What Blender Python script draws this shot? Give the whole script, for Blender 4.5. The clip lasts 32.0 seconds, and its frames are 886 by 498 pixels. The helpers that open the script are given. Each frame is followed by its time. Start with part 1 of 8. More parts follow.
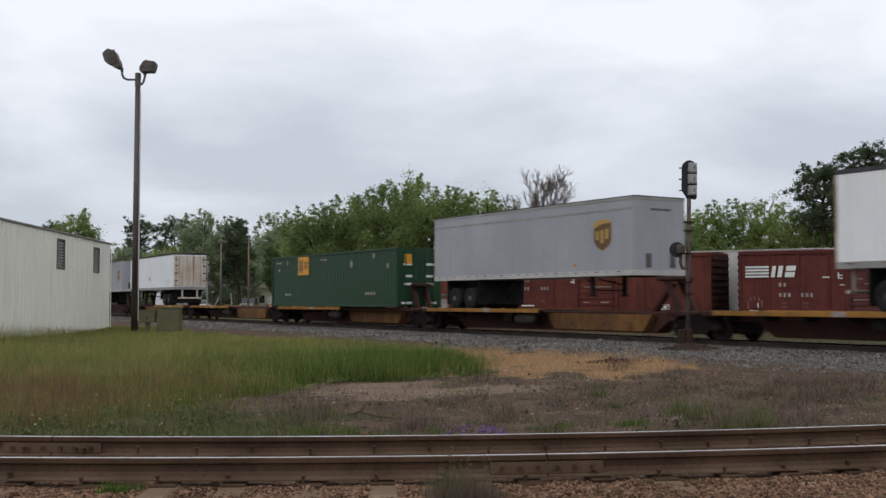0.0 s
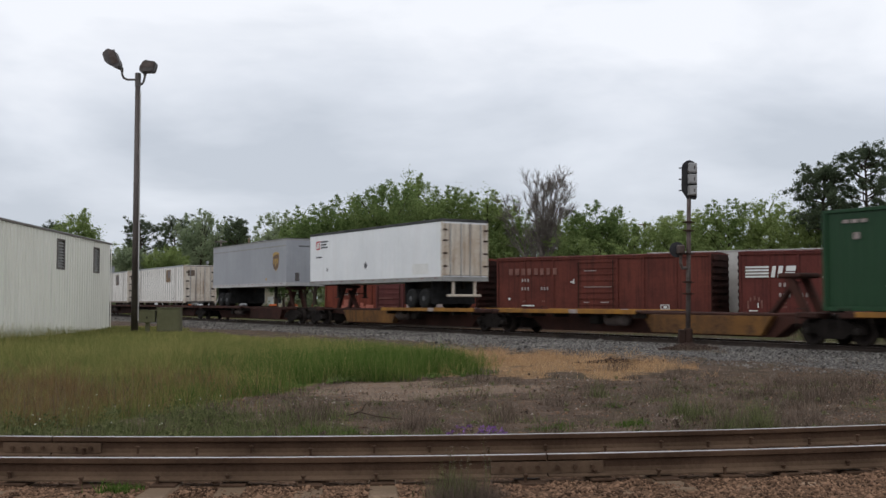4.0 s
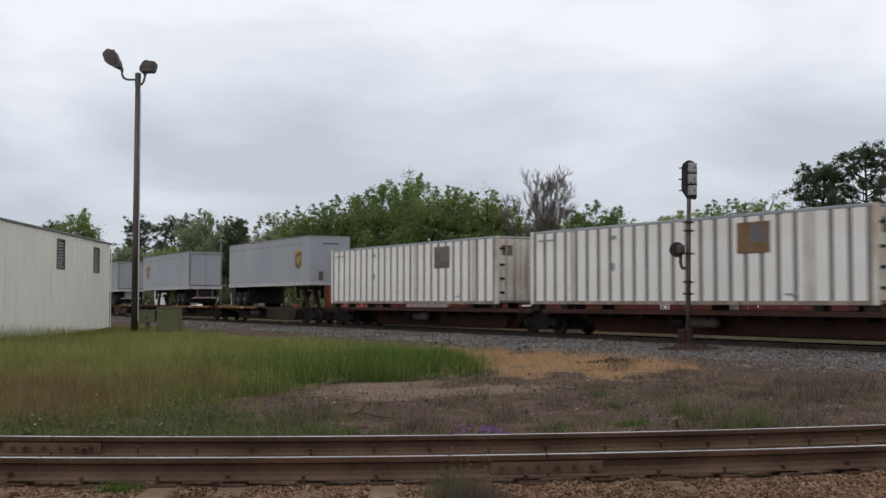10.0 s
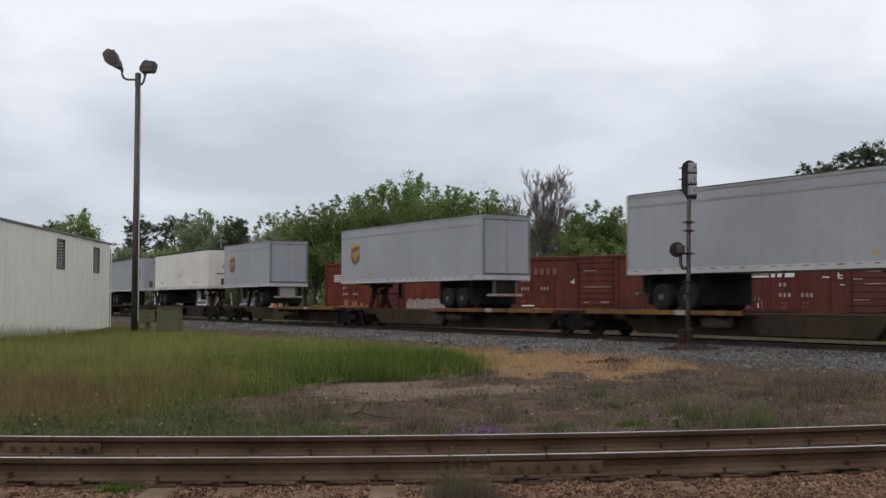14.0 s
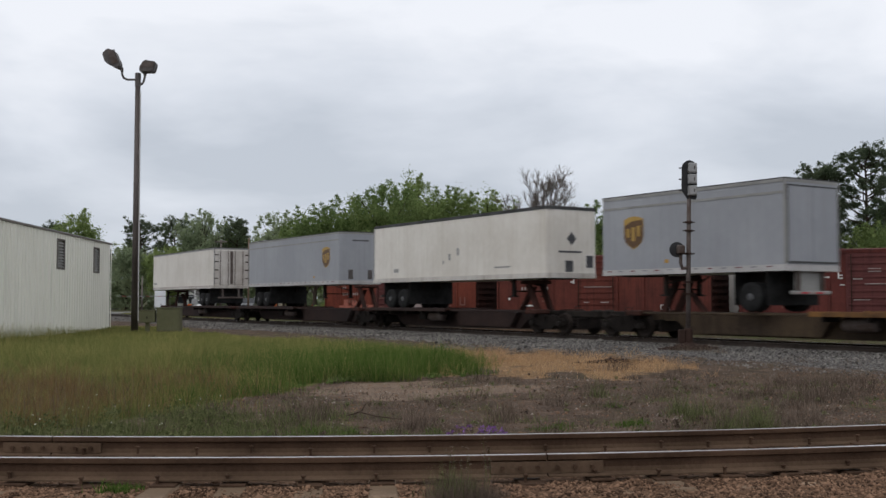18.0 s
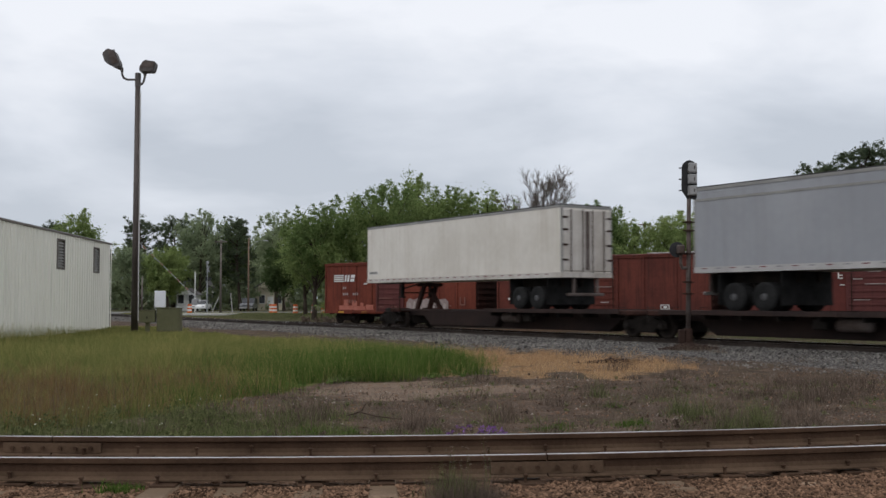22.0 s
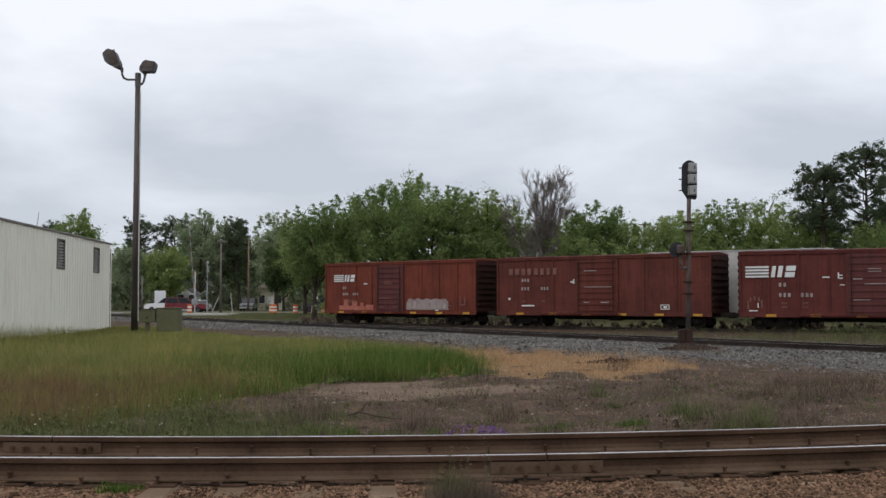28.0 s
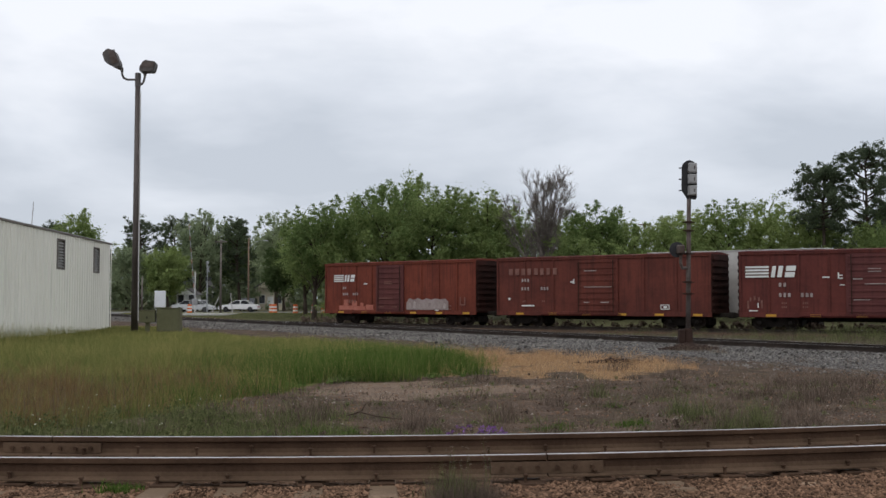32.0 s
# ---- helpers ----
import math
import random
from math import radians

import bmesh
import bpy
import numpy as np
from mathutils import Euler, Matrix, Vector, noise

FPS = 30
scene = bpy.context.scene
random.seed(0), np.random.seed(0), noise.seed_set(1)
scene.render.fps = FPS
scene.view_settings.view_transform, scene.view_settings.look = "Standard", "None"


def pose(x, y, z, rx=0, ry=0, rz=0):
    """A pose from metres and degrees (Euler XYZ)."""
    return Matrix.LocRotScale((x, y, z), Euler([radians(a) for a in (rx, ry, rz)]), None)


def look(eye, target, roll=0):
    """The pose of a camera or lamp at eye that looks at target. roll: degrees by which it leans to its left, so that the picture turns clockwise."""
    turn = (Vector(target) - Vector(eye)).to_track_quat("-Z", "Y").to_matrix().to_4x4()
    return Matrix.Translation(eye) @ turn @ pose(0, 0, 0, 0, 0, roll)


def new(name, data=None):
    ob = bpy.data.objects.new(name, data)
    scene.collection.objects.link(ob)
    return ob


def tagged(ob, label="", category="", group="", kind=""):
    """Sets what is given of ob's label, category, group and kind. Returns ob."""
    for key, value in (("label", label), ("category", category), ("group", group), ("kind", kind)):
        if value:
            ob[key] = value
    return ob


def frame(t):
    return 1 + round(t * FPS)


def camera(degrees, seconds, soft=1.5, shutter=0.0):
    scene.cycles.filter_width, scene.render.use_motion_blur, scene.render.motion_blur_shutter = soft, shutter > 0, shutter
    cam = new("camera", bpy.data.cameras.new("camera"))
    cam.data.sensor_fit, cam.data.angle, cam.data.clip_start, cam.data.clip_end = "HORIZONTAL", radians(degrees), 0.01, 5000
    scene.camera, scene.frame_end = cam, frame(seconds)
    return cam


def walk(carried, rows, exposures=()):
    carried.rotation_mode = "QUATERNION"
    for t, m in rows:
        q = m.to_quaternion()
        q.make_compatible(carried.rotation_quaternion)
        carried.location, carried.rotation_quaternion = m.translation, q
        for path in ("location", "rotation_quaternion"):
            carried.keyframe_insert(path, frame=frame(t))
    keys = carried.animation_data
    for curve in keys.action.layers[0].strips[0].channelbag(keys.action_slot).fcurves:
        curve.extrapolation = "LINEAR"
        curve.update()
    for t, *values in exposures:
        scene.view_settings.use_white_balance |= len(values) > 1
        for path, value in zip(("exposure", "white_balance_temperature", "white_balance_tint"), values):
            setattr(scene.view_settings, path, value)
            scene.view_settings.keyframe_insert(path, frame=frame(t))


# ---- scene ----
# ---------------------------------------------------------------- camera
DURATION = 32.0
EYE = 1.3157
cam = camera(44.836, DURATION, soft=1.5, shutter=0.5)
TILT = 2.794
EXPOSURES = [(0, 0.03), (3, 0.04), (7, 0.0), (10, -0.02), (23, -0.03), (24, 0.0), (25, 0.06), (28, 0.05), (32, 0.05)]
walk(cam, [(0.0, pose(0, 0, EYE, 90 + TILT, 0, 0)), (DURATION, pose(0, 0, EYE, 90 + TILT, 0, 0))], EXPOSURES)

# ---------------------------------------------------------------- world and sun: an overcast afternoon
SUN_ELEVATION, SUN_ROTATION = radians(52), radians(215)
world = bpy.data.worlds.new("world")
scene.world = world
world.use_nodes = True
wt = world.node_tree
wt.nodes.clear()


def wnode(kind, **values):
    n = wt.nodes.new(kind)
    for key, value in values.items():
        n.inputs[key].default_value = value
    return n


sky = wt.nodes.new("ShaderNodeTexSky")
sky.sky_type, sky.sun_disc = "NISHITA", False
sky.sun_elevation, sky.sun_rotation = SUN_ELEVATION, SUN_ROTATION
w_coord = wt.nodes.new("ShaderNodeTexCoord")
w_map = wnode("ShaderNodeMapping", Scale=(1.0, 1.0, 3.1), Rotation=(0.0, 0.12, 0.9))
wt.links.new(w_coord.outputs["Generated"], w_map.inputs["Vector"])
cloud_a = wnode("ShaderNodeTexNoise", Scale=3.4, Detail=5.0, Roughness=0.5, Distortion=0.35)
cloud_b = wnode("ShaderNodeTexNoise", Scale=9.0, Detail=4.0, Roughness=0.5)
for n in (cloud_a, cloud_b):
    wt.links.new(w_map.outputs["Vector"], n.inputs["Vector"])
cloud_sum = wt.nodes.new("ShaderNodeMath")
cloud_sum.operation = "MULTIPLY_ADD"
wt.links.new(cloud_b.outputs["Fac"], cloud_sum.inputs[0])
cloud_sum.inputs[1].default_value = 0.28
wt.links.new(cloud_a.outputs["Fac"], cloud_sum.inputs[2])
# the layer thins towards the zenith: brighter overhead, greyer low down
w_sep = wt.nodes.new("ShaderNodeSeparateXYZ")
wt.links.new(w_coord.outputs["Generated"], w_sep.inputs[0])
height = wnode("ShaderNodeMapRange")
height.inputs["From Min"].default_value, height.inputs["From Max"].default_value = 0.04, 0.27
height.inputs["To Min"].default_value, height.inputs["To Max"].default_value = -0.38, 0.20
wt.links.new(w_sep.outputs["Z"], height.inputs["Value"])
cloud_tot = wt.nodes.new("ShaderNodeMath")
cloud_tot.operation = "ADD"
wt.links.new(cloud_sum.outputs[0], cloud_tot.inputs[0])
wt.links.new(height.outputs[0], cloud_tot.inputs[1])
cloud_ramp = wt.nodes.new("ShaderNodeValToRGB")
r = cloud_ramp.color_ramp
r.elements[0].position, r.elements[0].color = 0.36, (0.565, 0.61, 0.685, 1)
r.elements[1].position, r.elements[1].color = 0.84, (0.92, 0.945, 1.005, 1)
e = r.elements.new(0.60)
e.color = (0.735, 0.775, 0.85, 1)
wt.links.new(cloud_tot.outputs[0], cloud_ramp.inputs["Fac"])
bg_sky = wnode("ShaderNodeBackground", Strength=0.05)
wt.links.new(sky.outputs["Color"], bg_sky.inputs["Color"])
bg_cloud = wnode("ShaderNodeBackground", Strength=1.06)
wt.links.new(cloud_ramp.outputs["Color"], bg_cloud.inputs["Color"])
w_mix = wnode("ShaderNodeMixShader", Fac=0.9)
w_out = wt.nodes.new("ShaderNodeOutputWorld")
wt.links.new(bg_sky.outputs[0], w_mix.inputs[1])
wt.links.new(bg_cloud.outputs[0], w_mix.inputs[2])
wt.links.new(w_mix.outputs[0], w_out.inputs["Surface"])

sun = new("sun", bpy.data.lights.new("sun", "SUN"))
sun.data.energy, sun.data.angle, sun.data.color = 0.55, radians(35), (1.0, 0.97, 0.93)
sun.matrix_world = look((-40, -60, 95), (0, 0, 0))

# ---------------------------------------------------------------- materials


def material(name, a, b, rough=0.7, metal=0.0, big=0.6, fine=14.0, bump=0.15, grain=0.35, spot=None, spots=0.0,
             streak=0.0, space="Object", island=0.0, each=0.0, spread=(0.35, 0.68), coat=0.0, thin=0.0):
    """A weathered surface: two colours mixed by broad stains and a fine grain, spots of a third one, streaks that run down."""
    m = bpy.data.materials.new(name)
    m.use_nodes = True
    t = m.node_tree
    bsdf = t.nodes["Principled BSDF"]
    bsdf.inputs["Roughness"].default_value, bsdf.inputs["Metallic"].default_value = rough, metal
    bsdf.inputs["Coat Weight"].default_value = coat
    # dusty, matt and leafy surfaces have hardly any gloss
    bsdf.inputs["Specular IOR Level"].default_value = 0.5 if rough < 0.45 else (0.3 if rough < 0.68 else 0.08)
    link = t.links.new

    def node(kind, **values):
        n = t.nodes.new(kind)
        for key, value in values.items():
            n.inputs[key].default_value = value
        return n

    def maths(op, x, y, z=None):
        n = t.nodes.new("ShaderNodeMath")
        n.operation = op
        for i, q in enumerate((x, y, z)):
            if q is None:
                continue
            if isinstance(q, (int, float)):
                n.inputs[i].default_value = q
            else:
                link(q, n.inputs[i])
        return n.outputs[0]

    def mix(f, x, y):
        n = t.nodes.new("ShaderNodeMix")
        n.data_type = "RGBA"
        for socket, q in ((n.inputs[0], f), (n.inputs[6], x), (n.inputs[7], y)):
            if isinstance(q, (int, float, tuple)):
                socket.default_value = q
            else:
                link(q, socket)
        return n.outputs[2]

    if space == "World":
        vec = t.nodes.new("ShaderNodeNewGeometry").outputs["Position"]
    else:
        vec = t.nodes.new("ShaderNodeTexCoord").outputs["Object"]
    n_big = node("ShaderNodeTexNoise", Scale=big, Detail=4.0, Roughness=0.6)
    n_fine = node("ShaderNodeTexNoise", Scale=fine, Detail=3.0, Roughness=0.6)
    link(vec, n_big.inputs["Vector"])
    link(vec, n_fine.inputs["Vector"])
    f = maths("MULTIPLY_ADD", n_fine.outputs["Fac"], grain, n_big.outputs["Fac"])
    f = maths("SUBTRACT", f, grain * 0.5)
    if island:
        f = maths("MULTIPLY_ADD", t.nodes.new("ShaderNodeNewGeometry").outputs["Random Per Island"], island, f)
        f = maths("SUBTRACT", f, island * 0.5)
    if each:
        f = maths("MULTIPLY_ADD", t.nodes.new("ShaderNodeObjectInfo").outputs["Random"], each, f)
        f = maths("SUBTRACT", f, each * 0.5)
    rng = node("ShaderNodeMapRange")
    rng.inputs["From Min"].default_value, rng.inputs["From Max"].default_value = spread
    link(f, rng.inputs["Value"])
    col = mix(rng.outputs[0], (*a, 1), (*b, 1))
    if streak:
        mp = node("ShaderNodeMapping", Scale=(2.6, 2.6, 0.12))
        link(vec, mp.inputs["Vector"])
        n_st = node("ShaderNodeTexNoise", Scale=2.2, Detail=5.0, Roughness=0.65)
        link(mp.outputs[0], n_st.inputs["Vector"])
        st = node("ShaderNodeMapRange")
        st.inputs["From Min"].default_value, st.inputs["From Max"].default_value = 0.5, 0.75
        st.inputs["To Max"].default_value = streak
        link(n_st.outputs["Fac"], st.inputs["Value"])
        col = mix(st.outputs[0], col, (*(spot or (0.12, 0.08, 0.05)), 1))
    if spots and spot:
        n_sp = node("ShaderNodeTexNoise", Scale=big * 3.1, Detail=6.0, Roughness=0.7)
        link(vec, n_sp.inputs["Vector"])
        sp = node("ShaderNodeMapRange")
        sp.inputs["From Min"].default_value, sp.inputs["From Max"].default_value = 0.72 - spots * 0.3, 0.80 - spots * 0.2
        sp.inputs["To Max"].default_value = 0.85
        link(n_sp.outputs["Fac"], sp.inputs["Value"])
        col = mix(sp.outputs[0], col, (*spot, 1))
    link(col, bsdf.inputs["Base Color"])
    if bump:
        bp = node("ShaderNodeBump", Strength=bump, Distance=0.02)
        link(n_fine.outputs["Fac"], bp.inputs["Height"])
        link(bp.outputs[0], bsdf.inputs["Normal"])
    rr = node("ShaderNodeMapRange")
    rr.inputs["To Min"].default_value, rr.inputs["To Max"].default_value = max(rough - 0.12, 0.05), min(rough + 0.12, 1)
    link(n_big.outputs["Fac"], rr.inputs["Value"])
    link(rr.outputs[0], bsdf.inputs["Roughness"])
    if thin:
        # leaves and blades let part of the light through
        through_leaf = t.nodes.new("ShaderNodeBsdfTranslucent")
        link(col, through_leaf.inputs["Color"])
        both = node("ShaderNodeMixShader", Fac=thin)
        link(bsdf.outputs[0], both.inputs[1])
        link(through_leaf.outputs[0], both.inputs[2])
        link(both.outputs[0], t.nodes["Material Output"].inputs["Surface"])
    return m


M = {}
M["rail_side"] = material("rail_rust", (0.058, 0.035, 0.023), (0.105, 0.064, 0.042), 0.8, 0.2, 1.5, 30, 0.3, space="World")
M["far_rail"] = material("dark_main_rail", (0.030, 0.024, 0.021), (0.062, 0.049, 0.042), 0.8, 0.1, 1.5, 20, 0.2, space="World")
M["far_tie"] = material("old_main_tie", (0.050, 0.041, 0.035), (0.12, 0.098, 0.082), 0.95, 0, 1.2, 16, 0.3)
M["rail_dust"] = material("dusty_rail_foot", (0.082, 0.053, 0.035), (0.14, 0.093, 0.062), 0.9, 0.0, 1.5, 30, 0.3, space="World")
M["rail_head"] = material("rail_head_steel", (0.30, 0.28, 0.285), (0.62, 0.605, 0.62), 0.32, 0.85, 0.7, 26, 0.05, grain=0.5, space="World")
M["tie"] = material("weathered_tie", (0.15, 0.105, 0.070), (0.34, 0.24, 0.165), 0.9, 0, 1.2, 26, 0.6, each=0.35)
M["steel_dark"] = material("dark_steel", (0.018, 0.016, 0.015), (0.045, 0.037, 0.031), 0.75, 0.3, 1.3, 22, 0.2)
M["truck"] = material("truck_casting", (0.008, 0.007, 0.006), (0.024, 0.019, 0.017), 0.85, 0.1, 1.6, 20, 0.3)
M["wheel"] = material("wheel_steel", (0.014, 0.011, 0.010), (0.034, 0.027, 0.023), 0.8, 0.0, 3, 30, 0.1)
M["ochre"] = material("ochre_paint", (0.23, 0.115, 0.038), (0.115, 0.062, 0.032), 0.75, 0, 0.8, 10, 0.15, spot=(0.055, 0.034, 0.026), spots=0.6, streak=0.9)
M["ochre_edge"] = material("ochre_deck_edge", (0.36, 0.175, 0.035), (0.20, 0.10, 0.035), 0.7, 0, 0.7, 10, 0.1, spot=(0.10, 0.06, 0.04), spots=0.4, streak=0.6)
M["trailer_sill"] = material("pale_trailer_sill", (0.40, 0.385, 0.38), (0.50, 0.485, 0.475), 0.55, 0.1, 0.9, 10, 0.05, spot=(0.22, 0.19, 0.17), streak=0.3)
M["tan_girder"] = material("dull_tan_girder", (0.085, 0.060, 0.038), (0.045, 0.033, 0.025), 0.8, 0, 0.7, 10, 0.1, spot=(0.03, 0.022, 0.018), spots=0.5, streak=0.8)
M["brown_car"] = material("brown_car_paint", (0.070, 0.031, 0.024), (0.036, 0.020, 0.017), 0.8, 0, 0.8, 12, 0.15, spot=(0.03, 0.025, 0.022), spots=0.4, streak=0.6)
M["black_car"] = material("black_car_paint", (0.030, 0.022, 0.021), (0.049, 0.032, 0.028), 0.8, 0, 0.8, 12, 0.15, spot=(0.02, 0.018, 0.017), spots=0.4, streak=0.5)
M["grey_trailer"] = material("grey_trailer_skin", (0.285, 0.295, 0.318), (0.345, 0.355, 0.378), 0.55, 0, 0.3, 4, 0.03, grain=0.25, spot=(0.20, 0.185, 0.175), streak=0.30)
M["white_trailer"] = material("white_trailer_skin", (0.70, 0.715, 0.73), (0.79, 0.80, 0.81), 0.45, 0, 0.35, 4, 0.03, grain=0.25, spot=(0.45, 0.40, 0.34), streak=0.22)
M["cream_trailer"] = material("cream_trailer_skin", (0.62, 0.58, 0.52), (0.74, 0.705, 0.65), 0.5, 0, 0.35, 4, 0.03, grain=0.3, spot=(0.38, 0.31, 0.23), streak=0.34)
M["tan_rust"] = material("rusty_cream_door", (0.64, 0.59, 0.51), (0.48, 0.39, 0.30), 0.65, 0, 0.9, 8, 0.1, spot=(0.16, 0.085, 0.045), spots=0.35, streak=1.0)
M["grimy_sill"] = material("grimy_container_sill", (0.36, 0.31, 0.26), (0.16, 0.115, 0.09), 0.7, 0, 0.8, 9, 0.1, spot=(0.10, 0.06, 0.045), spots=0.45, streak=0.8)
M["louvre_slat"] = material("dusty_louvre_slat", (0.36, 0.34, 0.315), (0.44, 0.42, 0.395), 0.7, 0, 1.5, 12, 0.05)
M["scrawl_grey"] = material("grey_sprayed_paint", (0.33, 0.275, 0.265), (0.25, 0.195, 0.185), 0.75, 0, 1.6, 10, 0.0, spot=(0.13, 0.05, 0.04), spots=0.35)
M["dim_red"] = material("dim_red_reflector", (0.12, 0.02, 0.025), (0.18, 0.03, 0.035), 0.5, 0, 1.2, 12, 0.0)
M["aluminium"] = material("dull_aluminium", (0.30, 0.31, 0.32), (0.42, 0.43, 0.44), 0.5, 0.6, 0.7, 10, 0.05, streak=0.2)
M["grey_rail"] = material("grey_side_rail", (0.24, 0.235, 0.225), (0.33, 0.325, 0.31), 0.6, 0.2, 0.9, 10, 0.05)
M["roof_dark"] = material("dark_roof_edge", (0.05, 0.05, 0.05), (0.10, 0.10, 0.10), 0.8, 0, 0.9, 10, 0.05)
M["tyre"] = material("tyre_rubber", (0.012, 0.012, 0.012), (0.03, 0.03, 0.03), 0.85, 0, 2, 20, 0.2)
M["rim"] = material("wheel_rim_grey", (0.04, 0.04, 0.042), (0.11, 0.11, 0.113), 0.5, 0.4, 2, 20, 0.05)
M["gold"] = material("gold_print", (0.36, 0.22, 0.05), (0.46, 0.30, 0.085), 0.5, 0, 0.9, 8, 0.0)
M["brown_print"] = material("brown_print", (0.10, 0.055, 0.025), (0.14, 0.075, 0.035), 0.5, 0, 0.9, 8, 0.0)
M["green_box"] = material("green_container_skin", (0.009, 0.038, 0.0145), (0.014, 0.052, 0.020), 0.55, 0, 0.35, 5, 0.05, grain=0.25, spot=(0.03, 0.05, 0.035), streak=0.25)
M["orange_print"] = material("orange_print", (0.62, 0.28, 0.02), (0.70, 0.33, 0.03), 0.5, 0, 0.9, 8, 0.0)
M["white_print"] = material("white_print", (0.62, 0.62, 0.60), (0.74, 0.74, 0.72), 0.6, 0, 1.2, 12, 0.0)
M["faded_print"] = material("faded_print", (0.16, 0.075, 0.062), (0.235, 0.125, 0.105), 0.7, 0, 1.6, 12, 0.0)
M["dark_print"] = material("dark_print", (0.05, 0.05, 0.055), (0.09, 0.09, 0.095), 0.6, 0, 1.2, 12, 0.0)
M["red_print"] = material("red_print", (0.40, 0.03, 0.04), (0.48, 0.05, 0.06), 0.5, 0, 1.2, 12, 0.0)
M["pink_panel"] = material("pale_red_patch", (0.34, 0.115, 0.085), (0.42, 0.16, 0.12), 0.75, 0, 1.5, 12, 0.05, spot=(0.16, 0.05, 0.04), spots=0.4)
M["ribbed_white"] = material("ribbed_container_white", (0.78, 0.755, 0.715), (0.69, 0.66, 0.61), 0.55, 0, 0.5, 6, 0.05, spot=(0.36, 0.27, 0.19), spots=0.1, streak=0.35)
# shade between the ribs is put into this dark grey, with rust streaks
M["groove_shade"] = material("container_groove_shade", (0.205, 0.192, 0.178), (0.15, 0.135, 0.122), 0.65, 0, 0.6, 6, 0.05, spot=(0.22, 0.16, 0.11), streak=0.5)
M["decal_blue"] = material("blue_picture_patch", (0.15, 0.115, 0.095), (0.125, 0.12, 0.15), 0.55, 0, 2.2, 12, 0.0)
# the second container's groove shade as colour, browner with its stains
M["stained_groove_shade"] = material("dirty_groove_shade", (0.25, 0.225, 0.20), (0.175, 0.15, 0.13), 0.7, 0, 0.6, 6, 0.05, spot=(0.10, 0.055, 0.035), streak=0.7)
M["stained_door"] = material("stained_grey_door", (0.58, 0.55, 0.51), (0.44, 0.40, 0.36), 0.6, 0, 0.6, 8, 0.05, spot=(0.15, 0.10, 0.075), spots=0.25, streak=0.6)
M["decal_rust"] = material("rusty_picture_panel", (0.21, 0.125, 0.055), (0.12, 0.075, 0.045), 0.6, 0, 1.6, 10, 0.0, spot=(0.07, 0.045, 0.035), spots=0.35)
M["decal_brown"] = material("brown_picture_panel", (0.17, 0.125, 0.095), (0.085, 0.066, 0.055), 0.55, 0, 2.2, 12, 0.0)
M["boxcar_a"] = material("boxcar_red_brown", (0.185, 0.050, 0.032), (0.122, 0.034, 0.024), 0.72, 0, 0.45, 7, 0.05, grain=0.4, spot=(0.055, 0.022, 0.02), spots=0.22, streak=0.8)
M["boxcar_b"] = material("boxcar_dull_brown", (0.142, 0.043, 0.032), (0.088, 0.030, 0.025), 0.78, 0, 0.45, 7, 0.05, grain=0.4, spot=(0.045, 0.022, 0.02), spots=0.25, streak=0.85)
M["boxcar_c"] = material("boxcar_oxide", (0.135, 0.040, 0.033), (0.090, 0.029, 0.026), 0.74, 0, 0.45, 7, 0.05, grain=0.4, spot=(0.045, 0.02, 0.02), spots=0.22, streak=0.8)
# end walls and their ribs are a darker brown than the sides
M["boxcar_end"] = material("dark_boxcar_end", (0.050, 0.020, 0.016), (0.026, 0.015, 0.013), 0.85, 0, 0.6, 7, 0.05)
M["boxcar_door"] = material("boxcar_door_brown", (0.125, 0.045, 0.042), (0.09, 0.034, 0.033), 0.75, 0, 0.5, 7, 0.05, spot=(0.05, 0.02, 0.02), streak=0.4)
M["pale_roof"] = material("pale_metal_roof", (0.44, 0.43, 0.405), (0.56, 0.55, 0.52), 0.6, 0.1, 0.4, 6, 0.05, spot=(0.25, 0.18, 0.13), spots=0.15)
M["yellow_tab"] = material("yellow_reflector", (0.50, 0.27, 0.03), (0.42, 0.22, 0.03), 0.6, 0, 2, 12, 0.0)
M["metal_wall"] = material("white_metal_cladding", (0.745, 0.728, 0.65), (0.805, 0.79, 0.715), 0.6, 0, 0.15, 3, 0.02, grain=0.2, spot=(0.34, 0.34, 0.29), streak=0.30, space="World")
M["louvre"] = material("brown_louvre", (0.15, 0.135, 0.12), (0.21, 0.19, 0.17), 0.7, 0, 1.5, 12, 0.05)
M["pole"] = material("weathered_steel_pole", (0.062, 0.05, 0.046), (0.11, 0.093, 0.086), 0.5, 0.3, 0.5, 10, 0.1, space="World")
M["fixture"] = material("floodlight_housing", (0.065, 0.057, 0.055), (0.125, 0.112, 0.106), 0.6, 0.2, 1.5, 14, 0.05)
M["lens"] = material("floodlight_lens", (0.22, 0.22, 0.23), (0.30, 0.30, 0.31), 0.2, 0, 1.5, 14, 0.0)
M["signal_black"] = material("signal_black", (0.018, 0.018, 0.020), (0.040, 0.040, 0.042), 0.6, 0.1, 2.5, 18, 0.05)
M["signal_grey"] = material("signal_grey_back", (0.27, 0.27, 0.27), (0.36, 0.355, 0.35), 0.55, 0.3, 2.5, 18, 0.05, spot=(0.12, 0.09, 0.07), spots=0.1)
M["mast"] = material("rusted_mast", (0.15, 0.128, 0.12), (0.064, 0.044, 0.035), 0.7, 0.2, 1.1, 14, 0.15)
M["mast_rust"] = material("mast_base_rust", (0.049, 0.029, 0.023), (0.032, 0.021, 0.017), 0.85, 0.1, 1.6, 14, 0.25)
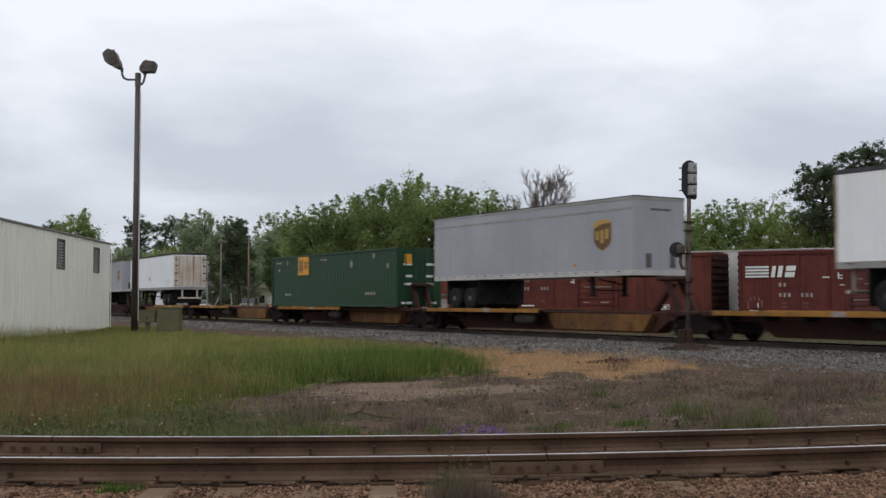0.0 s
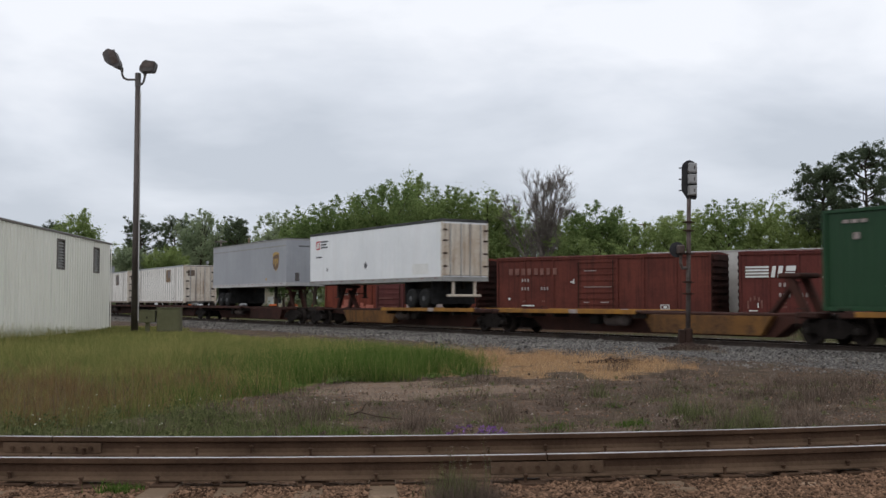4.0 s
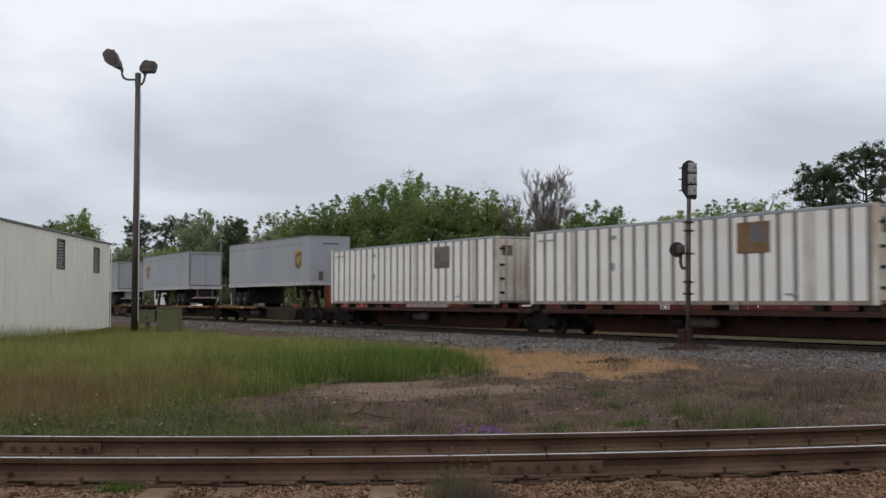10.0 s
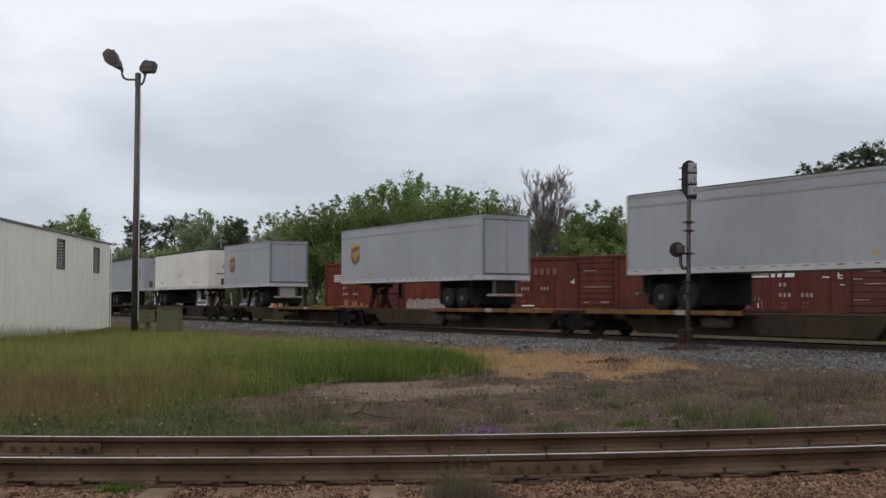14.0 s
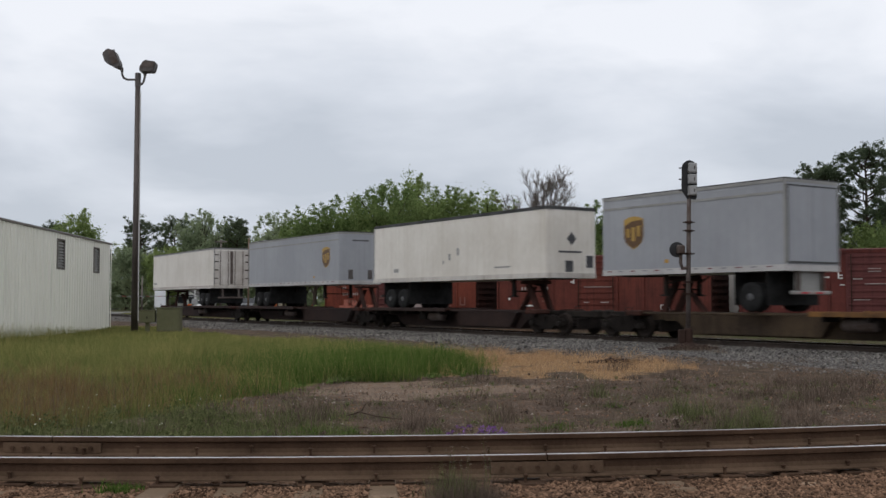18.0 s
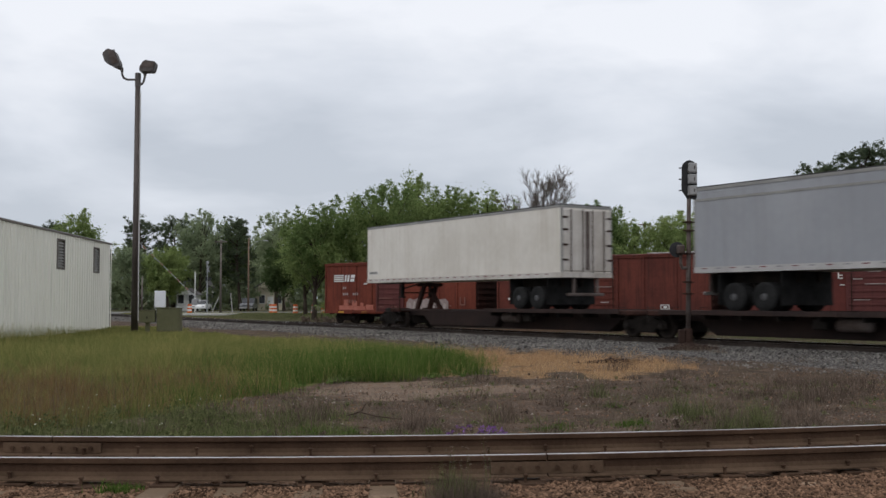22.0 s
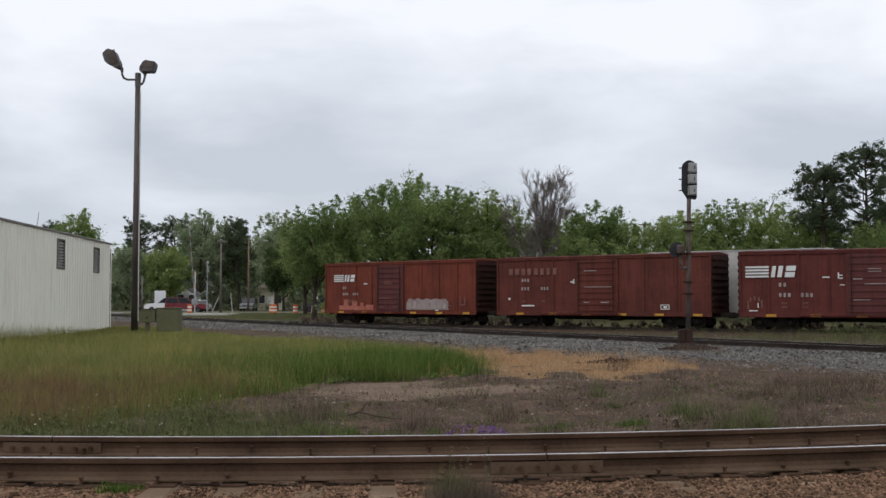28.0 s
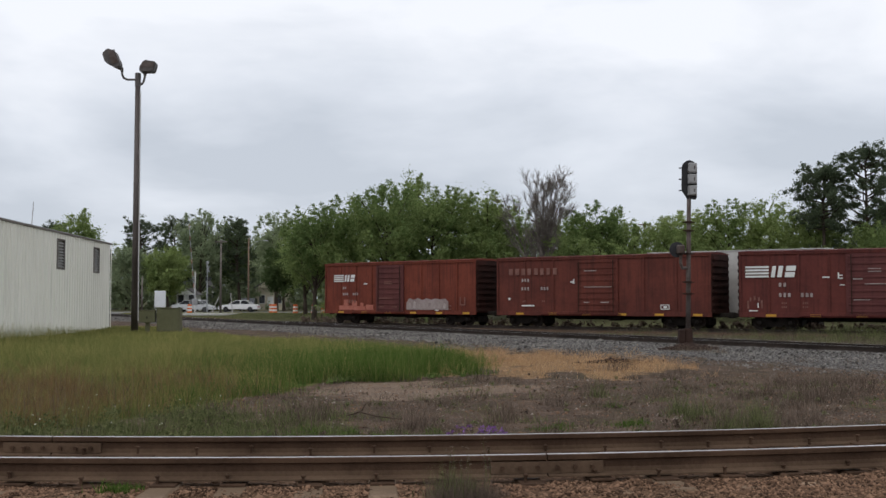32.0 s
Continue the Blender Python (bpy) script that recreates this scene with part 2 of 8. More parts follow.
M["box_green"] = material("olive_utility_box", (0.098, 0.098, 0.049), (0.128, 0.124, 0.068), 0.6, 0, 0.9, 9, 0.05, spot=(0.08, 0.075, 0.05), streak=0.3)
M["white_board"] = material("white_board", (0.66, 0.67, 0.70), (0.73, 0.74, 0.77), 0.5, 0, 0.9, 9, 0.0)
M["asphalt"] = material("asphalt", (0.117, 0.117, 0.117), (0.171, 0.171, 0.167), 0.9, 0, 0.3, 9, 0.2, space="World")
M["concrete"] = material("pale_concrete", (0.36, 0.35, 0.33), (0.46, 0.45, 0.43), 0.9, 0, 0.4, 9, 0.2, space="World")
M["bark"] = material("bark", (0.036, 0.027, 0.021), (0.072, 0.057, 0.045), 0.95, 0, 2.0, 22, 0.8)
M["bark_pale"] = material("pale_bark", (0.13, 0.112, 0.10), (0.21, 0.183, 0.165), 0.95, 0, 2.0, 22, 0.6)
M["wood_pole"] = material("utility_pole_wood", (0.15, 0.10, 0.070), (0.23, 0.165, 0.12), 0.9, 0, 1.2, 14, 0.3)
M["leaf_mid"] = material("spring_leaves", (0.118, 0.175, 0.060), (0.31, 0.375, 0.140), 0.95, 0, 0.22, 3, 0, 0.2, space="World", island=0.36, each=0.40, spread=(0.2, 0.85), thin=0.5)
M["leaf_dark"] = material("dark_leaves", (0.064, 0.098, 0.038), (0.16, 0.205, 0.080), 0.95, 0, 0.22, 3, 0, 0.2, space="World", island=0.36, each=0.3, spread=(0.2, 0.85), thin=0.5)
# pale new leaves, lighter and greyer still for the haze over far trees
M["leaf_pale"] = material("pale_hazed_leaves", (0.20, 0.25, 0.145), (0.38, 0.43, 0.255), 0.95, 0, 0.22, 3, 0, 0.2, space="World", island=0.36, each=0.3, spread=(0.2, 0.85), thin=0.5)
M["leaf_pine"] = material("pine_needles", (0.060, 0.082, 0.050), (0.145, 0.178, 0.105), 0.95, 0, 0.22, 3, 0, 0.2, space="World", island=0.36, spread=(0.2, 0.85), thin=0.42)
M["grass_green"] = material("meadow_grass", (0.108, 0.142, 0.040), (0.37, 0.325, 0.125), 0.95, 0, 0.42, 2, 0, 0.5, space="World", island=0.55, spread=(0.28, 0.76), thin=0.45)
M["grass_lush"] = material("lush_grass", (0.040, 0.080, 0.014), (0.125, 0.185, 0.042), 0.95, 0, 0.3, 3, 0, 0.2, space="World", island=0.7, spread=(0.2, 0.85), thin=0.3)
M["grass_tan"] = material("dead_tan_grass", (0.27, 0.155, 0.078), (0.60, 0.40, 0.225), 0.95, 0, 0.9, 3, 0, 0.2, space="World", island=0.4, spread=(0.25, 0.70), thin=0.45)
M["grass_brown"] = material("seeding_brown_grass", (0.085, 0.052, 0.024), (0.33, 0.215, 0.105), 0.95, 0, 1.3, 3, 0, 0.2, space="World", island=0.5, spread=(0.2, 0.85), thin=0.45)
M["weed_olive"] = material("olive_weed", (0.065, 0.082, 0.030), (0.21, 0.22, 0.100), 0.95, 0, 0.5, 3, 0, 0.2, space="World", island=0.9, spread=(0.2, 0.85), thin=0.45)
M["weed_leafy"] = material("leafy_weed", (0.075, 0.125, 0.030), (0.19, 0.25, 0.080), 0.95, 0, 0.6, 3, 0, 0.3, space="World", island=0.6, spread=(0.2, 0.85), thin=0.4)
M["worn_print"] = material("worn_print", (0.25, 0.2, 0.19), (0.4, 0.35, 0.33), 0.7, 0, 1.6, 12, 0.0)
M["stone_pale"] = material("pale_pebble", (0.11, 0.09, 0.075), (0.40, 0.345, 0.295), 0.9, 0, 0.8, 26, 0.2, 0.2, space="World", island=0.9, spread=(0.1, 0.95))
M["weed_brown"] = material("brown_weed", (0.062, 0.046, 0.036), (0.22, 0.168, 0.13), 0.95, 0, 0.5, 3, 0, 0.2, space="World", island=0.9, spread=(0.2, 0.85), thin=0.3)
M["weed_grey"] = material("dry_grey_weed", (0.075, 0.057, 0.045), (0.215, 0.168, 0.128), 0.95, 0, 0.5, 3, 0, 0.2, space="World", island=0.9, spread=(0.2, 0.85), thin=0.45)
M["purple"] = material("purple_petals", (0.184, 0.080, 0.272), (0.264, 0.136, 0.368), 0.7, 0, 2, 12, 0, 0.2, space="World", island=0.6)
M["petal"] = material("white_petals", (0.66, 0.66, 0.56), (0.75, 0.75, 0.62), 0.7, 0, 2, 12, 0, 0.2, space="World", island=0.4)
M["stone_grey"] = material("grey_ballast_stone", (0.036, 0.032, 0.029), (0.24, 0.222, 0.203), 0.9, 0, 0.5, 20, 0.2, 0.2, space="World", island=0.9, spread=(0.14, 0.92))
M["stone_brown"] = material("brown_ballast_stone", (0.046, 0.027, 0.017), (0.275, 0.165, 0.106), 0.95, 0, 0.8, 26, 0.3, 0.2, space="World", island=0.9, spread=(0.14, 0.92))
M["barrel"] = material("orange_barrel", (0.62, 0.14, 0.04), (0.70, 0.18, 0.05), 0.6, 0, 2, 12, 0.0)
M["house_wall"] = material("cream_siding", (0.520, 0.460, 0.350), (0.600, 0.540, 0.430), 0.8, 0, 0.4, 6, 0.05)
M["house_grey"] = material("grey_siding", (0.24, 0.25, 0.26), (0.32, 0.33, 0.34), 0.8, 0, 0.4, 6, 0.05)
M["shingle"] = material("grey_shingles", (0.10, 0.095, 0.09), (0.17, 0.16, 0.155), 0.9, 0, 0.6, 9, 0.2)
M["white_paint"] = material("white_paint", (0.70, 0.70, 0.68), (0.78, 0.78, 0.76), 0.6, 0, 0.7, 9, 0.03)
M["car_white"] = material("white_car_paint", (0.74, 0.74, 0.73), (0.78, 0.78, 0.77), 0.3, 0, 0.5, 5, 0.0, coat=0.5)
M["car_silver"] = material("silver_car_paint", (0.52, 0.53, 0.54), (0.58, 0.59, 0.60), 0.35, 0.3, 0.5, 5, 0.0, coat=0.5)
M["car_red"] = material("red_car_paint", (0.15, 0.012, 0.02), (0.185, 0.016, 0.024), 0.3, 0, 0.5, 5, 0.0, coat=0.5)
M["car_dark"] = material("charcoal_car_paint", (0.030, 0.032, 0.036), (0.045, 0.048, 0.052), 0.35, 0, 0.5, 5, 0.0, coat=0.5)
M["car_glass"] = material("tinted_car_glass", (0.012, 0.014, 0.016), (0.02, 0.022, 0.025), 0.08, 0, 0.5, 5, 0.0)
M["lamp_red"] = material("red_lamp_glass", (0.35, 0.01, 0.01), (0.40, 0.015, 0.015), 0.25, 0, 2, 9, 0.0)

# ---------------------------------------------------------------- mesh helpers


def box(bm, x0, x1, y0, y1, z0, z1, cut=0.0):
    """A block; cut: its upright and long edges are chamfered by that much."""
    c = min(cut, (x1 - x0) * 0.45, (y1 - y0) * 0.45, (z1 - z0) * 0.45)
    if c <= 0:
        v = [bm.verts.new(p) for p in ((x0, y0, z0), (x1, y0, z0), (x1, y1, z0), (x0, y1, z0),
                                       (x0, y0, z1), (x1, y0, z1), (x1, y1, z1), (x0, y1, z1))]
        for f in ((3, 2, 1, 0), (4, 5, 6, 7), (0, 1, 5, 4), (1, 2, 6, 5), (2, 3, 7, 6), (3, 0, 4, 7)):
            bm.faces.new([v[i] for i in f])
        return
    rings = []
    for z, k in ((z0, c), (z0 + c, 0), (z1 - c, 0), (z1, c)):
        a, b2, d, e2 = x0 + k, x1 - k, y0 + k, y1 - k
        rings.append([bm.verts.new((x, y, z)) for x, y in ((a + c, d), (b2 - c, d), (b2, d + c), (b2, e2 - c),
                                                           (b2 - c, e2), (a + c, e2), (a, e2 - c), (a, d + c))])
    for lo, hi in zip(rings, rings[1:]):
        for i in range(8):
            bm.faces.new((lo[i], lo[(i + 1) % 8], hi[(i + 1) % 8], hi[i]))
    bm.faces.new(rings[0][::-1])
    bm.faces.new(rings[-1])


def tube(bm, points, radii, n=8, caps=True):
    """A round bar along the points; radii: one number or one for each point."""
    points = [Vector(p) for p in points]
    if isinstance(radii, (int, float)):
        radii = [radii] * len(points)
    rings = []
    for i, (p, rad) in enumerate(zip(points, radii)):
        d = (points[min(i + 1, len(points) - 1)] - points[max(i - 1, 0)]).normalized()
        u = d.orthogonal() if abs(d.z) > 0.95 or i == 0 else (u - d * u.dot(d))
        u = u.normalized()
        v = d.cross(u)
        rings.append([bm.verts.new(p + (u * math.cos(a) + v * math.sin(a)) * rad)
                      for a in (2 * math.pi * k / n for k in range(n))])
    for lo, hi in zip(rings, rings[1:]):
        for i in range(n):
            bm.faces.new((lo[i], lo[(i + 1) % n], hi[(i + 1) % n], hi[i]))
    if caps:
        bm.faces.new(rings[0][::-1])
        bm.faces.new(rings[-1])


def lathe(bm, profile, n=20, axis="y", at=(0, 0, 0)):
    """A turned solid: the profile's (radius, along) pairs about an axis through at."""
    rings = []
    for rad, h in profile:
        ring = []
        for k in range(n):
            a = 2 * math.pi * k / n
            c, s = rad * math.cos(a), rad * math.sin(a)
            p = (c, h, s) if axis == "y" else ((c, s, h) if axis == "z" else (h, c, s))
            ring.append(bm.verts.new((p[0] + at[0], p[1] + at[1], p[2] + at[2])))
        rings.append(ring)
    for lo, hi in zip(rings, rings[1:]):
        for i in range(n):
            bm.faces.new((lo[i], lo[(i + 1) % n], hi[(i + 1) % n], hi[i]))
    bm.faces.new(rings[0][::-1])
    bm.faces.new(rings[-1])


def slab(bm, outline, lo, hi, plane="xz"):
    """A plate with that outline, thick from lo to hi across the plane."""
    def place(p, w):
        return {"xz": (p[0], w, p[1]), "xy": (p[0], p[1], w), "yz": (w, p[0], p[1])}[plane]
    a = [bm.verts.new(place(p, lo)) for p in outline]
    b = [bm.verts.new(place(p, hi)) for p in outline]
    n = len(outline)
    for i in range(n):
        bm.faces.new((a[i], a[(i + 1) % n], b[(i + 1) % n], b[i]))
    bm.faces.new(a[::-1])
    bm.faces.new(b)


def mesh_of(name, bm, mat, smooth=False):
    bmesh.ops.recalc_face_normals(bm, faces=bm.faces)
    me = bpy.data.meshes.new(name)
    bm.to_mesh(me)
    bm.free()
    me.materials.append(mat)
    if smooth:
        me.polygons.foreach_set("use_smooth", [True] * len(me.polygons))
    return me


def part(name, bm, mat, parent, label="", smooth=False, at=None):
    ob = new(name, mesh_of(name, bm, mat, smooth))
    ob.parent = parent
    if at is not None:
        ob.matrix_basis = at
    if label:
        ob["label"] = label
    return ob


def solid(name, mat, parent, *args, label="", cut=0.0):
    bm = bmesh.new()
    box(bm, *args, cut=cut)
    return part(name, bm, mat, parent, label)


def bare(name, m, label, category, group="", kind=""):
    ob = new(name)
    ob.matrix_basis = m
    ob.empty_display_size = 0.3
    return tagged(ob, label, category, group, kind)


def cloud_mesh(name, verts, faces, mat):
    """A mesh from plain lists, or quickly from arrays whose faces all have the same number of corners."""
    me = bpy.data.meshes.new(name)
    if isinstance(faces, np.ndarray):
        n, k = faces.shape
        me.vertices.add(len(verts))
        me.vertices.foreach_set("co", np.asarray(verts, np.float32).ravel())
        me.loops.add(n * k)
        me.loops.foreach_set("vertex_index", faces.astype(np.int32).ravel())
        me.polygons.add(n)
        me.polygons.foreach_set("loop_start", np.arange(0, n * k, k, dtype=np.int32))
        me.update(calc_edges=True)
    else:
        me.from_pydata(verts, [], faces)
    me.materials.append(mat)
    return me


# ---------------------------------------------------------------- plan of the two far tracks


class Line:
    """A track's centre line, whose bend changes evenly along it."""

    def __init__(self, x, y, turn, bend, grow, bend_from, bend_to, first, last):
        step = 0.5
        self.first, self.step = first, step

        def bend_at(s):
            return bend + grow * s if bend_from < s < bend_to else 0.0
        there = {0: (x, y, turn)}
        for way, end in ((1, last), (-1, first)):
            px, py, a = x, y, turn
            for i in range(1, int(abs(end) / step) + 1):
                s = way * (i - 0.5) * step
                mid = a + way * bend_at(s) * step / 2
                px, py = px + way * math.cos(mid) * step, py + way * math.sin(mid) * step
                a += way * bend_at(s) * step
                there[way * i] = (px, py, a)
        self.rows = [there[i] for i in sorted(there)]
        self.zero = min(there)

    def at(self, s, side=0.0):
        """x, y and heading; side: metres to the camera's side."""
        q = s / self.step - self.zero
        i = max(0, min(int(q), len(self.rows) - 2))
        k = q - i
        a, b = self.rows[i], self.rows[i + 1]
        x, y, h = (a[j] + (b[j] - a[j]) * k for j in range(3))
        return x + math.sin(h) * side, y - math.cos(h) * side, h


MAIN = Line(-13.906, 75.207, -1.03801, 0.000978, -0.0000059, -170, 90, -340, 480)
SIDING = Line(-8.438, 86.128, -0.745, 0.005, 0.0, -20, 75, -60, 110)
SIDING_Z = -0.371
main_pts = np.array([MAIN.at(s)[:2] for s in np.arange(-240, 130, 1.0)])
side_pts = np.array([SIDING.at(s)[:2] for s in np.arange(-25, 85, 1.0)])


def near_track_y(x):
    """The near track's centre line: nearly straight, bending slightly away to the right."""
    c = min(abs(x), 5.0)
    return 9.18 + 0.096 * x + 0.020 * (c * c + 10.0 * (abs(x) - c))


def near_rail(x, side):
    e = 0.01
    slope = (near_track_y(x + e) - near_track_y(x - e)) / (2 * e)
    n = math.hypot(1, slope)
    return x + side * slope / n, near_track_y(x) - side / n

# ---------------------------------------------------------------- ground


def ease(a, b, x):
    k = np.clip((x - a) / (b - a), 0, 1)
    return k * k * (3 - 2 * k)


def off_line(pts, x, y):
    """Distance to a line of points, and the side of it (positive on the camera's side)."""
    d = np.full(x.shape, 1e9)
    side = np.zeros(x.shape)
    for a, b in zip(pts[:-1:2], pts[2::2]):
        v = b - a
        n2 = v @ v
        k = np.clip(((x - a[0]) * v[0] + (y - a[1]) * v[1]) / n2, 0, 1)
        dx, dy = x - a[0] - k * v[0], y - a[1] - k * v[1]
        q = np.hypot(dx, dy)
        near = q < d
        d[near] = q[near]
        side[near] = (v[1] * dx - v[0] * dy)[near]
    return d, np.sign(side)


def lumps(x, y, size, seed):
    """Smooth hills between -1 and 1 from a few sines."""
    rng = np.random.default_rng(seed)
    z = 0
    for _ in range(7):
        a, ph, k = rng.uniform(0, 6.283), rng.uniform(0, 6.283), rng.uniform(0.6, 1.9) / size
        z = z + np.sin((x * np.cos(a) + y * np.sin(a)) * k * 6.283 + ph)
    return z / 4.0


def ground_height(x, y):
    x, y = np.asarray(x, float), np.asarray(y, float)
    dm, sm = off_line(main_pts, x, y)
    db, _ = off_line(side_pts, x, y)
    z = -0.24 + 0.02 * lumps(x, y, 3.0, 1) + 0.05 * lumps(x, y, 14.0, 2)
    behind = ease(1.5, 6.0, -dm * sm)
    z = z * (1 - behind) + (-0.62) * behind
    rise = ease(94, 117, y)
    z = z * (1 - rise) + (-0.02) * rise
    k = 1 - ease(1.9, 4.2, dm)
    z = z * (1 - k) + (-0.165 + 0.012 * lumps(x, y, 0.9, 3)) * k
    k = 1 - ease(1.8, 3.4, db)
    z = z * (1 - k) + (SIDING_Z - 0.20) * k
    c = np.minimum(np.abs(x), 5.0)
    dn = np.abs(y - (9.18 + 0.096 * x + 0.020 * (c * c + 10.0 * (np.abs(x) - c))))
    k = 1 - ease(1.25, 3.2, dn)
    z = z * (1 - k) + (-0.095 + 0.014 * lumps(x, y, 0.7, 4)) * k
    return z


def inside(poly, x, y):
    x, y = np.asarray(x, float), np.asarray(y, float)
    r = np.zeros(x.shape, bool)
    for (ax, ay), (bx, by) in zip(poly, poly[1:] + poly[:1]):
        cross = (ay > y) != (by > y)
        with np.errstate(divide="ignore", invalid="ignore"):
            r ^= cross & (x < (bx - ax) * (y - ay) / (by - ay) + ax)
    return r


MEADOW = [(-30, 12.0), (-8, 11.8), (-4.7, 12.9), (-3.6, 15.2), (-2.85, 19.2), (-1.6, 21.5), (0.4, 22.2), (0.76, 25.0), (-0.8, 32.2),
          (-6.7, 44.6), (-12.7, 54.0), (-16, 64), (-40, 64)]
DEAD = [(-1.6, 36), (-0.8, 32.2), (0.76, 25.0), (0.4, 22.1), (3.9, 21.9), (5.2, 23.4), (5.9, 26.2), (4.9, 29.6), (3.2, 31.6), (1.0, 34.2)]


def bare_path(x, y):
    """A worn strip of light soil below the meadow's end."""
    x, y = np.asarray(x, float), np.asarray(y, float)
    return ease(2.4, 0.2, np.abs(y - 19.0 + 1.1 * lumps(x, y, 3.0, 103) - 0.25 * x)) * ease(-3.4, -1.6, x) * ease(3.6, 0.6, x)


def spaced(stops):
    """Coordinates with a step that changes from stop to stop: (from, to, step)."""
    out = []
    for a, b, st in stops:
        n = max(1, round((b - a) / st))
        out += [a + (b - a) * i / n for i in range(n)]
    return np.array(out + [stops[-1][1]])


gx = spaced([(-1500, -300, 120), (-300, -110, 20), (-110, -50, 3), (-50, -9, 0.9), (-9, 9, 0.28), (9, 40, 0.9), (40, 110, 3), (110, 300, 20), (300, 1500, 120)])
gy = spaced([(-600, -60, 60), (-60, 0, 8), (0, 7, 0.8), (7, 13, 0.16), (13, 30, 0.4), (30, 95, 0.8), (95, 150, 1.6), (150, 300, 12), (300, 2600, 150)])
GX, GY = np.meshgrid(gx, gy)
GZ = ground_height(GX.ravel(), GY.ravel())
nx, ny = len(gx), len(gy)
me = bpy.data.meshes.new("ground")
idx = np.arange(nx * ny).reshape(ny, nx)
quads = np.stack([idx[:-1, :-1], idx[:-1, 1:], idx[1:, 1:], idx[1:, :-1]], -1).reshape(-1, 4)
me.from_pydata(np.stack([GX.ravel(), GY.ravel(), GZ], 1).tolist(), [], quads.tolist())
fx, fy = GX.ravel(), GY.ravel()
g_dm, g_sm = off_line(main_pts, fx, fy)
g_db, _ = off_line(side_pts, fx, fy)
wide = 5.6 + 1.2 * ease(-2, 9, fx) * ease(60, 25, fy)
c_ = np.minimum(np.abs(fx), 5.0)
g_dn = np.abs(fy - (9.18 + 0.096 * fx + 0.020 * (c_ * c_ + 10.0 * (np.abs(fx) - c_))))
wob = 0.45 * lumps(fx, fy, 2.2, 5) + 0.3 * lumps(fx, fy, 6.0, 6)
cover = {
    "gravel": np.where(g_sm > 0, 1 - ease(wide - 1.0, wide + 0.8, g_dm + wob), 1 - ease(2.6, 3.6, g_dm + wob)),
    "cinder": 1 - ease(1.3, 2.0, g_dn + 0.4 * wob),
    "meadow": inside(MEADOW, fx, fy).astype(float),
    "far_field": ((fy > 84) | ((g_sm < 0) & (g_dm > 3.0))).astype(float),
    "bare": bare_path(fx, fy),
    "dead": inside(DEAD, fx + 0.9 * lumps(fx, fy, 2.4, 74), fy + 1.5 * lumps(fx, fy, 3.1, 75)).astype(float) * np.clip(0.75 + 0.4 * lumps(fx, fy, 1.2, 98), 0, 1),
}
cover["cinder"] = np.maximum(cover["cinder"], ease(9.2, 8.6, fy))
cover["cinder"] = np.maximum(cover["cinder"], 0.95 * (1 - ease(3.4, 5.2, g_db + 1.5 * wob)))
for key, values in cover.items():
    at = me.attributes.new(key, "FLOAT", "POINT")
    at.data.foreach_set("value", values.astype(np.float32))


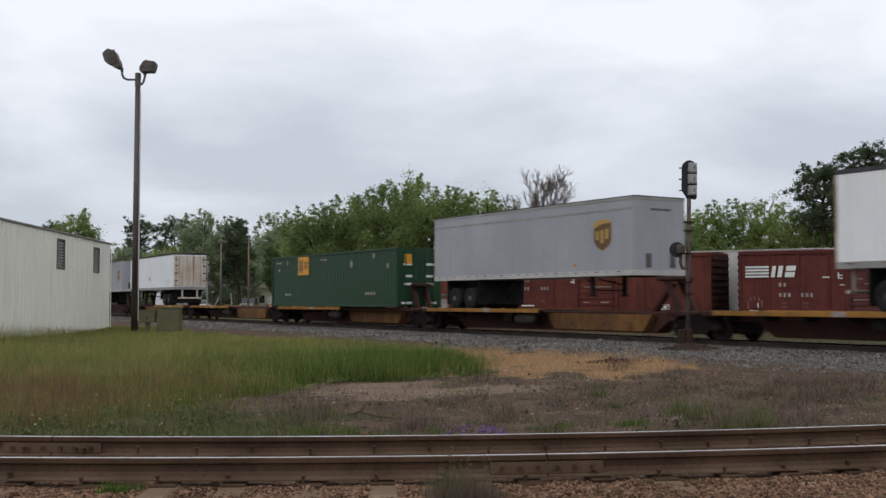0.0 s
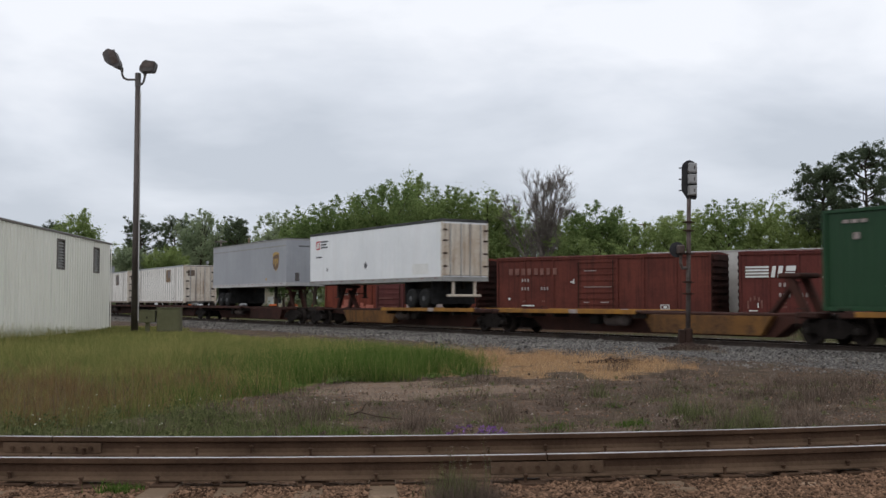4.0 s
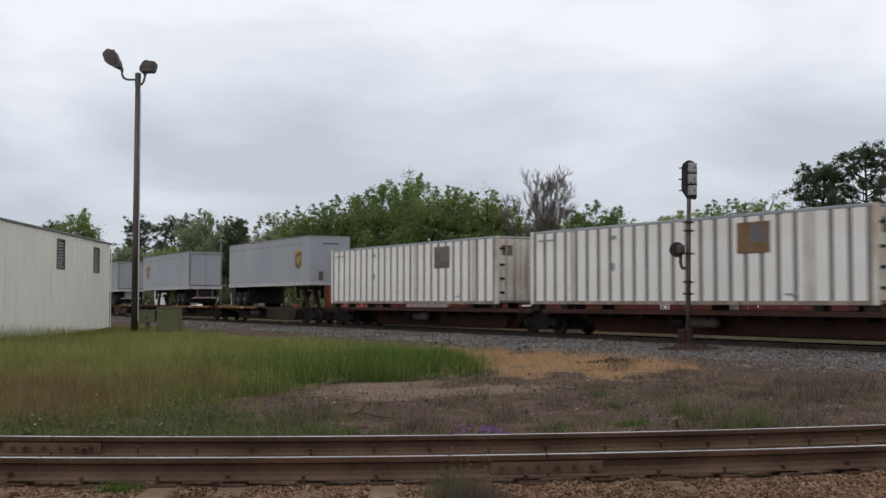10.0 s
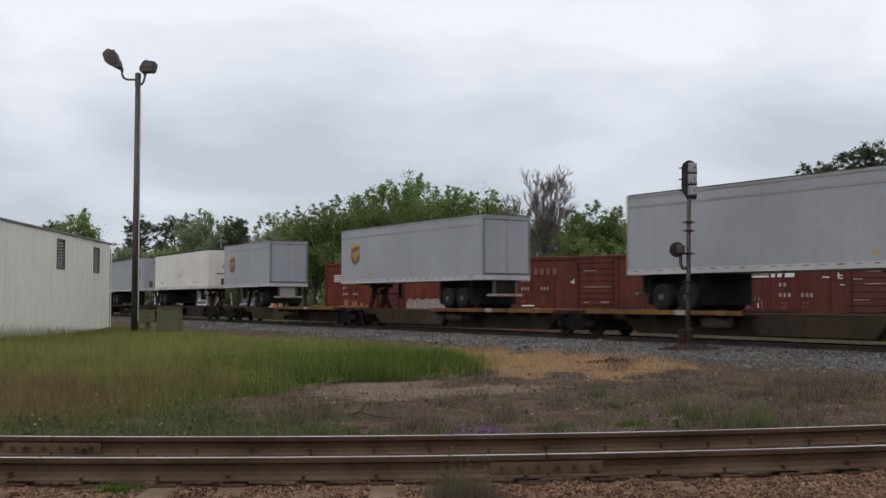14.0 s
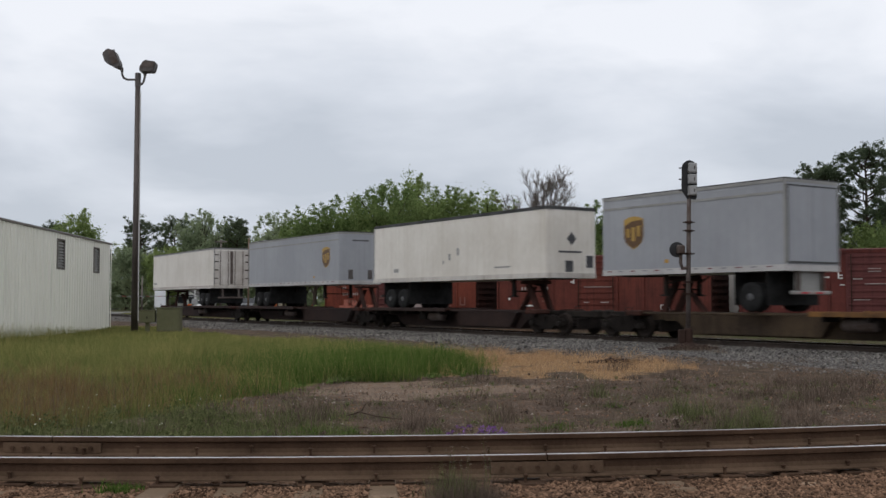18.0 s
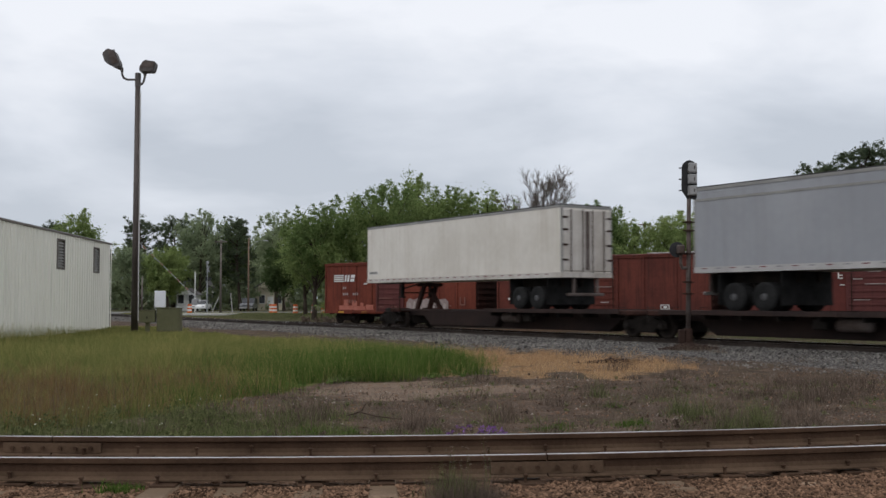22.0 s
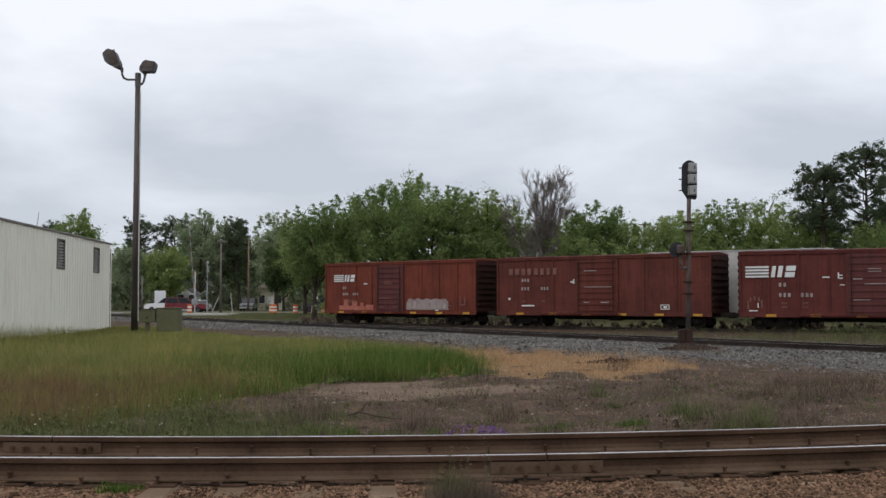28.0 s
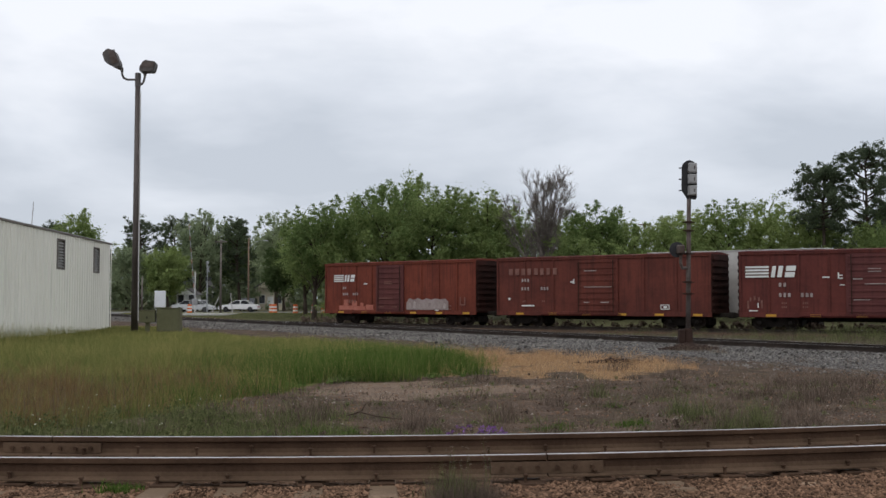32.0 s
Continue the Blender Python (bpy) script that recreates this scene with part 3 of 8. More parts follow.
def ground_material():
    m = bpy.data.materials.new("ground_cover")
    m.use_nodes = True
    t = m.node_tree
    link = t.links.new
    bsdf = t.nodes["Principled BSDF"]
    bsdf.inputs["Roughness"].default_value = 0.95
    bsdf.inputs["Specular IOR Level"].default_value = 0.05
    pos = t.nodes.new("ShaderNodeNewGeometry").outputs["Position"]

    def noise_of(scale, detail=4.0, rough=0.6):
        n = t.nodes.new("ShaderNodeTexNoise")
        n.inputs["Scale"].default_value, n.inputs["Detail"].default_value, n.inputs["Roughness"].default_value = scale, detail, rough
        link(pos, n.inputs["Vector"])
        return n.outputs["Fac"]

    def ramp(fac, *stops):
        n = t.nodes.new("ShaderNodeValToRGB")
        el = n.color_ramp.elements
        el[0].position, el[0].color = stops[0][0], (*stops[0][1], 1)
        el[1].position, el[1].color = stops[-1][0], (*stops[-1][1], 1)
        for p, c in stops[1:-1]:
            el.new(p).color = (*c, 1)
        link(fac, n.inputs["Fac"])
        return n.outputs["Color"]

    def mixed(f, a, b):
        n = t.nodes.new("ShaderNodeMix")
        n.data_type = "RGBA"
        link(f, n.inputs[0])
        link(a, n.inputs[6])
        link(b, n.inputs[7])
        return n.outputs[2]

    def mask(name, soft=0.5, scale=1.6):
        a = t.nodes.new("ShaderNodeAttribute")
        a.attribute_name = name
        n = t.nodes.new("ShaderNodeMath")
        n.operation = "MULTIPLY_ADD"
        link(noise_of(scale, 5.0, 0.7), n.inputs[0])
        n.inputs[1].default_value = soft
        link(a.outputs["Fac"], n.inputs[2])
        q = t.nodes.new("ShaderNodeMapRange")
        q.inputs["From Min"].default_value, q.inputs["From Max"].default_value = 0.35 + soft * 0.5, 0.65 + soft * 0.5
        link(n.outputs[0], q.inputs["Value"])
        return q.outputs[0]

    def scaled(f, k):
        n = t.nodes.new("ShaderNodeMath")
        n.operation = "MULTIPLY"
        link(f, n.inputs[0])
        n.inputs[1].default_value = k
        return n.outputs[0]

    def chips(scale, *stops):
        v = t.nodes.new("ShaderNodeTexVoronoi")
        v.inputs["Scale"].default_value = scale
        link(pos, v.inputs["Vector"])
        q = t.nodes.new("ShaderNodeSeparateColor")
        link(v.outputs["Color"], q.inputs[0])
        return ramp(q.outputs[0], *stops), v.outputs["Distance"]

    fine, grit, broad, patch = noise_of(30, 4, 0.75), noise_of(7, 6, 0.75), noise_of(0.5, 5), noise_of(1.9, 6, 0.7)
    soil = ramp(patch, (0.36, (0.036, 0.023, 0.017)), (0.5, (0.084, 0.056, 0.040)), (0.64, (0.175, 0.118, 0.083)))
    crumbs, _ = chips(42.0, (0.0, (0.040, 0.027, 0.019)), (0.75, (0.095, 0.068, 0.050)), (1.0, (0.24, 0.20, 0.17)))
    dirt = mixed(scaled(fine, 1.0), soil, crumbs)
    growth = ramp(grit, (0.50, (0.060, 0.044, 0.030)), (0.60, (0.058, 0.060, 0.022)), (0.75, (0.050, 0.066, 0.016)))
    where = t.nodes.new("ShaderNodeMapRange")
    where.inputs["From Min"].default_value, where.inputs["From Max"].default_value = 0.48, 0.62
    link(noise_of(0.9, 5, 0.7), where.inputs["Value"])
    col = mixed(scaled(where.outputs[0], 0.75), dirt, growth)
    gravel, _ = chips(14.0, (0.0, (0.040, 0.036, 0.033)), (0.6, (0.092, 0.086, 0.080)), (1.0, (0.22, 0.208, 0.196)))
    col = mixed(mask("meadow", 0.6, 0.9), col, ramp(broad, (0.3, (0.080, 0.088, 0.026)), (0.7, (0.140, 0.138, 0.048))))
    col = mixed(mask("far_field", 0.6, 0.5), col, mixed(patch, ramp(grit, (0.35, (0.060, 0.054, 0.032)), (0.65, (0.108, 0.104, 0.050))), ramp(broad, (0.35, (0.062, 0.062, 0.028)), (0.65, (0.105, 0.102, 0.048)))))
    col = mixed(scaled(mask("bare", 1.9, 1.1), 0.9), col, mixed(fine, ramp(patch, (0.35, (0.20, 0.14, 0.10)), (0.65, (0.33, 0.243, 0.18))), crumbs))
    col = mixed(mask("dead", 1.2, 1.5), col, mixed(scaled(patch, 0.9), ramp(grit, (0.38, (0.085, 0.055, 0.034)), (0.62, (0.33, 0.205, 0.105))), ramp(fine, (0.35, (0.16, 0.10, 0.055)), (0.65, (0.30, 0.185, 0.095)))))
    col = mixed(mask("gravel", 1.3, 1.4), col, gravel)
    cinder, edge = chips(24.0, (0.0, (0.055, 0.030, 0.018)), (0.6, (0.125, 0.072, 0.044)), (1.0, (0.24, 0.150, 0.098)))
    cinder = mixed(scaled(broad, 0.8), cinder, ramp(grit, (0.3, (0.055, 0.031, 0.019)), (0.7, (0.128, 0.080, 0.050))))
    col = mixed(mask("cinder", 0.6, 2.0), col, cinder)
    link(col, bsdf.inputs["Base Color"])
    bump = t.nodes.new("ShaderNodeBump")
    bump.inputs["Strength"].default_value, bump.inputs["Distance"].default_value = 0.5, 0.03
    rough_sum = t.nodes.new("ShaderNodeMath")
    rough_sum.operation = "MULTIPLY_ADD"
    link(grit, rough_sum.inputs[0])
    rough_sum.inputs[1].default_value = 2.2
    link(edge, rough_sum.inputs[2])
    link(rough_sum.outputs[0], bump.inputs["Height"])
    link(bump.outputs[0], bsdf.inputs["Normal"])
    return m


me.materials.append(ground_material())
me.polygons.foreach_set("use_smooth", [True] * len(me.polygons))
ground = tagged(new("ground", me), "dirt, gravel and grass ground between two railway tracks", "ground", kind="structure")

# ---------------------------------------------------------------- tracks
RAIL = [(-0.070, 0.0), (0.070, 0.0), (0.070, 0.012), (0.012, 0.030), (0.011, 0.066), (0.010, 0.120), (0.036, 0.132), (0.036, 0.165), (0.026, 0.172),
        (-0.026, 0.172), (-0.036, 0.165), (-0.036, 0.132), (-0.010, 0.120), (-0.012, 0.030), (-0.070, 0.012)]


def rail_mesh(points, top, side="rail_side", foot="rail_dust"):
    """A rail of that profile swept along points; the head's faces shine."""
    verts, faces, shine = [], [], []
    n = len(RAIL)
    for i, p in enumerate(points):
        a, b = points[max(i - 1, 0)], points[min(i + 1, len(points) - 1)]
        d = Vector((b[0] - a[0], b[1] - a[1], 0)).normalized()
        for w, h in RAIL:
            verts.append((p[0] + d.y * w, p[1] - d.x * w, top - 0.172 + h))
    for i in range(len(points) - 1):
        for j in range(n):
            faces.append((i * n + j, i * n + (j + 1) % n, (i + 1) * n + (j + 1) % n, (i + 1) * n + j))
            ha, hb = RAIL[j][1], RAIL[(j + 1) % n][1]
            shine.append(1 if min(ha, hb) > 0.171 else (2 if max(ha, hb) < 0.067 else 0))
    faces += [tuple(range(n))[::-1], tuple(range((len(points) - 1) * n, len(points) * n))]
    shine += [0, 0]
    m2 = cloud_mesh("rail", verts, faces, M[side])
    m2.materials.append(M["rail_head"])
    m2.materials.append(M[foot])
    m2.polygons.foreach_set("material_index", shine)
    return m2


def block_mesh(name, sx, sy, sz, mat, cut=0.012):
    bm = bmesh.new()
    box(bm, -sx / 2, sx / 2, -sy / 2, sy / 2, -sz, 0, cut=cut)
    return mesh_of(name, bm, mat)


def lay_track(name, label, line, first, last, top):
    """A far track: two rails, and sleepers set in the stones."""
    track = bare(name, Matrix.Identity(4), label, "railway track", kind="structure")
    for side in (0.753, -0.753):
        ob = new("rail", rail_mesh([line.at(s, side)[:2] for s in np.arange(first, last + 0.1, 1.5)], top, "far_rail", "far_rail"))
        ob.parent = track
    verts, faces = [], []
    for s in np.arange(first, last, 0.53):
        x, y, h = line.at(s)
        c, sn = math.cos(h), math.sin(h)
        k = len(verts)
        for z in (top - 0.34, top - 0.176):
            for u, v in ((-0.115, -1.3), (0.115, -1.3), (0.115, 1.3), (-0.115, 1.3)):
                verts.append((x + u * c - v * sn, y + u * sn + v * c, z))
        faces += [tuple(k + i for i in f) for f in ((4, 5, 6, 7), (0, 1, 5, 4), (1, 2, 6, 5), (2, 3, 7, 6), (3, 0, 4, 7))]
    ob = tagged(new("ties", cloud_mesh("ties", verts, faces, M["far_tie"])), "weathered wooden sleepers half buried in ballast", kind="stuff")
    ob.parent = track
    return track


main_track = lay_track("main_track", "curving main line of steel rails on grey ballast", MAIN, -190, 110, 0.0)
siding_track = lay_track("siding_track", "siding under the parked boxcars, low in grass", SIDING, -24, 84, SIDING_Z)

NEAR_TOP = 0.10
near_track = bare("near_track", Matrix.Identity(4), "worn foreground track with rusty rails and splintered sleepers", "railway track", kind="structure")
# the rail by the camera lies a little higher than the other
for side, joint, top in ((0.753, 0.72, NEAR_TOP + 0.018), (-0.753, -3.58, NEAR_TOP - 0.011)):
    rail = None
    for x0, x1 in ((-40.0, joint - 0.006), (joint + 0.006, 40.0)):
        pts = [near_rail(x, side) for x in np.linspace(x0, x1, int((x1 - x0) / 0.5) + 2)]
        rail = new("rail", rail_mesh(pts, top))
        rail.parent = near_track
    x0, y0 = near_rail(joint, side)
    x1, y1 = near_rail(joint + 0.1, side)
    turn = math.degrees(math.atan2(y1 - y0, x1 - x0))
    bm = bmesh.new()
    slab(bm, [(-0.45, 0.028), (0.45, 0.028), (0.45, 0.118), (-0.45, 0.118)], -0.036, -0.012, "xz")
    bar = part("joint_bar", bm, M["rail_dust"], rail, "rusty bolted joint bar", at=pose(x0, y0, top - 0.172, 0, 0, turn))
    for k in (-0.36, -0.22, -0.08, 0.08, 0.22, 0.36):
        bm = bmesh.new()
        lathe(bm, [(0.019, -0.060), (0.019, -0.037)], 6, "y")
        part("bolt", bm, M["rail_side"], bar, at=pose(k, 0, 0.073))
tie_mesh = [block_mesh("tie", 0.23, 2.6 + 0.1 * i, 0.16, M["tie"], 0.02) for i in range(3)]
plate_mesh = block_mesh("tie_plate", 0.19, 0.34, 0.02, M["rail_side"], 0.004)
bm = bmesh.new()
box(bm, -0.010, 0.010, -0.010, 0.010, 0, 0.05)
box(bm, -0.018, 0.018, -0.024, 0.016, 0.05, 0.068, cut=0.005)
spike_mesh = mesh_of("spike", bm, M["rail_side"])
rng = random.Random(4)
for i in range(-34, 35):
    x = i * 0.535 + rng.uniform(-0.05, 0.05)
    e_ = 0.05
    turn = math.degrees(math.atan((near_track_y(x + e_) - near_track_y(x - e_)) / (2 * e_))) + rng.uniform(-2.5, 2.5)
    tie = new("tie", tie_mesh[i % 3])
    tie.parent = near_track
    sink = rng.uniform(-0.024, 0.0)
    tie.matrix_basis = pose(x, near_track_y(x) + rng.uniform(-0.06, 0.06), NEAR_TOP - 0.172 - 0.012 + sink, rng.uniform(-0.5, 0.5), 0, turn)
    if abs(x) < 6.5:
        for side in (0.753, -0.753):
            plate = new("tie_plate", plate_mesh)
            plate.parent = tie
            plate.matrix_basis = pose(0, -side, 0.014 - sink)
            for u, v in ((-0.05, -0.088), (0.05, 0.088)):
                sp = new("spike", spike_mesh)
                sp.parent = tie
                sp.matrix_basis = pose(u, -side + v, 0.012 - sink + rng.choice((0, 0, 0.02)), 0, 0, 0 if v < 0 else 180)


def stones(name, label, points, size, mat, seed):
    """Broken stone lying about: many small lumps in one mesh."""
    g = np.random.default_rng(seed)
    n = len(points)
    base = np.array([(1, 0, 0), (-1, 0, 0), (0, 1, 0), (0, -1, 0), (0, 0, 1), (0, 0, -1)], float)
    fs = np.array([(0, 2, 4), (2, 1, 4), (1, 3, 4), (3, 0, 4), (2, 0, 5), (1, 2, 5), (3, 1, 5), (0, 3, 5)])
    rad = size * g.lognormal(0, 0.35, (n, 1, 1)) * g.uniform(0.55, 1.1, (n, 6, 1))
    v = base[None] * rad
    a = g.uniform(0, 6.283, n)
    tl = g.uniform(-0.6, 0.6, n)
    ca, sa, ct, st = np.cos(a), np.sin(a), np.cos(tl), np.sin(tl)
    x, y, z = v[..., 0], v[..., 1], v[..., 2] * 0.75
    y, z = y * ct[:, None] - z * st[:, None], y * st[:, None] + z * ct[:, None]
    x, y = x * ca[:, None] - y * sa[:, None], x * sa[:, None] + y * ca[:, None]
    v = np.stack([x, y, z], -1) + points[:, None, :]
    f = fs[None] + (np.arange(n) * 6)[:, None, None]
    me = cloud_mesh(name, v.reshape(-1, 3), f.reshape(-1, 3), mat)
    return tagged(new(name, me), label, "stones", kind="stuff")


def scatter(n, x0, x1, y0, y1, seed, keep=None):
    g = np.random.default_rng(seed)
    x, y = g.uniform(x0, x1, n), g.uniform(y0, y1, n)
    if keep is not None:
        k = keep(x, y, g)
        x, y = x[k], y[k]
    return np.stack([x, y, ground_height(x, y)], 1)


def by_main(n, first, last, a, b, seed):
    g = np.random.default_rng(seed)
    s, o = g.uniform(first, last, n), g.uniform(a, b, n)
    q = np.array([MAIN.at(i, j)[:2] for i, j in zip(s, o)])
    return np.stack([q[:, 0], q[:, 1], ground_height(q[:, 0], q[:, 1])], 1)


def near_band(a, b):
    def keep(x, y, g):
        c = np.minimum(np.abs(x), 5.0)
        d = y - (9.18 + 0.096 * x + 0.020 * (c * c + 10.0 * (np.abs(x) - c)))
        ok = (d > a) & (d < b)
        for side in (-0.753, 0.753):
            ok &= np.abs(d - side) > 0.09
        return ok
    return keep


stones("brown_ballast", "brown broken ballast stones beside the rusty foreground rails", scatter(115000, -6.5, 6.5, 7.2, 11.8, 11, near_band(-2.4, -0.8)), 0.0155, M["stone_brown"], 12)
stones("track_litter", "brown stones and wood chips between the foreground rails", scatter(15000, -6.5, 6.5, 7.6, 11.8, 13, near_band(-0.8, 1.5)), 0.018, M["stone_brown"], 14)
stones("dirt_pebbles", "small pale pebbles lying on bare dirt", scatter(13000, -6, 11, 10.6, 24, 19, lambda x, y, g: ~inside(MEADOW, x, y) & ~inside(DEAD, x, y)), 0.016, M["stone_brown"], 20)
stones("pale_pebbles", "pale chips strewn over the dirt", scatter(8500, -6, 11, 10.8, 25, 75, lambda x, y, g: ~inside(MEADOW, x, y) & (lumps(x, y, 2.0, 76) + g.normal(0, 0.4, len(x)) > 0.0)), 0.015, M["stone_pale"], 77)
stones("grey_ballast", "grey crushed stone ballast along the main track", by_main(25000, -30, 75, 0.2, 4.4, 15), 0.036, M["stone_grey"], 16)
stones("verge_gravel", "grey gravel between the main track and the meadow", by_main(7000, 2, 42, 3.2, 6.6, 109), 0.045, M["stone_grey"], 110)
stones("spread_gravel", "grey gravel spread beside the main track", by_main(9500, 38, 76, 3.0, 8.5, 17), 0.032, M["stone_grey"], 18)
q = np.random.default_rng(105)
ang_, rad_ = q.uniform(0, 6.283, 700), 0.95 * np.sqrt(q.uniform(0, 1, 700))
mx, my = 7.73 + rad_ * np.cos(ang_), 33.9 + 0.8 * rad_ * np.sin(ang_)
stones("rusty_mound", "dark rusty rubble heaped round the signal's foot", np.stack([mx, my, ground_height(mx, my) + 0.16 * (1 - rad_)], 1), 0.045, M["mast_rust"], 106)

q = np.random.default_rng(225)
mx, my = q.normal(4.35, 0.42, 420), q.normal(27.2, 0.22, 420)
my = my + 0.35 * (mx - 4.35)
stones("rubble_ridge", "dark rubble left in a low ridge beside the dead grass", np.stack([mx, my, ground_height(mx, my) + q.uniform(0, 0.10, 420) * np.exp(-((mx - 4.35) / 0.5) ** 2)], 1), 0.038, M["mast_rust"], 226)

# ---------------------------------------------------------------- the train
MOVES = []  # (thing, rows)
SPINS = []  # (wheel part, local pose, radius)
RUN = [(0.5 * i) for i in range(65)]


def gone(t):
    """How far the train has rolled since the ninth second."""
    k = t - 9.0
    return 10.28372 * k - 0.0077156 * k * k


def ride(a, b):
    """Rows for a stiff body whose ends follow the main track at the places a and b."""
    rows = []
    for t in RUN:
        p, q = MAIN.at(a + gone(t)), MAIN.at(b + gone(t))
        turn = math.degrees(math.atan2(q[1] - p[1], q[0] - p[0]))
        rows.append((t, pose((p[0] + q[0]) / 2, (p[1] + q[1]) / 2, 0, 0, 0, turn)))
    return rows


SIDEFRAME = [(-1.12, 0.36), (-1.12, 0.56), (-0.92, 0.66), (-0.62, 0.64), (-0.42, 0.78), (0.42, 0.78), (0.62, 0.64), (0.92, 0.66),
             (1.12, 0.56), (1.12, 0.36), (0.84, 0.32), (0.60, 0.36), (0.40, 0.20), (-0.40, 0.20), (-0.60, 0.36), (-0.84, 0.32)]


def truck_meshes():
    made = {}
    bm = bmesh.new()
    slab(bm, SIDEFRAME, -0.07, 0.07, "xz")
    made["side_frame"] = mesh_of("side_frame", bm, M["truck"])
    bm = bmesh.new()
    box(bm, -0.2, 0.2, -1.05, 1.05, 0.42, 0.74, cut=0.05)
    made["bolster"] = mesh_of("bolster", bm, M["truck"])
    bm = bmesh.new()
    for k in (-1, 1):
        box(bm, *sorted((k * 0.22, k * 0.40)), -0.62, 0.62, 0.20, 0.58, cut=0.03)
        box(bm, *sorted((k * 1.37, k * 1.48)), -0.60, 0.60, 0.22, 0.66, cut=0.03)
        for q in (-0.45, 0.45):
            box(bm, *sorted((k * 0.38, k * 1.40)), q - 0.05, q + 0.05, 0.52, 0.64)
    made["brake_rigging"] = mesh_of("brake_rigging", bm, M["truck"])
    bm = bmesh.new()
    for k in (-0.16, 0.0, 0.16):
        lathe(bm, [(0.055, 0.27), (0.07, 0.30), (0.07, 0.40), (0.055, 0.43)], 8, "z", (k, 0, 0))
    made["spring"] = mesh_of("spring", bm, M["truck"])
    bm = bmesh.new()
    for s in (-1, 1):
        lathe(bm, [(0.10, s * 0.60), (0.30, s * 0.66), (0.37, s * 0.70), (0.46, s * 0.705), (0.46, s * 0.725), (0.42, s * 0.735),
                   (0.415, s * 0.84), (0.36, s * 0.845), (0.28, s * 0.80), (0.12, s * 0.79), (0.09, s * 0.86)][::s], 24, "y")
    lathe(bm, [(0.08, -1.05), (0.08, 1.05)], 10, "y")
    made["wheelset"] = mesh_of("wheelset", bm, M["wheel"])
    bm = bmesh.new()
    lathe(bm, [(0.02, -0.05), (0.10, -0.04), (0.115, 0.0), (0.115, 0.12), (0.06, 0.14)], 10, "y")
    made["bearing"] = mesh_of("bearing", bm, M["steel_dark"])
    return made


TRUCK = truck_meshes()


def truck(parent, x, rolls=True, z=0.0):
    """A freight truck at x under its car: two side frames, bolster, springs, two wheelsets, bearings."""
    base = new("truck")
    base.empty_display_size = 0.2
    base.parent = parent
    base.matrix_basis = pose(x, 0, z)
    for side in (-1, 1):
        for name in ("side_frame", "spring"):
            ob = new(name, TRUCK[name])
            ob.parent = base
            ob.matrix_basis = pose(0, side * 0.98, 0)
        for k in (-0.89, 0.89):
            ob = new("bearing", TRUCK["bearing"])
            ob.parent = base
            ob.matrix_basis = pose(k, side * 1.02, 0.42, 0, 0, 0 if side > 0 else 180)
    for name in ("bolster", "brake_rigging"):
        ob = new(name, TRUCK[name])
        ob.parent = base
    for k in (-0.89, 0.89):
        ob = new("wheelset", TRUCK["wheelset"])
        ob.parent = base
        ob.matrix_basis = pose(k, 0, 0.42)
        if rolls:
            SPINS.append((ob, (k, 0, 0.42), 0.42))
    return base


SPINE_LABEL = {
    "ochre": "weathered ochre-yellow spine car platform with rusty side sills",
    "brown_car": "dark brown spine car platform, grimy and streaked",
    "black_car": "blackened brown spine car platform with dark side sills",
}


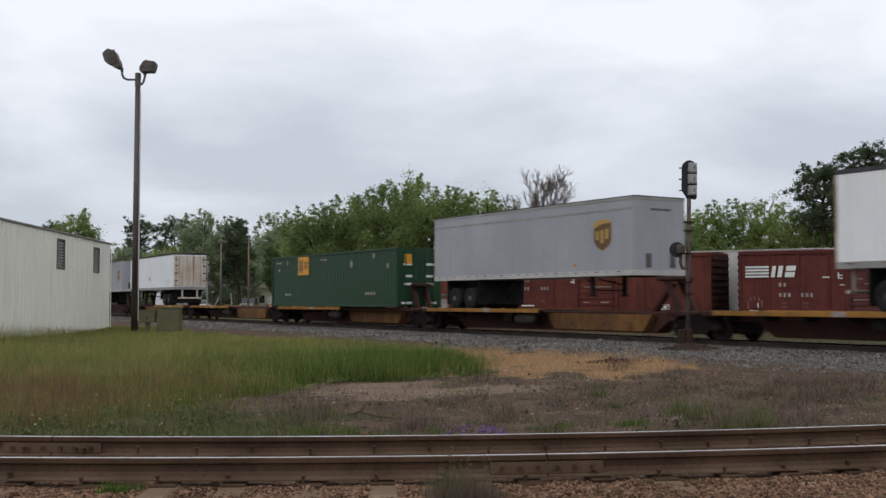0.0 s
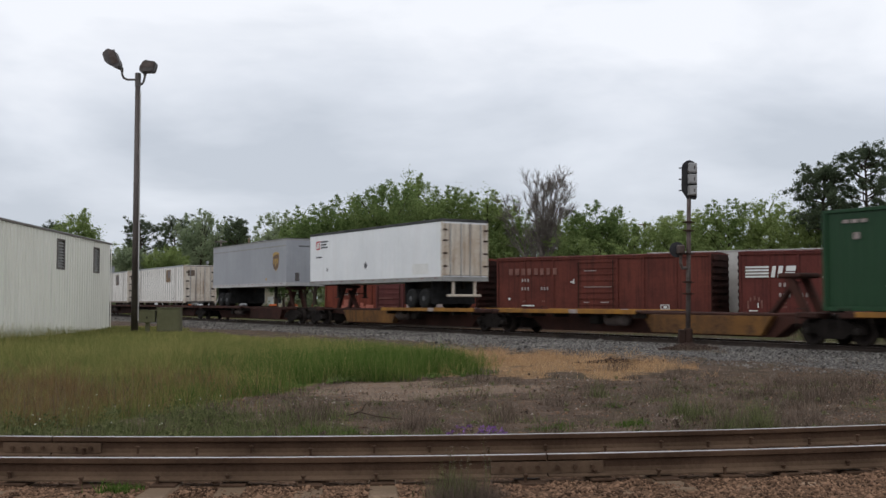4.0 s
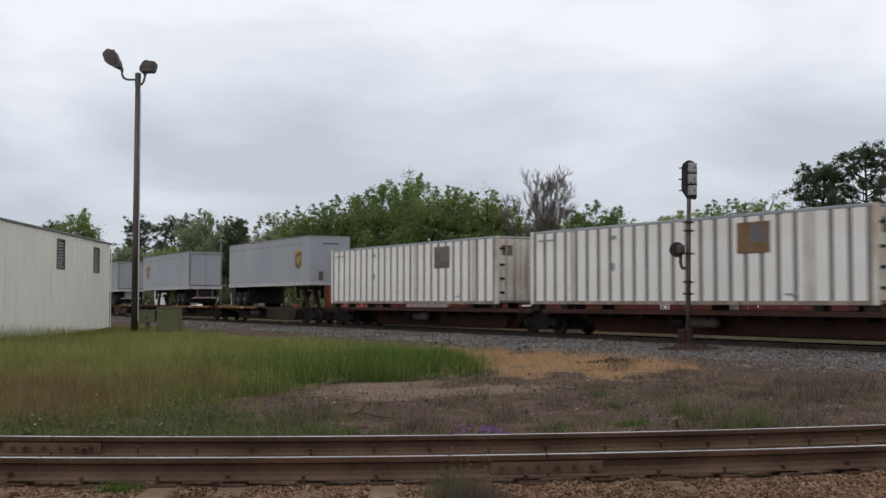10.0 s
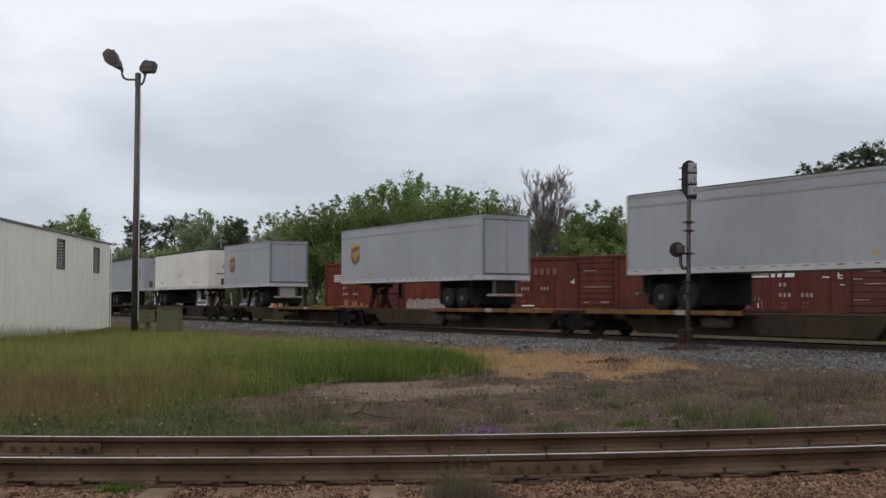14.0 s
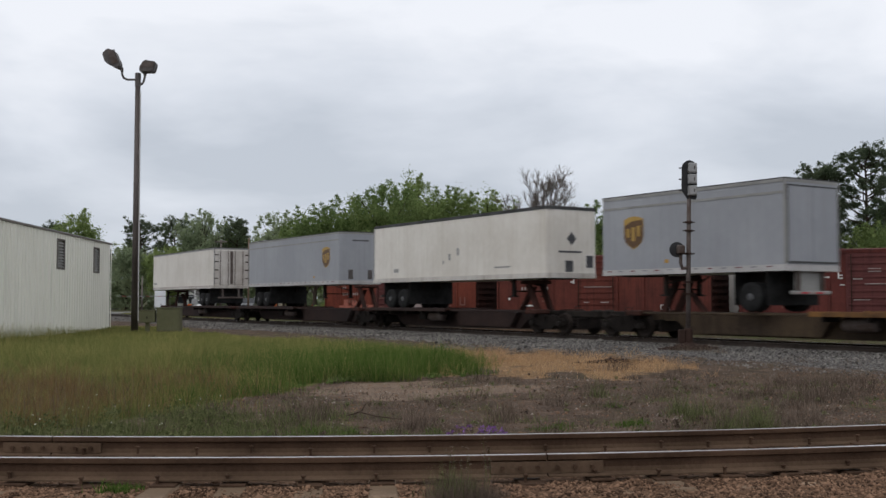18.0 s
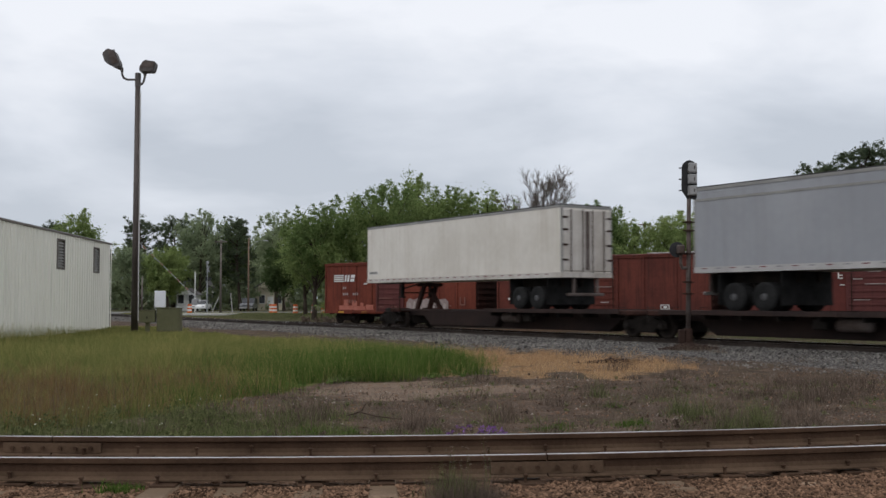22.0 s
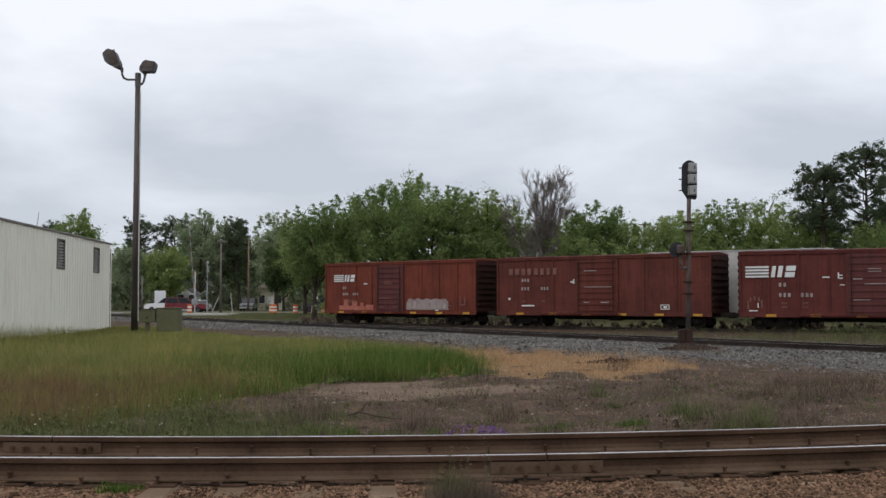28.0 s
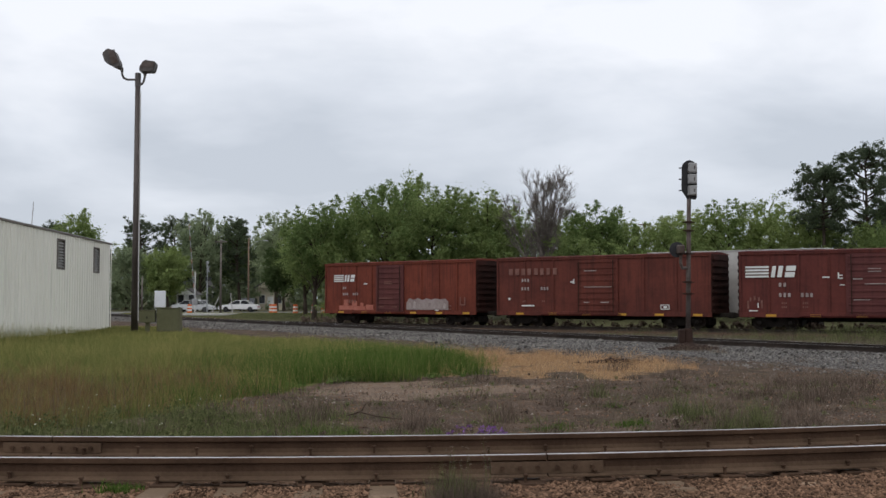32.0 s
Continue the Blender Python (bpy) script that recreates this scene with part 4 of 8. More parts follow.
def spine_unit(a, b, paint, deck_front, first=False, last=False, ledge="", boxed=False):
    """One platform of an articulated spine car between its pivots at a and b. deck_front: the wheel deck is at its leading end."""
    half = (b - a) / 2
    base = bare("spine_car", Matrix.Identity(4), SPINE_LABEL[paint], "railway car", "spine car platforms of the train")
    MOVES.append((base, ride(a, b)))
    paint_m, ledge_m = M[{"brown_car": "tan_girder"}.get(paint, paint) if ledge else paint], M[ledge or {"ochre": "ochre_edge"}.get(paint, paint)]
    edge_strips = paint == "ochre" or bool(ledge)
    f = 1 if deck_front else -1

    def span(u0, u1):
        return (f * u0, f * u1) if f > 0 else (f * u1, f * u0)

    lo, hi = -half + 0.35, half - 0.35
    bm = bmesh.new()
    slab(bm, [(lo, 0.62), (lo + 1.7, 0.62), (lo + 2.4, 0.15), (hi - 2.4, 0.15), (hi - 1.7, 0.62), (hi, 0.62), (hi, 0.94), (lo, 0.94)], -0.33, 0.33, "xz")
    part("centre_sill", bm, M["brown_car"] if paint == "ochre" else paint_m, base)
    # deep side girder on the hitch half
    g0, g1 = span(-half + 2.6, -0.2)
    bm = bmesh.new()
    slab(bm, [(g0 + 0.5, 0.21), (g1 - 0.5, 0.21), (g1, 0.84), (g0, 0.84)], -0.62, -0.36, "xz")
    part("side_girder", bm, paint_m, base)
    bm = bmesh.new()
    slab(bm, [(g0 + 0.5, 0.21), (g1 - 0.5, 0.21), (g1, 0.84), (g0, 0.84)], 0.36, 0.62, "xz")
    part("side_girder", bm, paint_m, base)
    # wheel deck on the other half
    d0, d1 = span(-0.6, half - 1.0) if not boxed else (lo + 0.6, hi - 0.6)
    for side in (-1, 1):
        y0, y1 = (0.45, 1.29) if side > 0 else (-1.29, -0.45)
        part_ = solid("wheel_deck", M["brown_car"], base, d0, d1, y0, y1, 0.90, 0.97, cut=0.015)
        e0, e1 = (1.293, 1.36) if side > 0 else (-1.36, -1.293)
            # the edge is painted in lengths, some of them worn to a pale grey
        k, i = d0, 0
        while k < d1 - 0.05:
            q = min(k + (2.3, 0.75, 1.6, 0.5)[i % 4], d1)
            solid("deck_edge", M["worn_print"] if edge_strips and i % 4 == 3 else ledge_m, part_, k, q - 0.012, e0, e1, 0.85, 1.01, cut=0.01)
            k, i = q, i + 1
        k = d0 + 0.4
        while k < d1:
            solid("deck_bracket", M["steel_dark"], part_, k, k + 0.1, min(y0, y1) + 0.05, max(y0, y1) - 0.02, 0.70, 0.896)
            k += 1.55
    for side in (-1, 1):
        y0, y1 = (1.05, 1.12) if side > 0 else (-1.12, -1.05)
        h0, h1 = span(-half + 1.0, -0.6)
        solid("side_pipe", M["brown_car"] if paint == "ochre" else paint_m, base, h0, h1, y0, y1, 0.86, 0.94, cut=0.02)
    # hitch stanchion at the other end
    hx = f * (-half + 2.05)
    if not boxed:
        bm = bmesh.new()
        slab(bm, [(hx - f * 0.75, 0.94), (hx - f * 0.45, 0.94), (hx + f * 0.18, 2.05), (hx - f * 0.12, 2.05)], -0.42, -0.28, "xz")
        slab(bm, [(hx - f * 0.75, 0.94), (hx - f * 0.45, 0.94), (hx + f * 0.18, 2.05), (hx - f * 0.12, 2.05)], 0.28, 0.42, "xz")
        slab(bm, [(hx + f * 0.95, 0.94), (hx + f * 1.12, 0.94), (hx + f * 0.16, 1.95), (hx + f * 0.02, 1.95)], -0.12, 0.12, "xz")
        box(bm, hx - 0.5, hx + 0.5, -0.5, 0.5, 2.05, 2.22, cut=0.05)
        part("hitch", bm, M["brown_car"], base, "steel trailer hitch stand")
    bm = bmesh.new()
    lathe(bm, [(0.05, -0.62), (0.2, -0.55), (0.22, -0.45), (0.22, 0.45), (0.2, 0.55), (0.05, 0.62)], 14, "x", (f * 0.9, -0.85, 0.62))
    part("air_reservoir", bm, M["mast"], base, "dusty air reservoir", smooth=True)
    bm = bmesh.new()
    box(bm, f * 2.1 - 0.25, f * 2.1 + 0.25, -1.0, -0.66, 0.45, 0.82, cut=0.04)
    part("brake_valve", bm, M["steel_dark"], base)
    for k in (-half + 0.25, half - 0.25):
        bm = bmesh.new()
        box(bm, k - 0.45, k + 0.45, -0.5, 0.5, 0.72, 0.93, cut=0.06)
        part("pivot_casting", bm, M["truck"], base)
        for side in (-1, 1):
            q = -1 if k < 0 else 1
            x0, x1 = sorted((k - q * 0.1, k - q * 0.9))
            y0, y1 = sorted((side * 0.55, side * 1.30))
            solid("end_bolster", M["brown_car"], base, x0, x1, y0, y1, 0.80, 0.99, cut=0.04)
            bm = bmesh.new()
            tube(bm, [(x0 + 0.1, side * 1.33, 0.55), (x0 + 0.1, side * 1.33, 1.1), (x0 + 0.45, side * 1.33, 1.1), (x0 + 0.45, side * 1.33, 0.55)], 0.018, 6)
            part("grab_iron", bm, M["steel_dark"], base)
    truck(base, -half)
    if first:
        truck(base, half)
    for k, there in ((half, first), (-half, last)):
        if there:
            q = 1 if k > 0 else -1
            bm = bmesh.new()
            box(bm, min(k, k + q * 1.9), max(k, k + q * 1.9), -0.13, 0.13, 0.68, 0.94, cut=0.03)
            box(bm, k + q * 1.95 - 0.22, k + q * 1.95 + 0.22, -0.2, 0.2, 0.64, 0.98, cut=0.06)
            part("coupler", bm, M["steel_dark"], base, "cast steel coupler")
    return base


def shield(cx, cz, w, h):
    """A heraldic shield's outline."""
    pts = [(-0.5, 0.40), (-0.28, 0.47), (0, 0.5), (0.28, 0.47), (0.5, 0.40), (0.5, -0.12), (0.42, -0.28), (0.25, -0.40), (0, -0.5),
           (-0.25, -0.40), (-0.42, -0.28), (-0.5, -0.12)]
    return [(cx + x * w, cz + z * h) for x, z in pts]


def plaque(name, outline, y, mat, parent, label=""):
    bm = bmesh.new()
    slab(bm, outline, y - 0.006, y, "xz")
    return part(name, bm, mat, parent, label)


def bar(x0, x1, z0, z1):
    return [(x0, z0), (x1, z0), (x1, z1), (x0, z1)]


def tyre_meshes():
    bm = bmesh.new()
    lathe(bm, [(0.27, -0.13), (0.44, -0.13), (0.475, -0.10), (0.48, 0), (0.475, 0.10), (0.44, 0.13), (0.27, 0.13)], 24, "y")
    a = mesh_of("tyre", bm, M["tyre"], True)
    bm = bmesh.new()
    lathe(bm, [(0.06, -0.135), (0.12, -0.135), (0.13, -0.06), (0.24, -0.05), (0.29, -0.12), (0.29, 0.12), (0.1, 0.1)], 20, "y")
    return a, mesh_of("rim", bm, M["rim"], True)


TYRE, RIM = tyre_meshes()
TRAILER_LOW, TRAILER_HIGH, HALF_W = 2.27, 5.17, 1.29


def add_wheels(base, x, deck, axles=(-0.62, 0.62)):
    for k in axles:
        bm = bmesh.new()
        lathe(bm, [(0.07, -1.0), (0.07, 1.0)], 10, "y", (x + k, 0, deck + 0.48))
        part("axle", bm, M["steel_dark"], base)
        for y in (-1.14, -0.86, 0.86, 1.14):
            w = new("wheel", TYRE)
            w.parent = base
            w.matrix_basis = pose(x + k, y, deck + 0.48)
            q = new("rim", RIM)
            q.parent = w
    bm = bmesh.new()
    for y in (-0.5, 0.5):
        box(bm, x + axles[0] - 0.78, x + axles[-1] + 0.78, y - 0.06, y + 0.06, deck + 0.95, TRAILER_LOW - 0.003)
    part("slider_frame", bm, M["steel_dark"], base)
    # black blocks and full-width sheets added to deepen the shade under the trailer
    for k in axles:
        solid("air_spring_beam", M["truck"], base, x + k - 0.42, x + k + 0.42, -0.70, 0.70, deck + 0.62, deck + 0.945, cut=0.05)
    for k in (axles[0] - 0.66, axles[-1] + 0.66):
        solid("splash_guard", M["tyre"], base, x + k - 0.012, x + k + 0.012, -1.24, 1.24, deck + 0.22, TRAILER_LOW - 0.004)


def trailer(at, a, b, length, skin, rear_front, label, style, plain_sill=False):
    """A road trailer riding on a platform between pivots a and b. at: its middle along the train; rear_front: its doors lead."""
    base = bare("semi_trailer", Matrix.Identity(4), label, "trailer", "trailers on the train")
    off = at - (a + b) / 2
    MOVES.append((base, [(t, m @ Matrix.Translation((off, 0, 0))) for t, m in ride(a, b)]))
    h, lo, hi, w, deck = length / 2, TRAILER_LOW, TRAILER_HIGH, HALF_W, 0.97
    f = 1 if rear_front else -1  # direction of the rear
    bm = bmesh.new()
    nose = 0.08
    outline = [(f * h, -w), (f * h, w), (-f * (h - nose), w), (-f * (h - 0.04), w - nose), (-f * h, w - 0.4), (-f * h, -w + 0.4), (-f * (h - 0.04), -w + nose), (-f * (h - nose), -w)]
    slab(bm, outline, lo + 0.2, hi - 0.12, "xy")
    part("body", bm, skin, base)
    bm = bmesh.new()
    slab(bm, [(x * 1.002, y * 1.012) for x, y in outline], hi - 0.12, hi - 0.02, "xy")
    part("top_rail", bm, M["roof_dark"] if style == "white" or plain_sill else M["grey_rail"], base)
    bm = bmesh.new()
    slab(bm, [(-h + 0.02, -w + 0.03), (h - 0.02, -w + 0.03), (h - 0.02, w - 0.03), (-h + 0.02, w - 0.03)], hi - 0.02, hi + 0.025, "xy")
    part("roof", bm, M["roof_dark"], base)
    bm = bmesh.new()
    slab(bm, [(x * 1.002, y * 1.014) for x, y in outline], lo, lo + 0.2, "xy")
    rail_ = part("bottom_rail", bm, M[{"grey": "trailer_sill", "cream": "stained_door"}.get(style, "grey_rail")], base)
    k = -h + 0.35
    i = 0
    while k < h - 0.5 and not plain_sill:
        plaque("reflector", bar(k, k + 0.22, lo + 0.125, lo + 0.160), -w * 1.014 - 0.001, M["lens"] if i % 2 and style != "cream" else M["dim_red"], rail_)
        k += 0.62
        i += 1
    # seams of the side sheets
    for j in range(1, 11):
        x = -h + length * j / 11
        bm = bmesh.new()
        box(bm, x - 0.018, x + 0.018, -w - 0.005, -w, lo + 0.2, hi - 0.12)
        part("side_seam", bm, skin, base)
    if style == "grey":
        bm = bmesh.new()
        box(bm, -h + 0.1, h - 0.1, -w - 0.012, -w - 0.001, hi - 0.48, hi - 0.40)
        part("drip_rail", bm, M["grey_rail"], base)
    # rear doors
    for side in (-1, 1):
        y0, y1 = sorted((side * 0.012, side * (w - 0.06)))
        x0, x1 = sorted((f * (h - 0.01), f * (h + 0.035)))
        door = solid("door", {"white": M["tan_rust"], "cream": M["stained_door"]}.get(style, skin), base, x0, x1, y0, y1, lo + 0.26, hi - 0.2, cut=0.012)
        if style in ("white", "cream"):
            for y in (side * 0.25, side * 0.85):
                bm = bmesh.new()
                tube(bm, [(f * (h + 0.06), y, lo + 0.2), (f * (h + 0.06), y, hi - 0.18)], 0.022, 6)
                part("lock_rod", bm, M["aluminium"] if style == "white" else M["mast"], door)
            for z in (lo + 0.7, lo + 1.3, lo + 1.9, lo + 2.4):
                bm = bmesh.new()
                box(bm, *sorted((f * (h + 0.03), f * (h + 0.06))), *sorted((side * (w - 0.28), side * (w - 0.04))), z - 0.04, z + 0.04)
                part("hinge", bm, M["mast_rust"], door)
    if style in ("white", "cream"):
        solid("door_seal", M["tan_rust"] if style == "white" else M["mast"], base, *sorted((f * (h + 0.036), f * (h + 0.05))), -0.10, 0.10, lo + 0.3, hi - 0.24)
    if style == "grey":
        x0, x1 = sorted((f * (h + 0.036), f * (h + 0.044)))
        for q0, q1, v0, v1 in ((-w + 0.06, -w + 0.10, lo + 0.26, hi - 0.2), (w - 0.10, w - 0.06, lo + 0.26, hi - 0.2), (-w + 0.1, w - 0.1, hi - 0.24, hi - 0.2), (-w + 0.1, w - 0.1, lo + 0.26, lo + 0.30)):
            solid("door_seal", M["roof_dark"], base, x0, x1, q0, q1, v0, v1)
    x0, x1 = sorted((f * (h - 0.06), f * (h + 0.02)))
    for y0, y1 in ((-w - 0.01, -w + 0.055), (w - 0.055, w + 0.01)):
        solid("rear_post", M["tan_rust"] if style == "white" else M["grey_rail"], base, x0, x1, y0, y1, lo + 0.203, hi - 0.123)
    for y in (-0.6, 0.6):
        solid("bumper_post", M["tan_rust"] if style == "white" else M["mast"], base, *sorted((f * (h - 0.14), f * (h - 0.06))), y - 0.06, y + 0.06, lo - 0.62, lo - 0.003)
    bump_ = solid("bumper", {"grey": M["grey_rail"], "white": M["tan_rust"]}.get(style, M["mast"]), base, *sorted((f * (h - 0.15), f * (h - 0.05))), -0.95, 0.95, lo - 0.74, lo - 0.62, cut=0.02)
    for j in range(5 if style == "grey" else 0):
        solid("stripe", M["red_print"] if j % 2 else M["worn_print"], bump_, *sorted((f * (h - 0.05), f * (h - 0.044))), -0.85 + j * 0.35, -0.53 + j * 0.35, lo - 0.71, lo - 0.66)
    if style == "grey":
        solid("rear_apron", M["grey_rail"] if length < 10 else M["steel_dark"], base, *sorted((f * (h - 0.24), f * (h - 0.17))), -0.62, 0.62, lo - 0.66, lo - 0.003, label="hanging rear apron")
    # a short trailer has one axle near its doors
    if length < 10:
        add_wheels(base, f * (h - 1.45), deck, (0.0,))
    else:
        add_wheels(base, f * (h - 2.3), deck)
    # landing gear, folded up
    gx_ = -f * (h - 2.9)
    for side in (-1, 1):
        bm = bmesh.new()
        box(bm, gx_ - 0.08, gx_ + 0.08, side * 0.82 - 0.08, side * 0.82 + 0.08, 1.55, lo - 0.003, cut=0.015)
        box(bm, gx_ - 0.17, gx_ + 0.17, side * 0.82 - 0.12, side * 0.82 + 0.12, 1.50, 1.56)
        part("landing_leg", bm, M["steel_dark"], base)
    bm = bmesh.new()
    tube(bm, [(gx_, -0.8, 1.95), (gx_ + f * 1.0, -0.3, lo - 0.05)], 0.035, 6)
    tube(bm, [(gx_, 0.8, 1.95), (gx_ + f * 1.0, 0.3, lo - 0.05)], 0.035, 6)
    tube(bm, [(gx_, -0.8, 1.75), (gx_, 0.8, 1.75)], 0.03, 6)
    part("leg_brace", bm, M["steel_dark"], base)
    solid("kingpin_plate", M["steel_dark"], base, *sorted((-f * (h - 0.4), -f * (h - 1.6))), -0.6, 0.6, lo - 0.04, lo - 0.003)
    return base, f, h


def grey_marks(base, f, h):
    """The carrier's gold and brown shield by the nose, and the vents of the nose."""
    y = -HALF_W - 0.004
    cx, cz = -f * (h - 1.75), 3.80
    a = plaque("shield_emblem", shield(cx, cz, 1.02, 1.20), y, M["gold"], base, "gold and brown shield emblem")
    field = [(cx - 0.48, 4.06), (cx - 0.1, 4.22), (cx + 0.48, 4.26)] + [(cx + x * 1.0, cz - 0.03 + z * 1.05) for x, z in ((0.5, -0.12), (0.42, -0.28), (0.25, -0.40), (0, -0.5), (-0.25, -0.40), (-0.42, -0.28), (-0.5, -0.12))]
    fld = plaque("shield_field", field, y - 0.007, M["brown_print"], a)
    # plain gold blocks on the brown field
    for k, q, z0, z1 in ((-0.36, 0.15, 3.64, 3.96), (-0.09, 0.16, 3.50, 4.00), (0.19, 0.15, 3.66, 4.04)):
        plaque("emblem_block", bar(cx + k, cx + k + q, z0, z1), y - 0.014, M["gold"], fld)
    plaque("small_plate", bar(-f * (h - 3.4) - 0.09, -f * (h - 3.4) + 0.09, 2.66, 2.78), y, M["yellow_tab"], base)
    for q in (-0.75, 0.45):
        x0, x1 = sorted((-f * (h - 0.002), -f * (h + 0.008)))
        solid("nose_panel", M["fixture"], base, x0, x1, q, q + 0.28, 2.55, 3.07, label="dark connection panel")
    x0, x1 = sorted((-f * (h - 0.002), -f * (h + 0.006)))
    solid("nose_marking", M["dark_print"], base, x0, x1, -0.5, 0.5, 4.66, 4.74)


def white_marks(base, f, h):
    y = -HALF_W - 0.004
    x = -f * (h - 0.9)
    a = plaque("red_emblem", bar(x + 0.0, x + 0.5, 4.26, 4.74), y, M["red_print"], base, "small red square emblem")
    plaque("emblem_bar", [(x + 0.09, 4.34), (x + 0.36, 4.34), (x + 0.42, 4.66), (x + 0.15, 4.66)], y - 0.007, M["white_print"], a)
    for i, n in enumerate((0.95, 0.70, 0.85)):
        plaque("name_bar", bar(x + 0.62, x + 0.62 + n, 4.64 - i * 0.16, 4.73 - i * 0.16), y, M["dark_print"], base)
    plaque("serial_marking", bar(x - 0.05, x + 0.72, 3.78, 3.86), y, M["dark_print"], base)
    plaque("diamond", [(x + 6.1, 2.98), (x + 6.28, 3.2), (x + 6.1, 3.42), (x + 5.92, 3.2)], y, M["dark_print"], base)
    plaque("small_plate", bar(x + 1.4, x + 1.52, 3.0, 3.22), y, M["dark_print"], base)
    plaque("patch", bar(x + 11.0, x + 12.5, 2.62, 3.12), y + 0.001, M["white_print"], base)


def cream_marks(base, f, h):
    y = -HALF_W - 0.004
    x = -f * (h - 0.6)
    plaque("serial_marking", bar(x - 0.3, x + 0.55, 2.72, 2.84), y, M["grey_rail"], base)


def nose_marks(base, f, h):
    y = -HALF_W - 0.004
    for x, z, w, q in ((-5.2, 2.75, 0.45, 0.18), (-0.1, 3.2, 0.16, 0.3), (0.6, 3.4, 0.2, 0.34), (-0.6, 3.05, 0.1, 0.16), (3.6, 2.75, 1.2, 0.06)):
        plaque("small_plate", bar(x, x + w, z, z + q), y, M["grey_rail"], base)
    x0, x1 = sorted((-f * (h - 0.002), -f * (h + 0.008)))
    bm = bmesh.new()
    slab(bm, [(-0.02, 3.6), (0.22, 3.88), (-0.02, 4.16), (-0.26, 3.88)], x0, x1, "yz")
    part("diamond", bm, M["dark_print"], base, "dark diamond placard")
    solid("nose_marking", M["dark_print"], base, x0, x1, -0.7, 0.5, 3.30, 3.38)
    solid("nose_panel", M["dark_print"], base, x0, x1, -0.35, 0.05, 2.52, 2.98)
    solid("nose_panel", M["dark_print"], base, x0, x1, 0.75, 1.1, 2.7, 3.2)


def container(at, a, b, length, label, style, groove="groove_shade", wide=0.38):
    """A domestic container on a platform."""
    base = bare("container", Matrix.Identity(4), label, "container", "containers on the train")
    off = at - (a + b) / 2
    MOVES.append((base, [(t, m @ Matrix.Translation((off, 0, 0))) for t, m in ride(a, b)]))
    h, w = length / 2, HALF_W
    lo, hi = (1.03, 4.02) if style == "green" else (1.20, 4.15)
    # a ribbed body takes the dark colour that stands for shade between ribs
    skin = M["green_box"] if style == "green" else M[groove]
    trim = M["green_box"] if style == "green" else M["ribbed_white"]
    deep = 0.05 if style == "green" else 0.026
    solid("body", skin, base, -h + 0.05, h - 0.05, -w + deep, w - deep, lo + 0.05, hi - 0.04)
    for side in (-1, 1):
        y0, y1 = sorted((side * (w - 0.045), side * (w + 0.004)))
        solid("bottom_rail", trim if style == "green" else M["grimy_sill"], base, -h + 0.16, h - 0.16, y0, y1, lo, lo + 0.13, cut=0.01)
        solid("top_rail", trim if style == "green" else M["aluminium"], base, -h + 0.16, h - 0.16, y0, y1, hi - 0.10, hi, cut=0.01)
    solid("roof", trim, base, -h + 0.17, h - 0.17, -w + 0.055, w - 0.055, hi - 0.035, hi - 0.008)
    for x in (-h + 0.08, h - 0.08):
        for y in (-w + 0.07, w - 0.07):
            bm = bmesh.new()
            box(bm, x - 0.08, x + 0.08, y - 0.08, y + 0.08, lo, hi, cut=0.012)
            part("corner_post", bm, trim if style == "green" or x < 0 else M["tan_rust"], base)
    if style == "green":
        n = 46
        pitch = (length - 0.4) / n
        bm = bmesh.new()
        slab(bm, [(-pitch * 0.42, 0), (-pitch * 0.24, -0.014), (pitch * 0.24, -0.014), (pitch * 0.42, 0)], lo + 0.17, hi - 0.13, "xy")
        fold = mesh_of("corrugation", bm, M["green_box"])
        for side in (-1, 1):
            for i in range(n):
                ob = new("corrugation", fold)
                ob.parent = base
                ob.matrix_basis = pose(-h + 0.2 + (i + 0.5) * pitch, side * (w - 0.05), 0, 0, 0, 0 if side < 0 else 180)
        y = -w - 0.004
        e0 = -h + 4.05
        a_ = plaque("orange_emblem", bar(e0, e0 + 1.5, 2.86, 3.92), y, M["orange_print"], base, "orange square emblem with dark strokes")
        for x, z0, z1, q in ((0.18, 3.0, 3.76, 0.18), (0.46, 3.0, 3.76, 0.18)):
            plaque("emblem_stroke", bar(e0 + x, e0 + x + q, z0, z1), y - 0.007, M["dark_print"], a_)
        for x in (0.78, 1.0, 1.2):
            plaque("emblem_stroke", [(e0 + x, 3.2), (e0 + x + 0.1, 3.2), (e0 + x + 0.22, 3.62), (e0 + x + 0.10, 3.66)], y - 0.007, M["brown_print"], a_)
        for x, z, q, r_ in ((0.75, 3.60, 0.8, 0.10), (2.35, 3.52, 0.2, 0.22), (1.1, 3.12, 0.3, 0.2), (2.2, 1.66, 0.9, 0.12), (7.2, 3.62, 1.0, 0.08),
                            (12.75, 1.66, 1.25, 0.14), (13.6, 3.55, 0.3, 0.26), (15.1, 3.0, 0.32, 0.24)):
            for j in range(max(1, round(q / 0.3))):
                plaque("marking", bar(-h + x + j * 0.3, -h + x + j * 0.3 + min(0.2, q), z, z + r_), y, M["worn_print"], base)
        plaque("diamond", [(-h + 11.1, 3.05), (-h + 11.28, 3.32), (-h + 11.1, 3.59), (-h + 10.92, 3.32)], y, M["worn_print"], base)
    else:
        n = 24
        pitch = (length - 0.5) / n
        bm = bmesh.new()
        z0, z1 = lo + 0.135, hi - 0.103
        slab(bm, [(-pitch * (wide + 0.02), 0.0), (-pitch * (wide - 0.02), -0.024), (pitch * (wide - 0.02), -0.024), (pitch * (wide + 0.02), 0.0)], z0, z1, "xy")
        rib = mesh_of("rib", bm, M["ribbed_white"])
